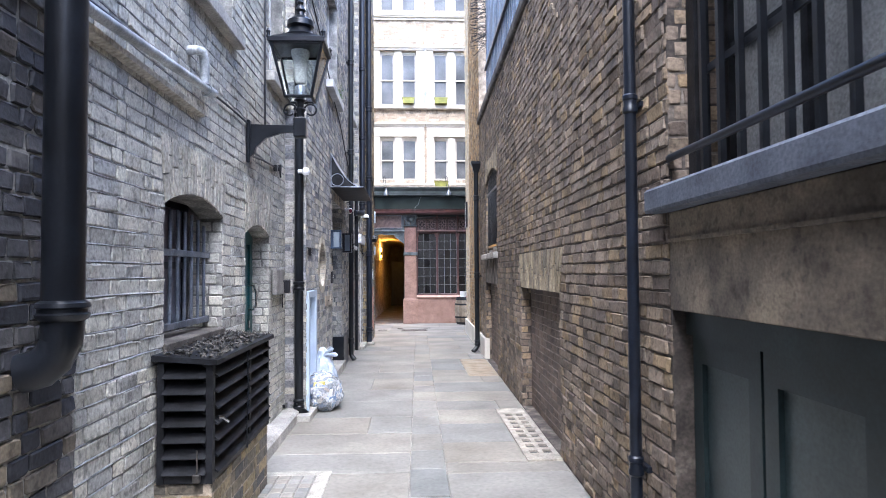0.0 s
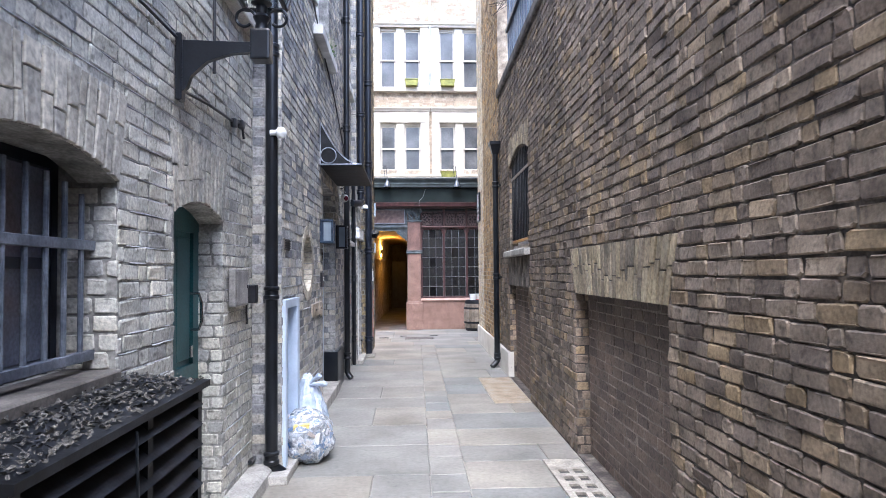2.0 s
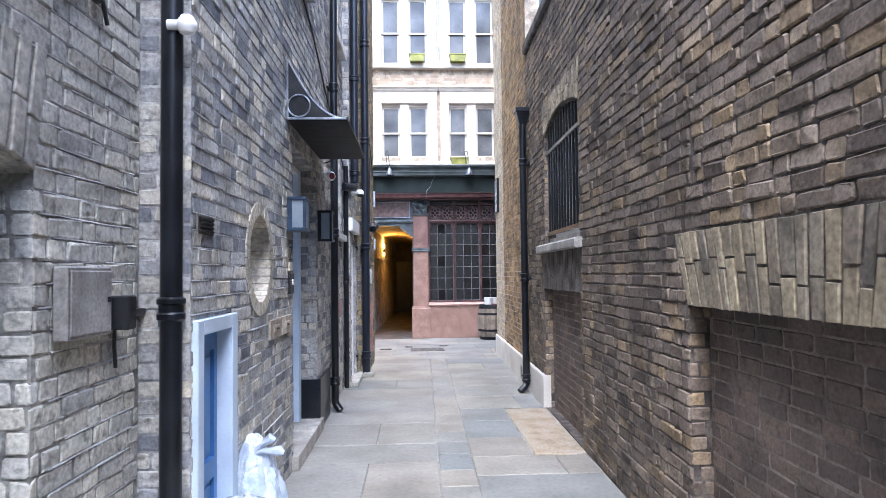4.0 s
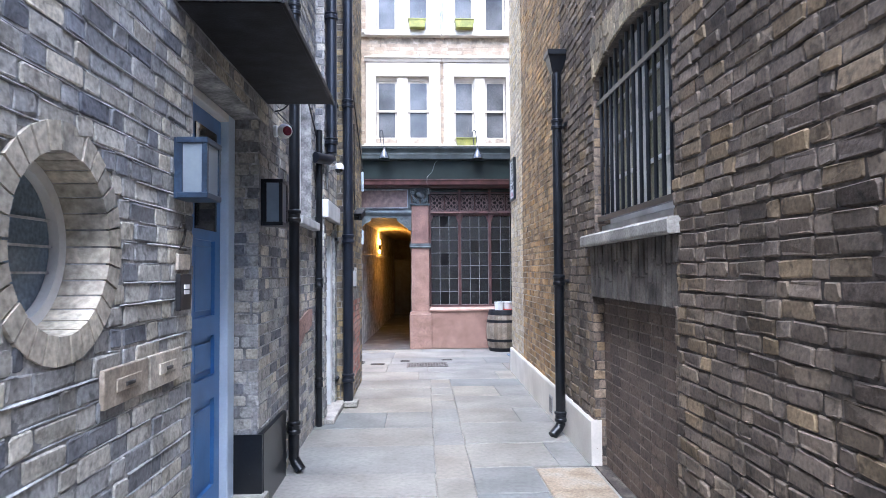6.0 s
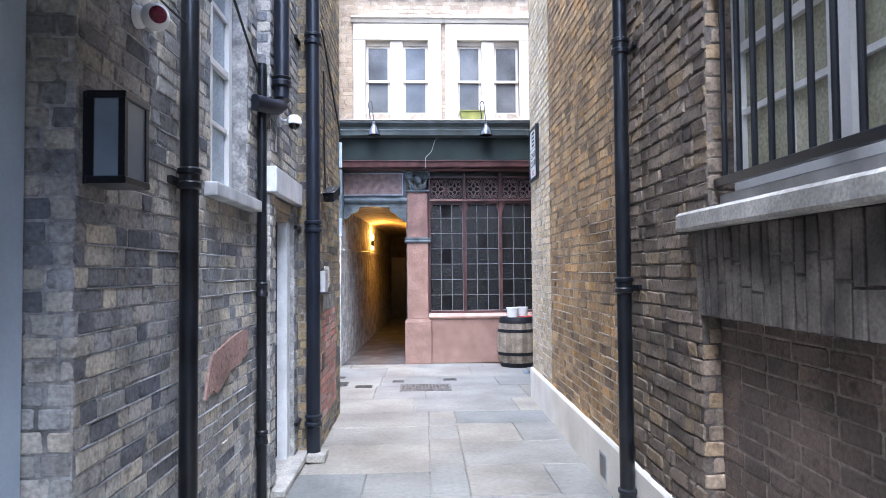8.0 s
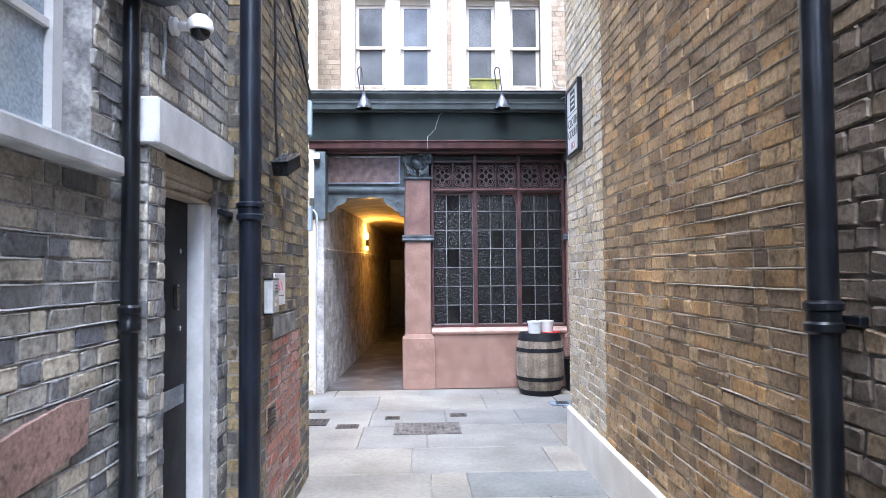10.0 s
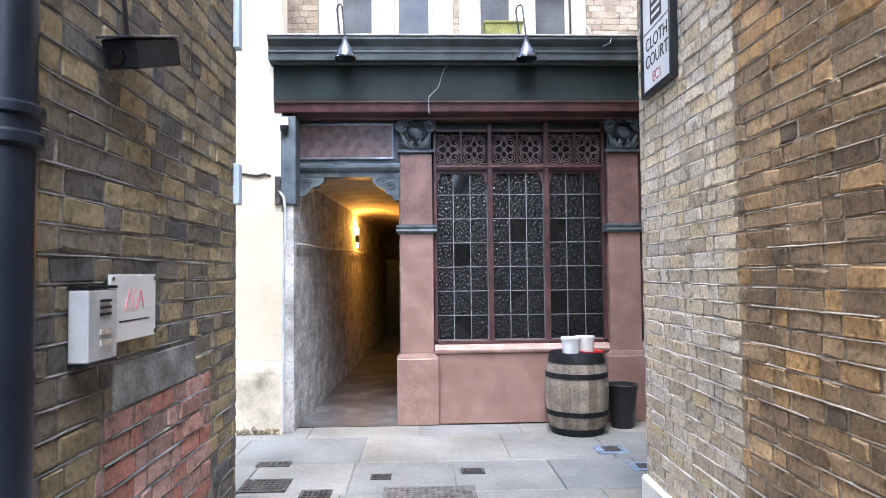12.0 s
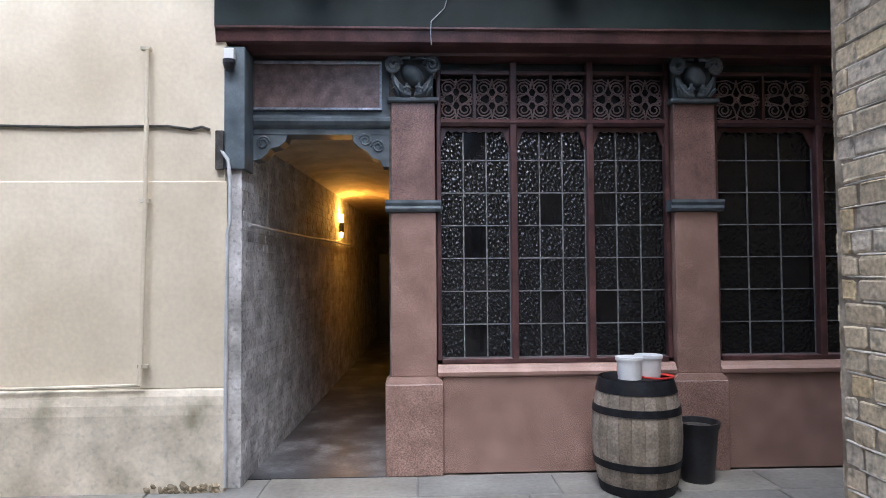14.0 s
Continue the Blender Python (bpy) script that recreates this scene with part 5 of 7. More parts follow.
for k in range(7):
    z = ZB + 0.05 + k * 0.083
    bm = bmesh.new()
    prism(bm, Face((0, 0, 0), (0, 1, 0), (1, 0, 0)), [(Y0 - 0.02, z), (Y0 - 0.012, z - 0.006), (Y0 + 0.07, z + 0.058), (Y0 + 0.065, z + 0.066)], X0 + 0.05, X1 - 0.034)
    part("slat", bm, BLACK_MATT, lv)
    bm = bmesh.new()
    prism(bm, Face((0, 0, 0), (1, 0, 0), (0, 1, 0)), [(X1 + 0.022, z), (X1 + 0.014, z - 0.006), (X1 - 0.07, z + 0.058), (X1 - 0.064, z + 0.066)], Y0 + 0.04, Y1 - 0.046)
    part("slat", bm, BLACK_MATT, lv)
bm = bmesh.new()
prism(bm, GX, [(X0, ZT + 0.02), (X1 + 0.03, ZT - 0.004), (X1 + 0.03, ZT + 0.022), (X0, ZT + 0.05)], -(Y1 + 0.02), -(Y0 - 0.03))
lid = part("lid", bm, BLACK_MATT, lv, "felted lid")
bm = bmesh.new()
rg = random.Random(5)
for k in range(900):
    x, y = rg.uniform(X0 + 0.02, X1 + 0.015), rg.uniform(Y0 - 0.02, Y1 + 0.01)
    z = ZT + 0.05 - (x - X0) / (X1 + 0.03 - X0) * 0.028 + rg.uniform(0.0, 0.012)
    r, a = rg.uniform(0.006, 0.017), rg.uniform(0, 6.3)
    v = [bm.verts.new((x + r * math.cos(a + q) * (1 if j % 2 else .55), y + r * math.sin(a + q) * (1 if j % 2 else .55), z + rg.uniform(-.004, .012))) for j, q in enumerate((0, 1.6, 3.1, 4.7))]
    bm.faces.new(v)
tagged(part("leaf_litter", bm, DEBRIS, lid, "dead leaves and moss"), kind="stuff")
bm = bmesh.new()
tube(bm, [(X1 + 0.02, Y0 + 0.035, 0.775), (X1 + 0.035, Y0 + 0.05, 0.77), (X1 + 0.04, Y0 + 0.12, 0.735), (X1 + 0.035, Y0 + 0.16, 0.725)], 0.009, 8)
part("handle", bm, CHROME, lv, "pale metal lever handle", smooth=True)
bm = bmesh.new()
tube(bm, [(X1 - 0.07, Y0 - 0.03, 0.62), (X1 - 0.068, Y0 - 0.032, 0.54), (X1 - 0.07, Y0 - 0.03, 0.50)], 0.005, 6)
box(bm, G, X1 - 0.09, X1 - 0.05, Y0 - 0.045, Y0 - 0.022, 0.455, 0.50, bevel=0.005)
part("padlock", bm, RUST, lv)
part("cord", tube(bmesh.new(), [(X1 + 0.025, Y0 + 0.62, 1.04), (X1 + 0.028, Y0 + 0.63, 0.8), (X1 + 0.024, Y0 + 0.61, 0.6), (X1 + 0.026, Y0 + 0.62, 0.46)], 0.005, 6), BLACK, lv)
vb = single("vent_box_base", boxed(G, X0, X1 - 0.01, Y0 + 0.02, Y1 - 0.02, 0.0, ZB - 0.002), MORTAR_BUFF, ((X0 + X1) / 2, 0.85, 0), "brick plinth under the vent housing", "plinth")
bricks(vb, Face((X1 - 0.01, 0, 0), (0, 1, 0), (1, 0, 0)), Y0 + 0.02, Y1 - 0.02, 0.0, ZB - 0.004, BRICK_STOCK, seed=81)
bricks(vb, Face((0, Y0 + 0.02, 0), (1, 0, 0), (0, -1, 0)), X0, X1 - 0.01, 0.0, ZB - 0.004, BRICK_STOCK, seed=82)

# teal door
td, tl = panel_door(L1, 2.02, 2.87, 0.02, 1.95, -0.15, TEAL, "dark teal painted door in a brick arch", [(.12, .46, .07, .42), (.54, .88, .07, .42), (.12, .46, .50, .92), (.54, .88, .50, .92)])
bm = bmesh.new()
tube(bm, [L1.at(2.72, -0.15, 1.42), L1.at(2.72, -0.10, 1.42), L1.at(2.73, -0.085, 1.36), L1.at(2.73, -0.085, 1.24), L1.at(2.72, -0.10, 1.20), L1.at(2.72, -0.15, 1.20)], 0.010, 8)
part("pull_handle", bm, CHROME, tl, "pale curved pull handle", smooth=True)
part("lock_plate", boxed(L1, 2.70, 2.74, -0.15, -0.138, 1.03, 1.10, bevel=0.003), CHROME, tl)

# meter box, alarm and cables
METER_GREY = surface("grimy_meter_paint", [(.24, .225, .205), (.36, .345, .32)], rough=.5, scale=6, stain=.3)
mb = thing("meter_box", L1.at(3.13, 0, 1.33), "grey-white steel meter box on pale bricks", "meter box")
part("case", boxed(L1, 2.96, 3.27, 0.012, 0.06, 1.32, 1.57, bevel=0.006), METER_GREY, mb)
part("door", boxed(L1, 2.975, 3.255, 0.061, 0.067, 1.335, 1.555, bevel=0.003), METER_GREY, mb)
part("lock", boxed(L1, 3.22, 3.24, 0.068, 0.073, 1.44, 1.46), BLACK, mb)
single("junction_box", boxed(L1, 3.30, 3.37, 0.012, 0.11, 1.33, 1.46, bevel=0.006), PLASTIC_BLACK, L1.at(3.36, 0.04, 1.35), "small black junction box beside the meter", "box")
cb = single("cable_run", tube(bmesh.new(), [L1.at(3.36, 0.03, 1.35), L1.at(3.362, 0.028, 1.26), L1.at(3.37, 0.03, 1.18)], 0.008, 6), PLASTIC_BLACK, L1.at(3.36, 0, 1.18), "short black cable under the junction box", "cable", smooth=True)

hp = thing("waste_pipe", L1.at(0, 0.07, 2.62), "pale grey plastic waste pipe along the brickwork", "pipe")
part("pipe", tube(bmesh.new(), [L1.at(-1.2, 0.075, 2.56), L1.at(-0.5, 0.075, 2.60), L1.at(0.3, 0.075, 2.655), L1.at(0.86, 0.075, 2.69)], 0.026, 12), PIPE_GREY, hp, smooth=True)
part("elbow", tube(bmesh.new(), [L1.at(0.80, 0.075, 2.688), L1.at(0.92, 0.075, 2.692), L1.at(0.94, 0.07, 2.70), L1.at(0.93, 0.03, 2.71), L1.at(0.92, -0.02, 2.71)], 0.031, 12), PIPE_GREY, hp, smooth=True)
part("swept_branch", tube(bmesh.new(), [L1.at(0.74, 0.075, 2.70), L1.at(0.745, 0.075, 2.80), L1.at(0.735, 0.075, 2.86), L1.at(0.70, 0.07, 2.895), L1.at(0.66, 0.05, 2.89), L1.at(0.645, -0.01, 2.88)], 0.029, 12), PIPE_GREY, hp, smooth=True)
bm = bmesh.new()
profile(bm, L1, [(0.0, 2.52), (0.045, 2.535), (0.05, 2.56), (0.0, 2.575)], -0.62, 0.86)
single("trim_ledge", bm, RUBBED_PALE, L1.at(0, 0, 2.5), "projecting course of pale brick under the waste pipe", "ledge", kind="structure")
single("wall_cable", tube(bmesh.new(), [L1.at(s, 0.02 + 0.004 * math.sin(s * 9), z) for s, z in ((-0.9, 2.66), (0.2, 2.70), (0.95, 2.735), (1.6, 2.75), (2.0, 2.755))], 0.008, 6), PLASTIC_BLACK, L1.at(0.5, 0, 2.7), "black cable clipped along the pale wall", "cable", "wall cables", smooth=True)
single("wall_cable", tube(bmesh.new(), [L1.at(s, 0.022, z) for s, z in ((2.06, 2.50), (2.5, 2.54), (3.0, 2.56), (3.25, 2.60), (3.3, 2.5))], 0.009, 6), PLASTIC_BLACK, L1.at(2.7, 0, 2.55), "black cable drooping beside the lamp bracket", "cable", "wall cables", smooth=True)
for s, z in ((3.02, 2.55), (3.2, 2.58)):
    single("cable_gland", boxed(L1, s - 0.025, s + 0.025, 0.012, 0.05, z - 0.03, z + 0.03, bevel=0.006), PLASTIC_BLACK, L1.at(s, 0, z), "small black cable connector on the wall", "connector", "cable connectors")
single("conduit", tube(bmesh.new(), [L1.at(2.62, 0.02, 2.76), L1.at(2.62, 0.02, 5.5)], 0.009, 8), PLASTIC_BLACK, L1.at(2.62, 0, 2.7), "thin black conduit running up the pale wall", "conduit", smooth=True)

# upper windows of the pale building
for (a, b, z0, z1), sl in ((UW1, (0.5, 1.68)), (UW2, (2.72, 3.6))):
    sash(L1, a, min(b, 3.5), z0, z1, -0.12, 2, 4, WHITE, DARK_PANE, "white painted sash window in the pale brick wall")
    single("stone_sill", boxed(L1, sl[0], sl[1], -0.1, 0.085, z0 - 0.10, z0 - 0.002, bevel=0.008), STONE, L1.at((a + b) / 2, 0, z0 - .1), "weathered stone window sill", "sill", "upper sills")

# street lantern on its bracket
ln = thing("wall_lantern", (-1.29, 2.02, 2.6), "black Victorian wall lantern on a cast bracket", "street lamp")
part("wall_plate", boxed(L1, 1.985, 2.055, 0.012, 0.045, 2.43, 2.78, bevel=0.008), BLACK, ln)
CX, CY = -0.845, 2.02
bm = bmesh.new()
prism(bm, GX, [(-1.25, 2.745), (CX - 0.04, 2.735), (CX - 0.04, 2.685), (-1.0, 2.675), (-1.12, 2.635), (-1.20, 2.56), (-1.22, 2.50), (-1.25, 2.47)], -(CY + 0.018), -(CY - 0.018))
part("arm", bm, BLACK, ln)
bm = bmesh.new()
box(bm, G, CX - 0.05, CX + 0.05, CY - 0.05, CY + 0.05, 2.64, 2.80, bevel=0.01)
part("socket", bm, BLACK, ln)
bm = bmesh.new()
lathe(bm, (CX, CY, 0), [(0.035, 2.80), (0.03, 2.84), (0.045, 2.87), (0.028, 2.89), (0.03, 2.93), (0.055, 2.945)], 16)
part("stem", bm, BLACK, ln, smooth=True)
for sg in (-1, 1):
    bm = bmesh.new()
    pts = []
    for k in range(20):
        a = k / 19 * 1.75 * math.pi
        r = 0.055 * (1 - k / 60)
        pts.append((CX + sg * (0.085 - r * math.cos(a)), CY, 2.865 + r * math.sin(a)))
    tube(bm, pts, 0.008, 6)
    part("scroll", bm, BLACK, ln, smooth=True)
zb, zt, wb, wt = 2.955, 3.36, 0.105, 0.20
corners = [(-1, -1), (1, -1), (1, 1), (-1, 1)]
for (a, b) in corners:
    part("upright", tube(bmesh.new(), [(CX + a * wb, CY + b * wb, zb), (CX + a * wt, CY + b * wt, zt)], 0.012, 6), BLACK, ln)
for z, w in ((zb, wb), (zt, wt)):
    for k in range(4):
        (a, b), (c, d) = corners[k], corners[(k + 1) % 4]
        part("cage_bar", tube(bmesh.new(), [(CX + a * w, CY + b * w, z), (CX + c * w, CY + d * w, z)], 0.013, 6), BLACK, ln)
for k in range(4):
    (a, b), (c, d) = corners[k], corners[(k + 1) % 4]
    bm = bmesh.new()
    q = [Vector((CX + a * wb, CY + b * wb, zb)), Vector((CX + c * wb, CY + d * wb, zb)), Vector((CX + c * wt, CY + d * wt, zt)), Vector((CX + a * wt, CY + b * wt, zt))]
    nn = (q[1] - q[0]).cross(q[3] - q[0]).normalized() * 0.002
    v = [bm.verts.new(p + nn) for p in q] + [bm.verts.new(p - nn) for p in q]
    for i in ((0, 1, 2, 3), (7, 6, 5, 4), (0, 4, 5, 1), (1, 5, 6, 2), (2, 6, 7, 3), (3, 7, 4, 0)):
        bm.faces.new([v[j] for j in i])
    pn = part("glass_pane", bm, PANE, ln)
    pn.visible_shadow = False
bm = bmesh.new()
for z0, w0, z1, w1 in ((3.365, 0.225, 3.40, 0.225), (3.40, 0.215, 3.46, 0.12)):
    lo = [bm.verts.new((CX + a * w0, CY + b * w0, z0)) for a, b in corners]
    hi = [bm.verts.new((CX + a * w1, CY + b * w1, z1)) for a, b in corners]
    bm.faces.new(lo[::-1])
    bm.faces.new(hi)
    for k in range(4):
        bm.faces.new((lo[k], lo[(k + 1) % 4], hi[(k + 1) % 4], hi[k]))
part("roof", bm, BLACK, ln)
for a, b in corners:
    bm = bmesh.new()
    lathe(bm, (CX + a * 0.215, CY + b * 0.215, 3.395), [(0.018, 0), (0.012, 0.03), (0.02, 0.045), (0.0, 0.075)], 8)
    part("corner_finial", bm, BLACK, ln, smooth=True)
bm = bmesh.new()
lathe(bm, (CX, CY, 0), [(0.13, 3.455), (0.135, 3.475), (0.10, 3.50), (0.085, 3.54), (0.11, 3.555), (0.105, 3.60), (0.06, 3.635), (0.035, 3.65), (0.03, 3.68), (0.045, 3.695), (0.03, 3.72), (0.018, 3.74), (0.028, 3.76), (0.0, 3.80)], 20)
part("vent_cap", bm, BLACK, ln, smooth=True)
bm = bmesh.new()
lathe(bm, (CX, CY, 0), [(0.0, 3.08), (0.04, 3.09), (0.055, 3.14), (0.055, 3.26), (0.075, 3.32), (0.075, 3.355)], 16)
part("lamp_bulb", bm, LAMP_WHITE, ln, "milky glass lamp", smooth=True)
bm = bmesh.new()
lathe(bm, (CX, CY, 0), [(0.03, 2.96), (0.05, 2.98), (0.045, 3.06), (0.02, 3.078)], 12)
part("lamp_holder", bm, STEEL, ln, smooth=True)

pipe("downpipe", L1, 3.60, 0.155, 0.046, 0.0, 7.0, BLACK, "tall black downpipe at the joint of two buildings", (0.12, 1.35, 3.2, 5.0), shoe=(0.02, 0.10))
single("kerb_stone", boxed(G, -1.29, -0.98, 3.44, 4.0, 0.002, 0.07, bevel=0.012), STONE, (-1.14, 3.7, 0), "worn stone kerb at the foot of the downpipe", "kerb")

# -- dark building --
ht = thing("basement_hatch", L2.at(3.97, 0, 0), "low blue panelled hatch door in a white frame", "door")
bm = bmesh.new()
box(bm, L2, 3.66, 3.74, -0.12, 0.03, 0.02, 1.335, bevel=0.004)
box(bm, L2, 4.19, 4.285, -0.12, 0.03, 0.02, 1.335, bevel=0.004)
box(bm, L2, 3.742, 4.188, -0.12, 0.03, 1.265, 1.335, bevel=0.004)
part("frame", bm, SKY_TINTED_WHITE, ht, "white painted frame with reflected sky blue in its colour")
HATCH_PANELS = [(3.785, 3.935, 0.62, 1.16), (3.995, 4.145, 0.62, 1.16), (3.785, 3.935, 0.14, 0.52), (3.995, 4.145, 0.14, 0.52)]
lf = part("leaf", wall_mesh(L2, 3.742, 4.188, 0.03, 1.263, -0.05, 0.04, HATCH_PANELS), BLUE, ht, "blue panelled leaf")
for a, b, c, e in HATCH_PANELS:
    part("panel", boxed(L2, a - 0.002, b + 0.002, -0.088, -0.072, c - 0.002, e + 0.002), BLUE, lf)
    part("raised_field", boxed(L2, a + 0.03, b - 0.03, -0.072, -0.06, c + 0.03, e - 0.03, bevel=0.005), BLUE, lf)

av = thing("air_brick", L2.at(3.81, 0, 1.72), "dark slotted air brick in the wall", "vent", "air bricks")
part("frame", boxed(L2, 3.70, 3.92, 0.0, 0.014, 1.722, 1.81), RENDER_DARK, av)
for k in range(4):
    part("slat", boxed(L2, 3.71, 3.91, 0.014, 0.022, 1.732 + k * 0.019, 1.742 + k * 0.019), BLACK_MATT, av)

# round window
rw = thing("round_window", L2.at(4.90, 0, 1.635), "round window in a ring of pale bricks", "window")
cr, cz = 4.90, 1.635
for k in range(30):
    a0, a1 = 2 * math.pi * (k + 0.06) / 30, 2 * math.pi * (k + 0.94) / 30
    bm = bmesh.new()
    prism(bm, L2, [(cr + r * math.cos(a), cz + r * math.sin(a)) for r, a in ((0.272, a0), (0.272, a1), (0.358, a1), (0.358, a0))], -0.18, 0.006 + 0.005 * rg.random())
    part("ring_brick", bm, RUBBED_RING, rw)
bm = bmesh.new()
M = 40
loops = [[bm.verts.new(L2.at(cr + r * math.cos(2 * math.pi * k / M), n, cz + r * math.sin(2 * math.pi * k / M))) for k in range(M)] for r, n in ((0.276, -0.003), (0.43, -0.003), (0.43, -0.39), (0.276, -0.39))]
for i in range(4):
    a, b = loops[i], loops[(i + 1) % 4]
    for k in range(M):
        bm.faces.new((a[k], a[(k + 1) % M], b[(k + 1) % M], b[k]))
part("ring_bed", bm, MORTAR_LIGHT, rw)
bm = bmesh.new()
loops = [[bm.verts.new(L2.at(cr + r * math.cos(2 * math.pi * k / M), n, cz + r * math.sin(2 * math.pi * k / M))) for k in range(M)] for r, n in ((0.272, -0.135), (0.238, -0.14), (0.238, -0.19), (0.272, -0.19))]
for i in range(4):
    a, b = loops[i], loops[(i + 1) % 4]
    for k in range(M):
        bm.faces.new((a[k], a[(k + 1) % M], b[(k + 1) % M], b[k]))
part("frame", bm, WHITE, rw, "white painted round frame", smooth=True)
bm = bmesh.new()
lathe(bm, L2.at(cr, -0.178, cz), [(0.0, 0.0), (0.236, 0.0), (0.236, 0.006), (0.0, 0.006)], 40, axis=L2.n)
part("pane", bm, surface("pale_blue_glass", [(.10, .14, .19), (.20, .26, .32)], rough=.08, scale=2, stain=.2, bump=0), rw)
for k in (-1, 0, 1):
    e = math.sqrt(0.236 ** 2 - (0.085 * k) ** 2)
    part("glazing_bar", boxed(L2, cr - e, cr + e, -0.171, -0.162, cz + 0.085 * k - 0.004, cz + 0.085 * k + 0.004), PIPE_GREY, rw)

# letter plates
for a, b, mt in ((5.115, 5.46, "bronze-grey"), (5.48, 5.815, "brass")):
    lp = thing("letter_plate", L2.at((a + b) / 2, 0, 1.1), "dull " + mt + " letter plate set in dark brick", "letterbox", "letter plates")
    m = BRASS if mt == "brass" else surface("bronze_plate", [(.31, .26, .20), (.39, .335, .265)], rough=.45, metal=.25, scale=9)
    part("plate", boxed(L2, a, b, 0.004, 0.022, 1.10, 1.23, bevel=0.003), m, lp)
    part("flap", boxed(L2, a + 0.08, b - 0.08, 0.022, 0.028, 1.145, 1.19, bevel=0.002), m, lp)
    part("pull", boxed(L2, a + 0.14, b - 0.14, 0.028, 0.036, 1.158, 1.172, bevel=0.002), RUST, lp)


def box_lantern(f, s, z, w, h, d, label, body):
    """A square wall lantern with frosted panes."""
    t = thing("box_wall_light", f.at(s, 0, z), label, "wall light", "box wall lights")
    part("back_plate", boxed(f, s - w / 2 + .01, s + w / 2 - .01, 0.008, 0.025, z, z + h), body, t)
    bm = bmesh.new()
    e = 0.022
    for a in (s - w / 2, s + w / 2 - e):
        for n in (0.025, d - e):
            box(bm, f, a, a + e, n, n + e, z + 0.025, z + h - 0.025)
    box(bm, f, s - w / 2 - .004, s + w / 2 + .004, 0.022, d + .004, z, z + 0.025, bevel=0.003)
    box(bm, f, s - w / 2 - .004, s + w / 2 + .004, 0.022, d + .004, z + h - 0.025, z + h, bevel=0.003)
    fr = part("frame", bm, body, t)
    part("front_pane", boxed(f, s - w / 2 + e, s + w / 2 - e, d - 0.012, d - 0.006, z + 0.026, z + h - 0.026), FROST, t)
    part("side_pane", boxed(f, s - w / 2 + 0.006, s - w / 2 + 0.012, 0.047, d - e, z + 0.026, z + h - 0.026), FROST, t)
    part("side_pane", boxed(f, s + w / 2 - 0.012, s + w / 2 - 0.006, 0.047, d - e, z + 0.026, z + h - 0.026), FROST, t)
    return t


box_lantern(L2, 5.82, 1.865, 0.19, 0.26, 0.15, "blue-grey box lantern with frosted panes beside the blue door", surface("blue_grey_metal", [(.014, .027, .052), (.022, .04, .07)], rough=.4, scale=5, bump=.05))
box_lantern(L2, 7.355, 1.86, 0.19, 0.31, 0.15, "black box lantern with frosted panes on the brick pier", BLACK)
bm = bmesh.new()
tube(bm, [L2.at(5.78 + u, 0.02, 1.72 + v) for u, v in ((0.0, 0.02), (0.02, 0.045), (0.05, 0.045), (0.065, 0.02), (0.055, -0.01), (0.02, -0.045), (0.0, -0.07), (0.07, -0.07))], 0.006, 6)
single("house_number", bm, RUST, L2.at(5.8, 0, 1.65), "dark metal house number on brick", "house number", smooth=True)
ic = thing("door_intercom", L2.at(5.83, 0, 1.38), "dark entry intercom under a brass plate", "intercom")
part("panel", boxed(L2, 5.765, 5.895, 0.006, 0.03, 1.385, 1.545, bevel=0.004), PLASTIC_BLACK, ic)
for k in range(2):
    part("button", boxed(L2, 5.80, 5.855, 0.031, 0.036, 1.455 + k * 0.024, 1.473 + k * 0.024), PLASTIC_WHITE, ic)
part("name_plate", boxed(L2, 5.765, 5.905, 0.006, 0.02, 1.56, 1.63, bevel=0.003), BRASS, ic, "worn brass plate")

# blue door
bd, bl = panel_door(L2, 6.02, 7.08, 0.13, 2.50, -0.20, BLUE, "blue panelled front door with a tall glazed light", [(.10, .44, .06, .28), (.56, .90, .06, .28), (.10, .44, .34, .44), (.56, .90, .34, .44), (.10, .44, .49, .68), (.56, .90, .49, .68)])
part("vision_light", boxed(L2, 6.60, 6.98, -0.198, -0.192, 1.80, 2.40), SMOOTH_DARK, bl, "dark tall glass light")
part("vision_light", boxed(L2, 6.12, 6.48, -0.198, -0.192, 1.80, 2.40), SMOOTH_DARK, bl, "dark tall glass light")
bm = bmesh.new()
lathe(bm, L2.at(6.10, -0.2, 1.05), [(0.028, 0.0), (0.028, 0.012), (0.01, 0.014), (0.01, 0.05)], 12, axis=L2.n)
tube(bm, [L2.at(6.10, -0.155, 1.05), L2.at(6.20, -0.150, 1.05)], 0.009, 8)
part("lever_handle", bm, CHROME, bl, smooth=True)
fr = thing("door_frame", L2.at(6.6, -0.2, 0), "cream painted door frame round the blue door", "door frame")
# this jamb has the sky's blue reflection in its paint colour
part("jamb", boxed(L2, 7.085, 7.225, -0.26, -0.15, 0.06, 2.555, bevel=0.006), SKY_TINTED_WHITE, fr)
part("jamb", boxed(L2, 5.99, 6.018, -0.26, -0.17, 0.06, 2.555), WHITE, fr)
part("head", boxed(L2, 6.02, 7.083, -0.26, -0.15, 2.505, 2.555, bevel=0.004), WHITE, fr)
single("door_step", boxed(L2, 5.92, 7.30, -0.30, 0.06, 0.003, 0.12, bevel=0.012), STONE, L2.at(6.6, 0, 0), "pale stone door step", "step")
single("door_plinth", boxed(L2, 7.25, 7.98, -0.2, 0.035, 0.0, 0.50, bevel=0.006), BLACK, L2.at(7.6, 0, 0), "black painted plinth beside the blue door", "plinth")
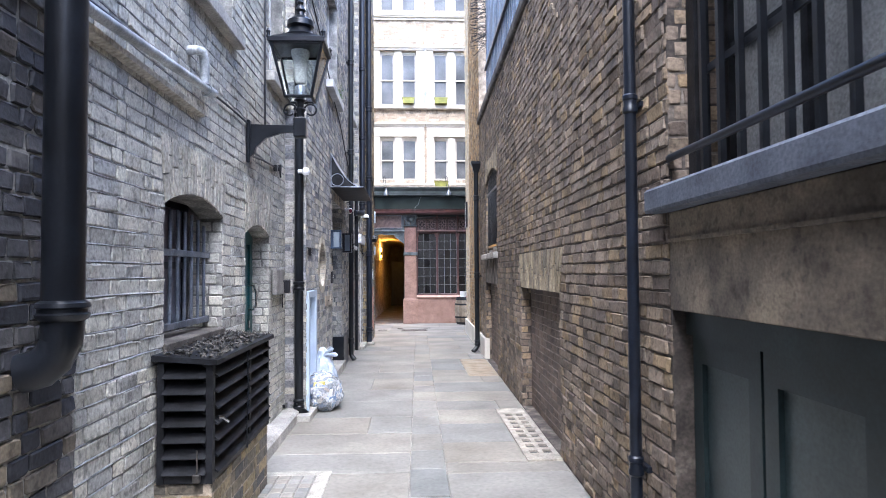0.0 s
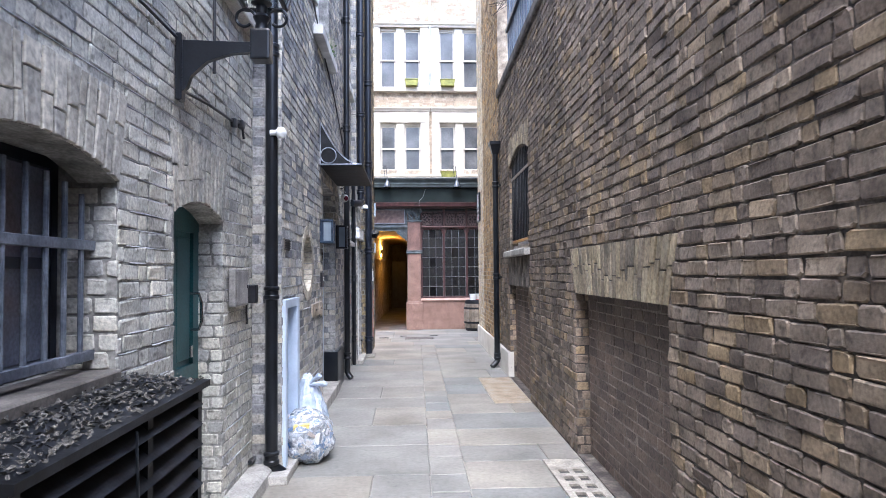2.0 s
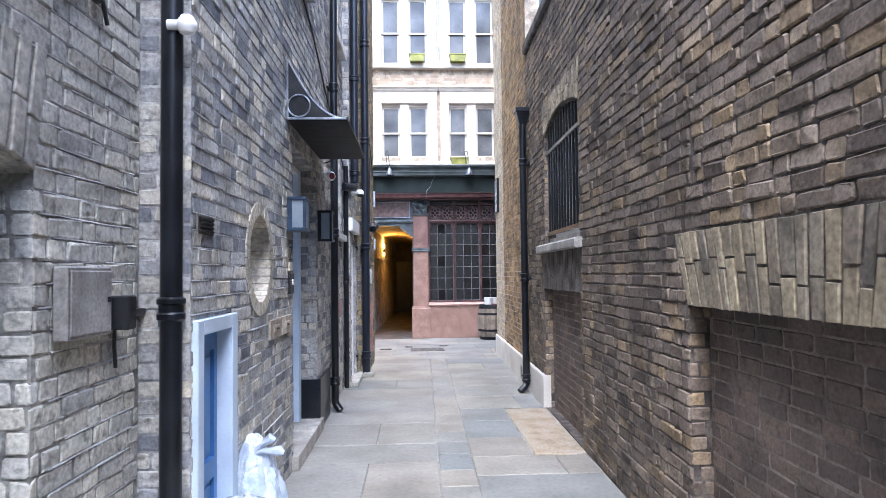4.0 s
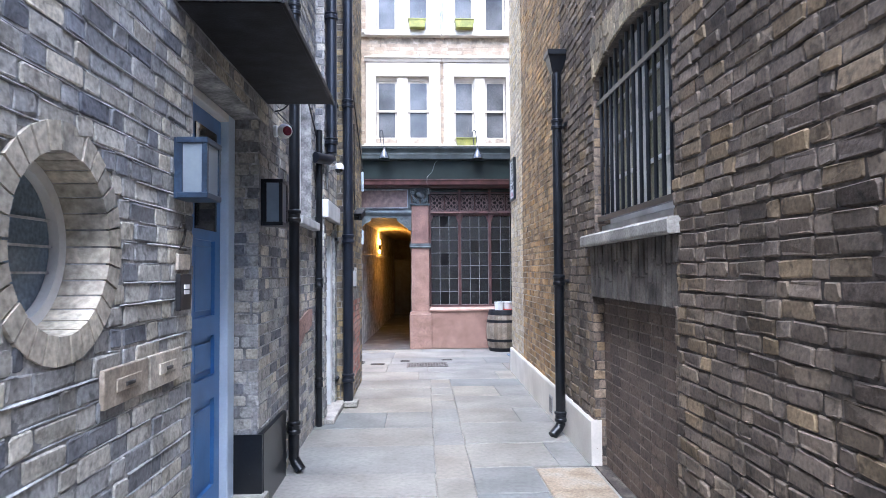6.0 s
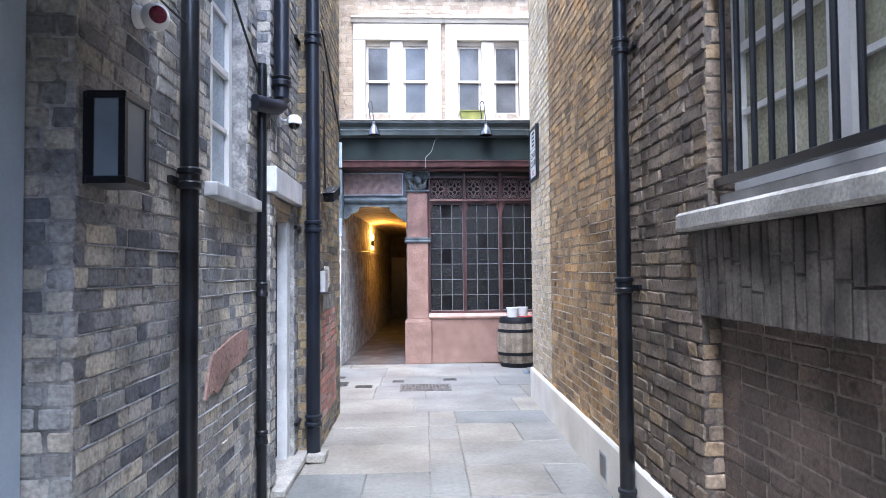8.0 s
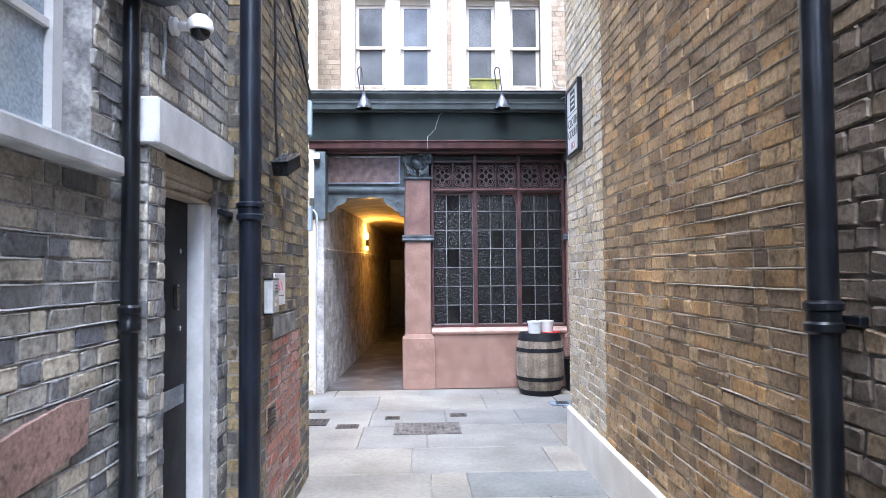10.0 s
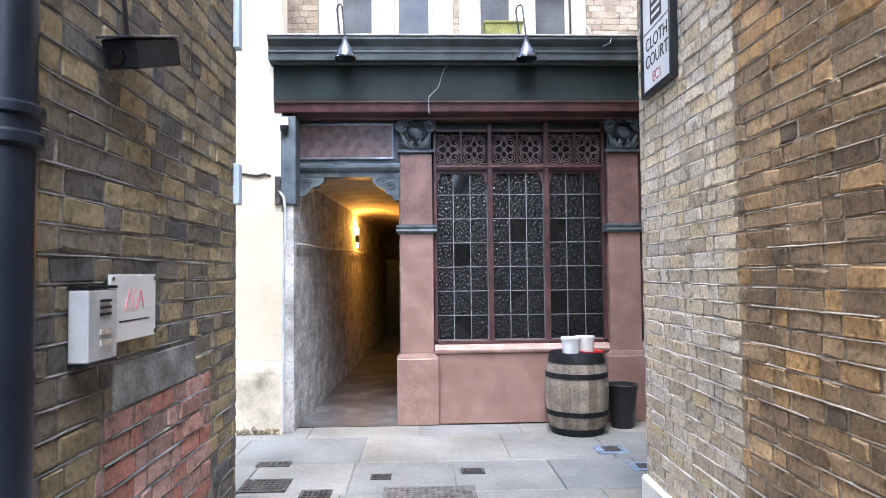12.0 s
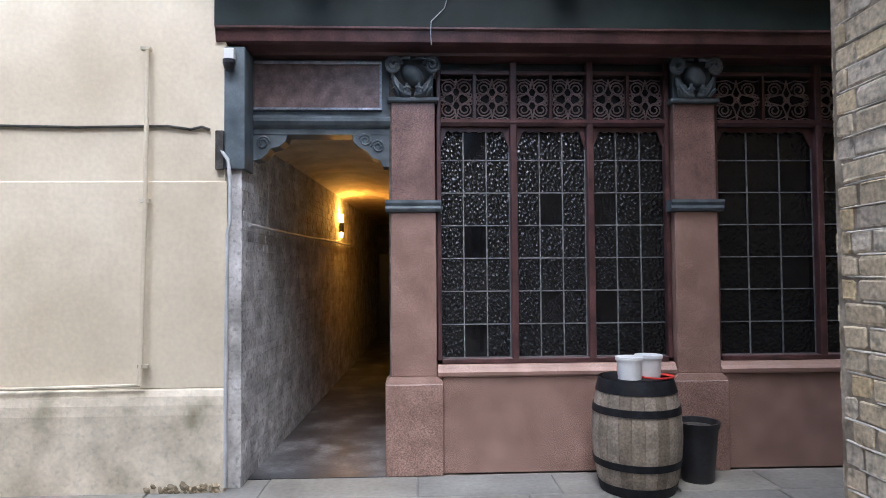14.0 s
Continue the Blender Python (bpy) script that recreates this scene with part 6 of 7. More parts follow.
part("end_return", boxed(L2, 7.228, 7.249, -0.24, 0.03, 0.005, 0.50), BLACK, bpy.data.objects["door_plinth"]) 

# canopy
cp = thing("door_canopy", L2.at(6.6, 0, 2.72), "curved grey metal canopy over the blue door", "canopy")
S0, S1 = 5.74, 7.45
bm = bmesh.new()
out = []
for k in range(15):
    u = k / 14
    out.append((0.01 + 0.455 * u, 3.20 - 0.465 * (1 - (1 - u) ** 2.1)))
profile(bm, L2, [(n, z) for n, z in out] + [(n + 0.002, z - 0.014) for n, z in out[::-1]], S0, S1)
part("sheet", bm, STEEL, cp, "dull blue-grey curved sheet", smooth=True)
part("soffit", boxed(L2, S0 + 0.012, S1 - 0.012, 0.012, 0.455, 2.715, 2.722), BLACK_MATT, cp, "dark flat soffit")
part("front_lip", boxed(L2, S0, S1, 0.455, 0.472, 2.708, 2.742, bevel=0.003), BLACK_MATT, cp)
for s in (S0, S1 - 0.012):
    bm = bmesh.new()
    prism(bm, Face(L2.at(s, 0, 0), L2.n, L2.d), [(n, z - 0.016) for n, z in out[:-1]] + [(0.45, 2.724), (0.012, 2.724)], 0.004, 0.010)
    part("side_panel", bm, BLACK_MATT, cp)
    bm = bmesh.new()
    tube(bm, [L2.at(s + (-0.008 if s == S0 else 0.02), 0.10 + 0.085 * math.cos(a), 2.825 + 0.085 * math.sin(a)) for a in (2 * math.pi * k / 24 for k in range(24))], 0.006, 6, closed=True)
    part("ring_ornament", bm, STEEL, cp, smooth=True)
    bm = bmesh.new()
    tube(bm, [L2.at(s, 0.012, 2.73), L2.at(s, 0.012, 3.20)], 0.008, 6)
    tube(bm, [L2.at(s, 0.012, 2.728), L2.at(s, 0.46, 2.728)], 0.009, 6)
    part("bracket", bm, STEEL, cp, smooth=True)


def dome_camera(f, s, n, z, label, arm=0.1):
    c = thing("security_camera", f.at(s, 0, z), label, "camera", "security cameras")
    part("base", lathe(bmesh.new(), f.at(s, 0.012, z), [(0.04, 0.0), (0.04, 0.02), (0.02, 0.03), (0.02, n - 0.012)], 14, axis=f.n), PLASTIC_WHITE, c, smooth=True)
    bm = bmesh.new()
    lathe(bm, f.at(s, n, z), [(0.0, 0.05), (0.03, 0.046), (0.05, 0.025), (0.055, 0.0), (0.052, -0.018), (0.045, -0.02)], 18)
    part("housing", bm, PLASTIC_WHITE, c, smooth=True)
    bm = bmesh.new()
    lathe(bm, f.at(s, n, z - 0.02), [(0.042, 0.0), (0.036, -0.022), (0.018, -0.036), (0.0, -0.04)], 16)
    part("dome", bm, SMOOTH_DARK, c, smooth=True)
    return c


dome_camera(L2, 7.56, 0.12, 2.80, "white dome security camera under the canopy")
eye = thing("security_camera", L2.at(7.66, 0, 2.575), "white eyeball security camera with a red lens", "camera", "security cameras")
part("base", lathe(bmesh.new(), L2.at(7.66, 0.01, 2.575), [(0.045, 0), (0.045, 0.02), (0.03, 0.03), (0.03, 0.05)], 16, axis=L2.n), PLASTIC_WHITE, eye, smooth=True)
ax = Vector((0.55, -0.8, -0.12)).normalized()
c0 = L2.at(7.66, 0.085, 2.575)
part("ball", lathe(bmesh.new(), c0, [(0.0, -0.055)] + [(0.055 * math.cos(t), 0.055 * math.sin(t)) for t in (-1.2, -0.8, -0.4, 0, 0.4, 0.75)] + [(0.036, 0.045)], 18, axis=ax), PLASTIC_WHITE, eye, smooth=True)
part("lens", lathe(bmesh.new(), c0 + ax * 0.046, [(0.0, 0.004), (0.02, 0.004), (0.034, 0.0)], 16, axis=ax), surface("dark_red_lens", [(.10, .015, .03), (.16, .03, .05)], rough=.15, scale=30, bump=0), eye, "dark red lens ring", smooth=True)
bm = bmesh.new()
tube(bm, [L2.at(7.58, 0.03 + 0.11 * math.sin(a), 2.80 + 0.10 * math.cos(a)) for a in (math.pi * k / 10 for k in range(11))], 0.006, 6)
tube(bm, [L2.at(7.60, 0.05, 2.695), L2.at(8.2, 0.07, 2.70)], 0.005, 6)
single("camera_cable", bm, PLASTIC_BLACK, L2.at(7.7, 0.03, 2.7), "looped black cable by the security cameras", "cable", smooth=True)
bm = bmesh.new()
gl = Vector((-1.045, 3.55, 2.60))
lathe(bm, gl, [(0.0, 0.045), (0.025, 0.038), (0.042, 0.01), (0.042, -0.012), (0.03, -0.035), (0.0, -0.04)], 16)
lathe(bm, gl + Vector((-0.08, 0, 0)), [(0.022, 0), (0.022, 0.06)], 10, axis=Vector((1, 0, 0)))
single("alarm_globe", bm, PLASTIC_WHITE, gl, "small white globe fitting beside the downpipe", "wall light", smooth=True)

pipe("downpipe", L2, 8.08, 0.075, 0.042, 0.0, 7.6, BLACK, "black downpipe beside the white sash window", (0.30, 1.95, 3.6, 5.2), shoe=(-0.03, 0.06))
# white sash window and its sill
sash(L2, 8.60, 9.36, 2.045, 3.62, -0.10, 2, 4, WHITE, surface("bright_window_glass", [(.30, .36, .40), (.42, .48, .52)], rough=.08, scale=1.5, stain=.2, bump=0), "white painted sash window in dark brick", fw=0.06)
single("window_sill", boxed(L2, 8.50, 9.46, -0.1, 0.075, 1.965, 2.04, bevel=0.01), WHITE_DIRTY, L2.at(9, 0, 1.96), "white painted stone sill with worn edges", "sill")
for (a, b, z0, z1) in (UW3, UW4):
    sash(L2, a, b, z0, z1, -0.12, 2, 4, WHITE, DARK_PANE, "white painted upper sash window")
    single("upper_sill", boxed(L2, a - 0.06, b + 0.06, -0.1, 0.10, z0 - 0.11, z0 - 0.004, bevel=0.01), WHITE_DIRTY, L2.at((a + b) / 2, 0, z0 - .1), "pale painted upper window sill", "sill", "upper sills")
fern = bmesh.new()
rg = random.Random(9)
for k in range(70):
    c = L2.at(6.35 + rg.uniform(-.12, .15), 0.05 + rg.uniform(-.04, .05), 4.13 + abs(rg.gauss(0, .08)))
    r, a = rg.uniform(0.012, 0.028), rg.uniform(0, 6.3)
    t = Vector((rg.uniform(-1, 1), rg.uniform(-1, 1), rg.uniform(-.3, 1))).normalized()
    u = t.orthogonal().normalized()
    fern.faces.new([fern.verts.new(c + u * r * 0.5), fern.verts.new(c + t * r * 1.5), fern.verts.new(c - u * r * 0.5), fern.verts.new(c - t * r * .6)])
single("wall_weed", fern, LEAF, L2.at(6.35, 0, 4.12), "small green weed growing on a window sill", "plant")
single("wall_cable", tube(bmesh.new(), [L2.at(s, 0.02, z) for s, z in ((3.9, 4.62), (5.0, 4.35), (5.9, 4.05), (6.9, 3.85), (8.0, 3.45), (9.0, 3.2), (9.55, 2.95))], 0.009, 6), PLASTIC_BLACK, L2.at(6, 0, 3.9), "black cable sagging across dark brick", "cable", "wall cables", smooth=True)
bm = bmesh.new()
prism(bm, L2, [(8.50, 0.90), (8.62, 0.93), (8.70, 0.90), (8.95, 0.99), (9.10, 1.0), (9.33, 1.04), (9.34, 1.19), (9.2, 1.20), (9.0, 1.18), (8.8, 1.15), (8.62, 1.12), (8.55, 1.02)], 0.0, 0.017)
part("red_patch", bm, BRICK_RED[0], l2, "worn red tile patch")

# bay with the black door
PLASTER_WHITE = surface("white_masonry_paint", [(.62, .63, .63), (.72, .73, .73)], rough=.5, scale=6, stain=.12, vary=.05, bump=.2)
lt = single("white_lintel", boxed(LB, 9.59, 10.605, -0.085, 0.052, 2.115, 2.30, bevel=0.008), PLASTER_WHITE, LB.at(10.1, 0, 2.12), "white painted concrete lintel with chipped edges", "lintel")
BEIGE = surface("stained_cream_paint", [(.34, .285, .215), (.44, .385, .30)], rough=.5, scale=5, stain=.25)
kd = thing("black_door", LB.at(10.25, 0, 0.05), "plain black door in a white frame", "door")
lf = part("leaf", boxed(LB, 9.79, 10.36, -0.16, -0.11, 0.09, 1.965, bevel=0.003), BLACK_MATT, kd)
part("letter_slot", boxed(LB, 10.0, 10.295, -0.11, -0.10, 0.985, 1.075, bevel=0.003), STEEL, lf, "steel letter slot")
part("handle", boxed(LB, 10.17, 10.195, -0.11, -0.085, 1.44, 1.56, bevel=0.005), CHROME, lf)
for z in (1.35, 1.72):
    part("lock", lathe(bmesh.new(), LB.at(10.24, -0.11, z), [(0.015, 0), (0.013, 0.01), (0.0, 0.011)], 10, axis=LB.n), CHROME, lf)
part("jamb", boxed(LB, 10.375, 10.488, -0.2, -0.035, 0.05, 1.965, bevel=0.004), PLASTER_WHITE, kd)
bm = bmesh.new()
profile(bm, LB, [(-0.2, 1.967), (-0.045, 1.967), (-0.04, 1.98), (-0.055, 1.99), (-0.03, 2.02), (-0.04, 2.035), (-0.025, 2.05), (-0.025, 2.112), (-0.2, 2.112)], 9.79, 10.488)
part("head", bm, BEIGE, kd, "moulded frame head")
single("threshold", boxed(LB, 9.64, 10.65, -0.3, 0.10, 0.002, 0.055, bevel=0.008), STONE, LB.at(10.2, 0, 0), "worn stone threshold below the black door", "step")
pipe("thin_downpipe", L2, 9.56, 0.05, 0.032, 0.0, 3.0, BLACK, "thin dark pipe by the black door", (0.4, 1.4), group="thin pipes", brackets=False)
single("pale_cable", tube(bmesh.new(), [LB.at(s, 0.02, z) for s, z in ((9.72, 2.64), (9.73, 2.55), (9.71, 2.45), (9.72, 2.42))], 0.007, 6), PIPE_GREY, LB.at(9.74, 0, 2.3), "pale cable hanging down the brick bay", "cable", smooth=True)
be = thing("soil_pipe", LB.at(9.95, 0.1, 2.7), "blue-black soil pipe with an elbow into the wall", "downpipe")
part("pipe", tube(bmesh.new(), [LB.at(9.68, 0.07, 7.8), LB.at(9.68, 0.07, 2.84), LB.at(9.675, 0.07, 2.78), LB.at(9.65, 0.065, 2.735), LB.at(9.60, 0.05, 2.71), LB.at(9.50, 0.0, 2.70), LB.at(9.42, -0.06, 2.70)], 0.055, 16), BLACK_BLUE, be, smooth=True)
for z in (2.88, 4.2, 5.6):
    part("collar", lathe(bmesh.new(), LB.at(9.68, 0.07, z), [(0.055, -0.01), (0.07, 0), (0.07, 0.03), (0.062, 0.04), (0.07, 0.06), (0.055, 0.07)], 16), BLACK_BLUE, be, smooth=True)
dome_camera(LB, 9.82, 0.13, 2.66, "white dome camera below the soil pipe")

# yellow stock end
pipe("downpipe", LB, 10.58, 0.145, 0.058, 0.0, 8.2, BLACK_BLUE, "thick blue-black downpipe in the brick corner", (0.28, 1.90, 3.5, 5.0))
single("pipe_foot_stone", boxed(LB, 10.44, 10.655, 0.105, 0.26, 0.003, 0.06, bevel=0.012), STONE, LB.at(10.5, 0.15, 0), "worn stone block under the downpipe", "kerb")
fl = thing("flood_light", LC.at(11.06, 0, 2.2), "small dark box floodlight on stock brick", "wall light")
part("bracket", tube(bmesh.new(), [LC.at(11.12, 0.006, 2.30), LC.at(11.12, 0.05, 2.29)], 0.014, 8), BLACK, fl)
turn = Matrix.Translation(LC.at(11.06, 0.085, 2.275)) @ pose(0, 0, 0, 20, 0, -6)
bm = bmesh.new()
box(bm, G, -0.05, 0.05, -0.135, 0.135, -0.042, 0.042, bevel=0.006)
bmesh.ops.transform(bm, matrix=turn, verts=bm.verts)
part("body", bm, BLACK_MATT, fl)
bm = bmesh.new()
box(bm, G, -0.056, 0.056, -0.145, 0.14, 0.043, 0.050, bevel=0.002)
bmesh.ops.transform(bm, matrix=turn, verts=bm.verts)
part("hood", bm, LAMP_STEEL, fl, "grey metal hood")
bm = bmesh.new()
lathe(bm, (-0.01, -0.135, -0.005), [(0.026, 0.0), (0.026, 0.008), (0.0, 0.009)], 16, axis=Vector((0, -1, 0)))
bmesh.ops.transform(bm, matrix=turn, verts=bm.verts)
part("lens", bm, SMOOTH_DARK, fl, smooth=True)
single("wall_cable", tube(bmesh.new(), [LC.at(s, 0.02, z) for s, z in ((11.1, 2.33), (11.06, 2.5), (11.02, 2.75), (11.05, 3.0), (11.0, 3.4))], 0.008, 6), PLASTIC_BLACK, LC.at(11.2, 0, 2.4), "thin black cable up from the floodlight", "cable", "wall cables", smooth=True)
single("wall_cable", tube(bmesh.new(), [LC.at(s, 0.02, z) for s, z in ((10.9, 3.75), (11.5, 3.45), (12.0, 3.2), (12.31, 3.05))], 0.009, 6), PLASTIC_BLACK, LC.at(11.6, 0, 3.2), "black cable across stock brick", "cable", "wall cables", smooth=True)
for z0, z1 in ((2.72, 3.0), (1.95, 2.15)):
    single("corner_box", boxed(LC, 12.26, 12.322, 0.004, 0.034, z0, z1, bevel=0.004), SKY_TINTED_WHITE, LC.at(12.27, 0, z0), "white plastic box at the wall corner", "junction box", "corner boxes")
en = thing("entry_phone", LC.at(10.88, 0, 1.38), "white and steel entry phone on stock brick", "intercom")
part("case", boxed(LC, 10.80, 10.96, 0.008, 0.06, 1.38, 1.57, bevel=0.004), WHITE_DIRTY, en)
for z in (1.372, 1.572):
    part("end_cap", boxed(LC, 10.80, 10.96, 0.008, 0.06, z, z + 0.008), BLACK, en)
for k in range(3):
    part("grille_slot", boxed(LC, 10.86, 10.92, 0.061, 0.064, 1.50 + k * 0.018, 1.507 + k * 0.018), BLACK, en)
for k in range(2):
    part("call_button", boxed(LC, 10.86, 10.92, 0.061, 0.066, 1.42 + k * 0.03, 1.435 + k * 0.03), BRASS, en)

sg = thing("office_sign", LC.at(11.14, 0, 1.41), "white acrylic sign with a red printed mark", "sign")
part("board", boxed(LC, 10.985, 11.30, 0.02, 0.028, 1.412, 1.61, bevel=0.002), PLASTIC_WHITE, sg)
for a in (10.998, 11.287):
    for z in (1.425, 1.597):
        part("fixing", lathe(bmesh.new(), LC.at(a, 0.0, z), [(0.007, 0.0), (0.007, 0.032), (0.0, 0.033)], 8, axis=LC.n), CHROME, sg)
part("small_print_bar", boxed(LC, 11.04, 11.25, 0.0285, 0.0290, 1.468, 1.473), RUST, sg)


def lettering(name, text, f, s, n, z, size, material, parent, lean=0.0, depth=0.001):
    """Words in the built-in font, turned into a mesh that lies on a wall."""
    cu = bpy.data.curves.new(name, "FONT")
    cu.body, cu.size, cu.extrude, cu.align_x, cu.shear = text, size, depth, "CENTER", lean
    tmp = bpy.data.objects.new(name, cu)
    me = bpy.data.meshes.new_from_object(tmp)
    bpy.data.objects.remove(tmp)
    me.materials.append(material)
    ob = new(name, me)
    ob.parent = parent
    d = f.d if f.d.cross(f.n).z > 0 else -f.d
    m = Matrix((-d, Vector((0, 0, 1)), f.n)).transposed().to_4x4()
    m.translation = f.at(s, n, z)
    BASE[ob] = BASE[parent]
    ob.matrix_local = Matrix.Translation(-BASE[parent]) @ m
    return ob


INK_RED = surface("red_ink", [(.52, .10, .13), (.58, .15, .18)], rough=.5, bump=0)
INK_BLACK = surface("black_ink", [(.015, .015, .015), (.02, .02, .02)], rough=.5, bump=0)
for pts in (((11.075, 1.50), (11.105, 1.565)), ((11.115, 1.50), (11.135, 1.565)), ((11.15, 1.505), (11.185, 1.56)), ((11.185, 1.56), (11.205, 1.505))):
    part("red_stroke", tube(bmesh.new(), [LC.at(u, 0.029, v) for u, v in pts], 0.0022, 6), INK_RED, sg, "red printed stroke")
vt = thing("air_vent", LC.at(10.95, 0, 0.72), "red clay louvred air vent", "vent", "air bricks")
part("frame", boxed(LC, 10.86, 11.06, 0.008, 0.016, 0.70, 0.84), BRICK_RED[0], vt)
for k in range(6):
    part("slat", boxed(LC, 10.87, 11.05, 0.016, 0.024, 0.712 + k * 0.021, 0.722 + k * 0.021), RUST, vt)


# ---- low building on the other side ----
class Floor:
    """Lies flat: s is x, z is y, n is height."""

    def at(self, s, n, z):
        return Vector((s, z, n))


FLAT = Floor()
pipe("downpipe", R, -0.02, 0.065, 0.030, 0.0, 4.4, BLACK_BLUE, "slim dark downpipe on brown brick", (0.5, 2.35), brackets=True)

# large barred window with its sill and boarded opening below
bw = sash(R, -3.3, -0.365, 1.925, 3.74, -0.26, 5, 3, BLACK_MATT, surface("grey_obscure_glass", [(.31, .31, .295), (.40, .40, .38)], rough=.15, scale=2, stain=.25, bump=0), "large dark framed window with grey panes", fw=0.06, bar=0.022)
gr = thing("window_grille", R.at(-1.8, 0, 1.93), "heavy black iron grille over the large window", "window bars", "window grilles")
for k in range(17):
    s = -0.52 - k * 0.165
    part("bar", boxed(R, s - 0.013, s + 0.013, -0.11, -0.085, 1.93, 3.72), BLACK, gr)
for z in (2.42, 2.90, 3.35):
    part("rail", boxed(R, -3.28, -0.40, -0.125, -0.111, z - 0.016, z + 0.016), BLACK, gr)
part("front_rod", tube(bmesh.new(), [R.at(-0.365, 0.0, 2.05), R.at(-3.3, 0.0, 2.05)], 0.018, 10), BLACK_BLUE, gr, "round front rail", smooth=True)
part("end_post", boxed(R, -0.45, -0.37, -0.16, -0.09, 1.925, 3.72), BLACK_MATT, gr)
bm = bmesh.new()
profile(bm, R, [(-0.26, 1.80), (0.085, 1.80), (0.09, 1.815), (0.09, 1.90), (0.08, 1.912), (-0.26, 1.922)], -3.5, -0.28)
single("painted_sill", bm, STONE_GREY, R.at(-1.8, 0, 1.8), "blue-grey painted stone sill", "sill")
part("stone_band", boxed(R, -3.45, -0.365, -0.25, 0.006, 1.352, 1.798, bevel=0.004), SOOT_STONE, r1, "soot-stained stone band below the sill")
part("band_drip", boxed(R, -3.45, -0.37, 0.0, 0.022, 1.66, 1.675), SOOT_STONE, r1)
gd = thing("boarded_doors", R.at(-1.8, -0.1, 0), "dark green panelled shutters below the stone band", "shutter")
part("head_board", boxed(R, -3.3, -0.375, -0.16, -0.06, 1.24, 1.35), GREEN_DARK, gd)
for a, b in ((-0.98, -0.40), (-1.62, -1.0), (-2.26, -1.64), (-2.9, -2.28)):
    lf = part("leaf", wall_mesh(R, a, b, 0.02, 1.238, -0.08, 0.04, [(a + 0.09, b - 0.09, 0.16, 1.12)]), GREEN_DARK, gd)
    part("panel", boxed(R, a + 0.088, b - 0.088, -0.118, -0.102, 0.158, 1.122), surface("faded_green_board", [(.03, .045, .046), (.055, .075, .076)], rough=.35, scale=2, stain=.3, bump=.05), lf)
single("step_boarded", boxed(R, -3.3, -0.38, -0.3, -0.02, 0.0, 0.018), STONE, R.at(-1.8, 0, 0), "stone threshold under the shutters", "step")

# arched barred window
# opaque panes; their pale yellow colour imitates a bright reflection
aw = sash(R, 6.375, 7.99, 1.90, 3.20, -0.12, 4, 4, WHITE, surface("warm_reflection_glass", [(.26, .25, .16), (.44, .425, .31)], rough=.08, scale=1.2, stain=.3, bump=0), "white painted window with many panes behind bars", fw=0.07, bar=0.013)
part("casement_post", boxed(R, 7.12, 7.24, -0.13, -0.09, 1.97, 3.13), WHITE, aw)
part("window_board", boxed(R, 6.37, 7.995, -0.115, -0.05, 1.845, 1.898, bevel=0.006), WHITE_DIRTY, aw)
crv2 = segment(6.36, 8.0, 3.05, 0.15)
grille(R, 6.40, 7.96, 1.93, lambda s: crv2(s) - 0.03, -0.035, 12, (1.95, 2.86), BLACK, "black upright bars over the arched window", r=0.013)
bm = bmesh.new()
profile(bm, R, [(-0.2, 1.742), (0.07, 1.742), (0.075, 1.755), (0.075, 1.815), (0.06, 1.83), (-0.2, 1.842)], 6.28, 8.2)
single("stone_sill", bm, STONE, R.at(7.3, 0, 1.74), "weathered pale stone sill under the arched window", "sill")

# rainwater pipe with hopper
p2 = pipe("downpipe", R, 9.02, 0.085, 0.045, 0.0, 3.45, BLACK, "black cast-iron rainwater pipe with a hopper head", (0.14, 1.42, 2.9), shoe=(-0.06, 0.09))
bm = bmesh.new()
lathe(bm, R.at(9.02, 0.085, 3.36), [(0.048, 0.0), (0.05, 0.06), (0.075, 0.10), (0.12, 0.22), (0.14, 0.235), (0.14, 0.28), (0.125, 0.285), (0.115, 0.24), (0.0, 0.2)], 4, squash=1.0)
part("hopper_head", bm, BLACK, p2, "flared hopper head")
pv = thing("plinth_vent", R.at(9.75, 0.04, 0.06), "small white slotted vent in the plinth", "vent")
part("plate", boxed(R, 9.66, 9.84, 0.0355, 0.040, 0.05, 0.24), WHITE_DIRTY, pv)
for k in range(7):
    part("slot", boxed(R, 9.68, 9.82, 0.0405, 0.0425, 0.07 + k * 0.022, 0.08 + k * 0.022), RENDER_DARK, pv)

# street name plate
ss = thing("street_sign", R.at(12.65, 0.02, 2.63), "white enamel court name plate in a black frame", "sign")
part("frame", wall_mesh(R, 12.41, 12.89, 2.625, 3.245, 0.045, 0.04, [(12.435, 12.865, 2.65, 3.22)]), BLACK, ss, "black metal frame")
pl = part("plate", boxed(R, 12.434, 12.866, 0.02, 0.034, 2.649, 3.221), PLASTIC_WHITE, ss)
part("crest_block", boxed(R, 12.56, 12.74, 0.0345, 0.0355, 3.02, 3.19), INK_BLACK, ss, "dark printed crest block")
part("rule_line", boxed(R, 12.44, 12.86, 0.0345, 0.0355, 2.992, 2.998), INK_BLACK, ss)
for k in range(3):
    part("crest_line", boxed(R, 12.585, 12.715, 0.0358, 0.0366, 3.05 + k * 0.045, 3.068 + k * 0.045), PLASTIC_WHITE, ss)
lettering("name_text", "CLOTH", R, 12.65, 0.035, 2.885, 0.105, INK_BLACK, ss)
lettering("name_text", "COURT", R, 12.65, 0.035, 2.785, 0.105, INK_BLACK, ss)
lettering("district_text", "EC1", R, 12.65, 0.035, 2.685, 0.085, INK_RED, ss)

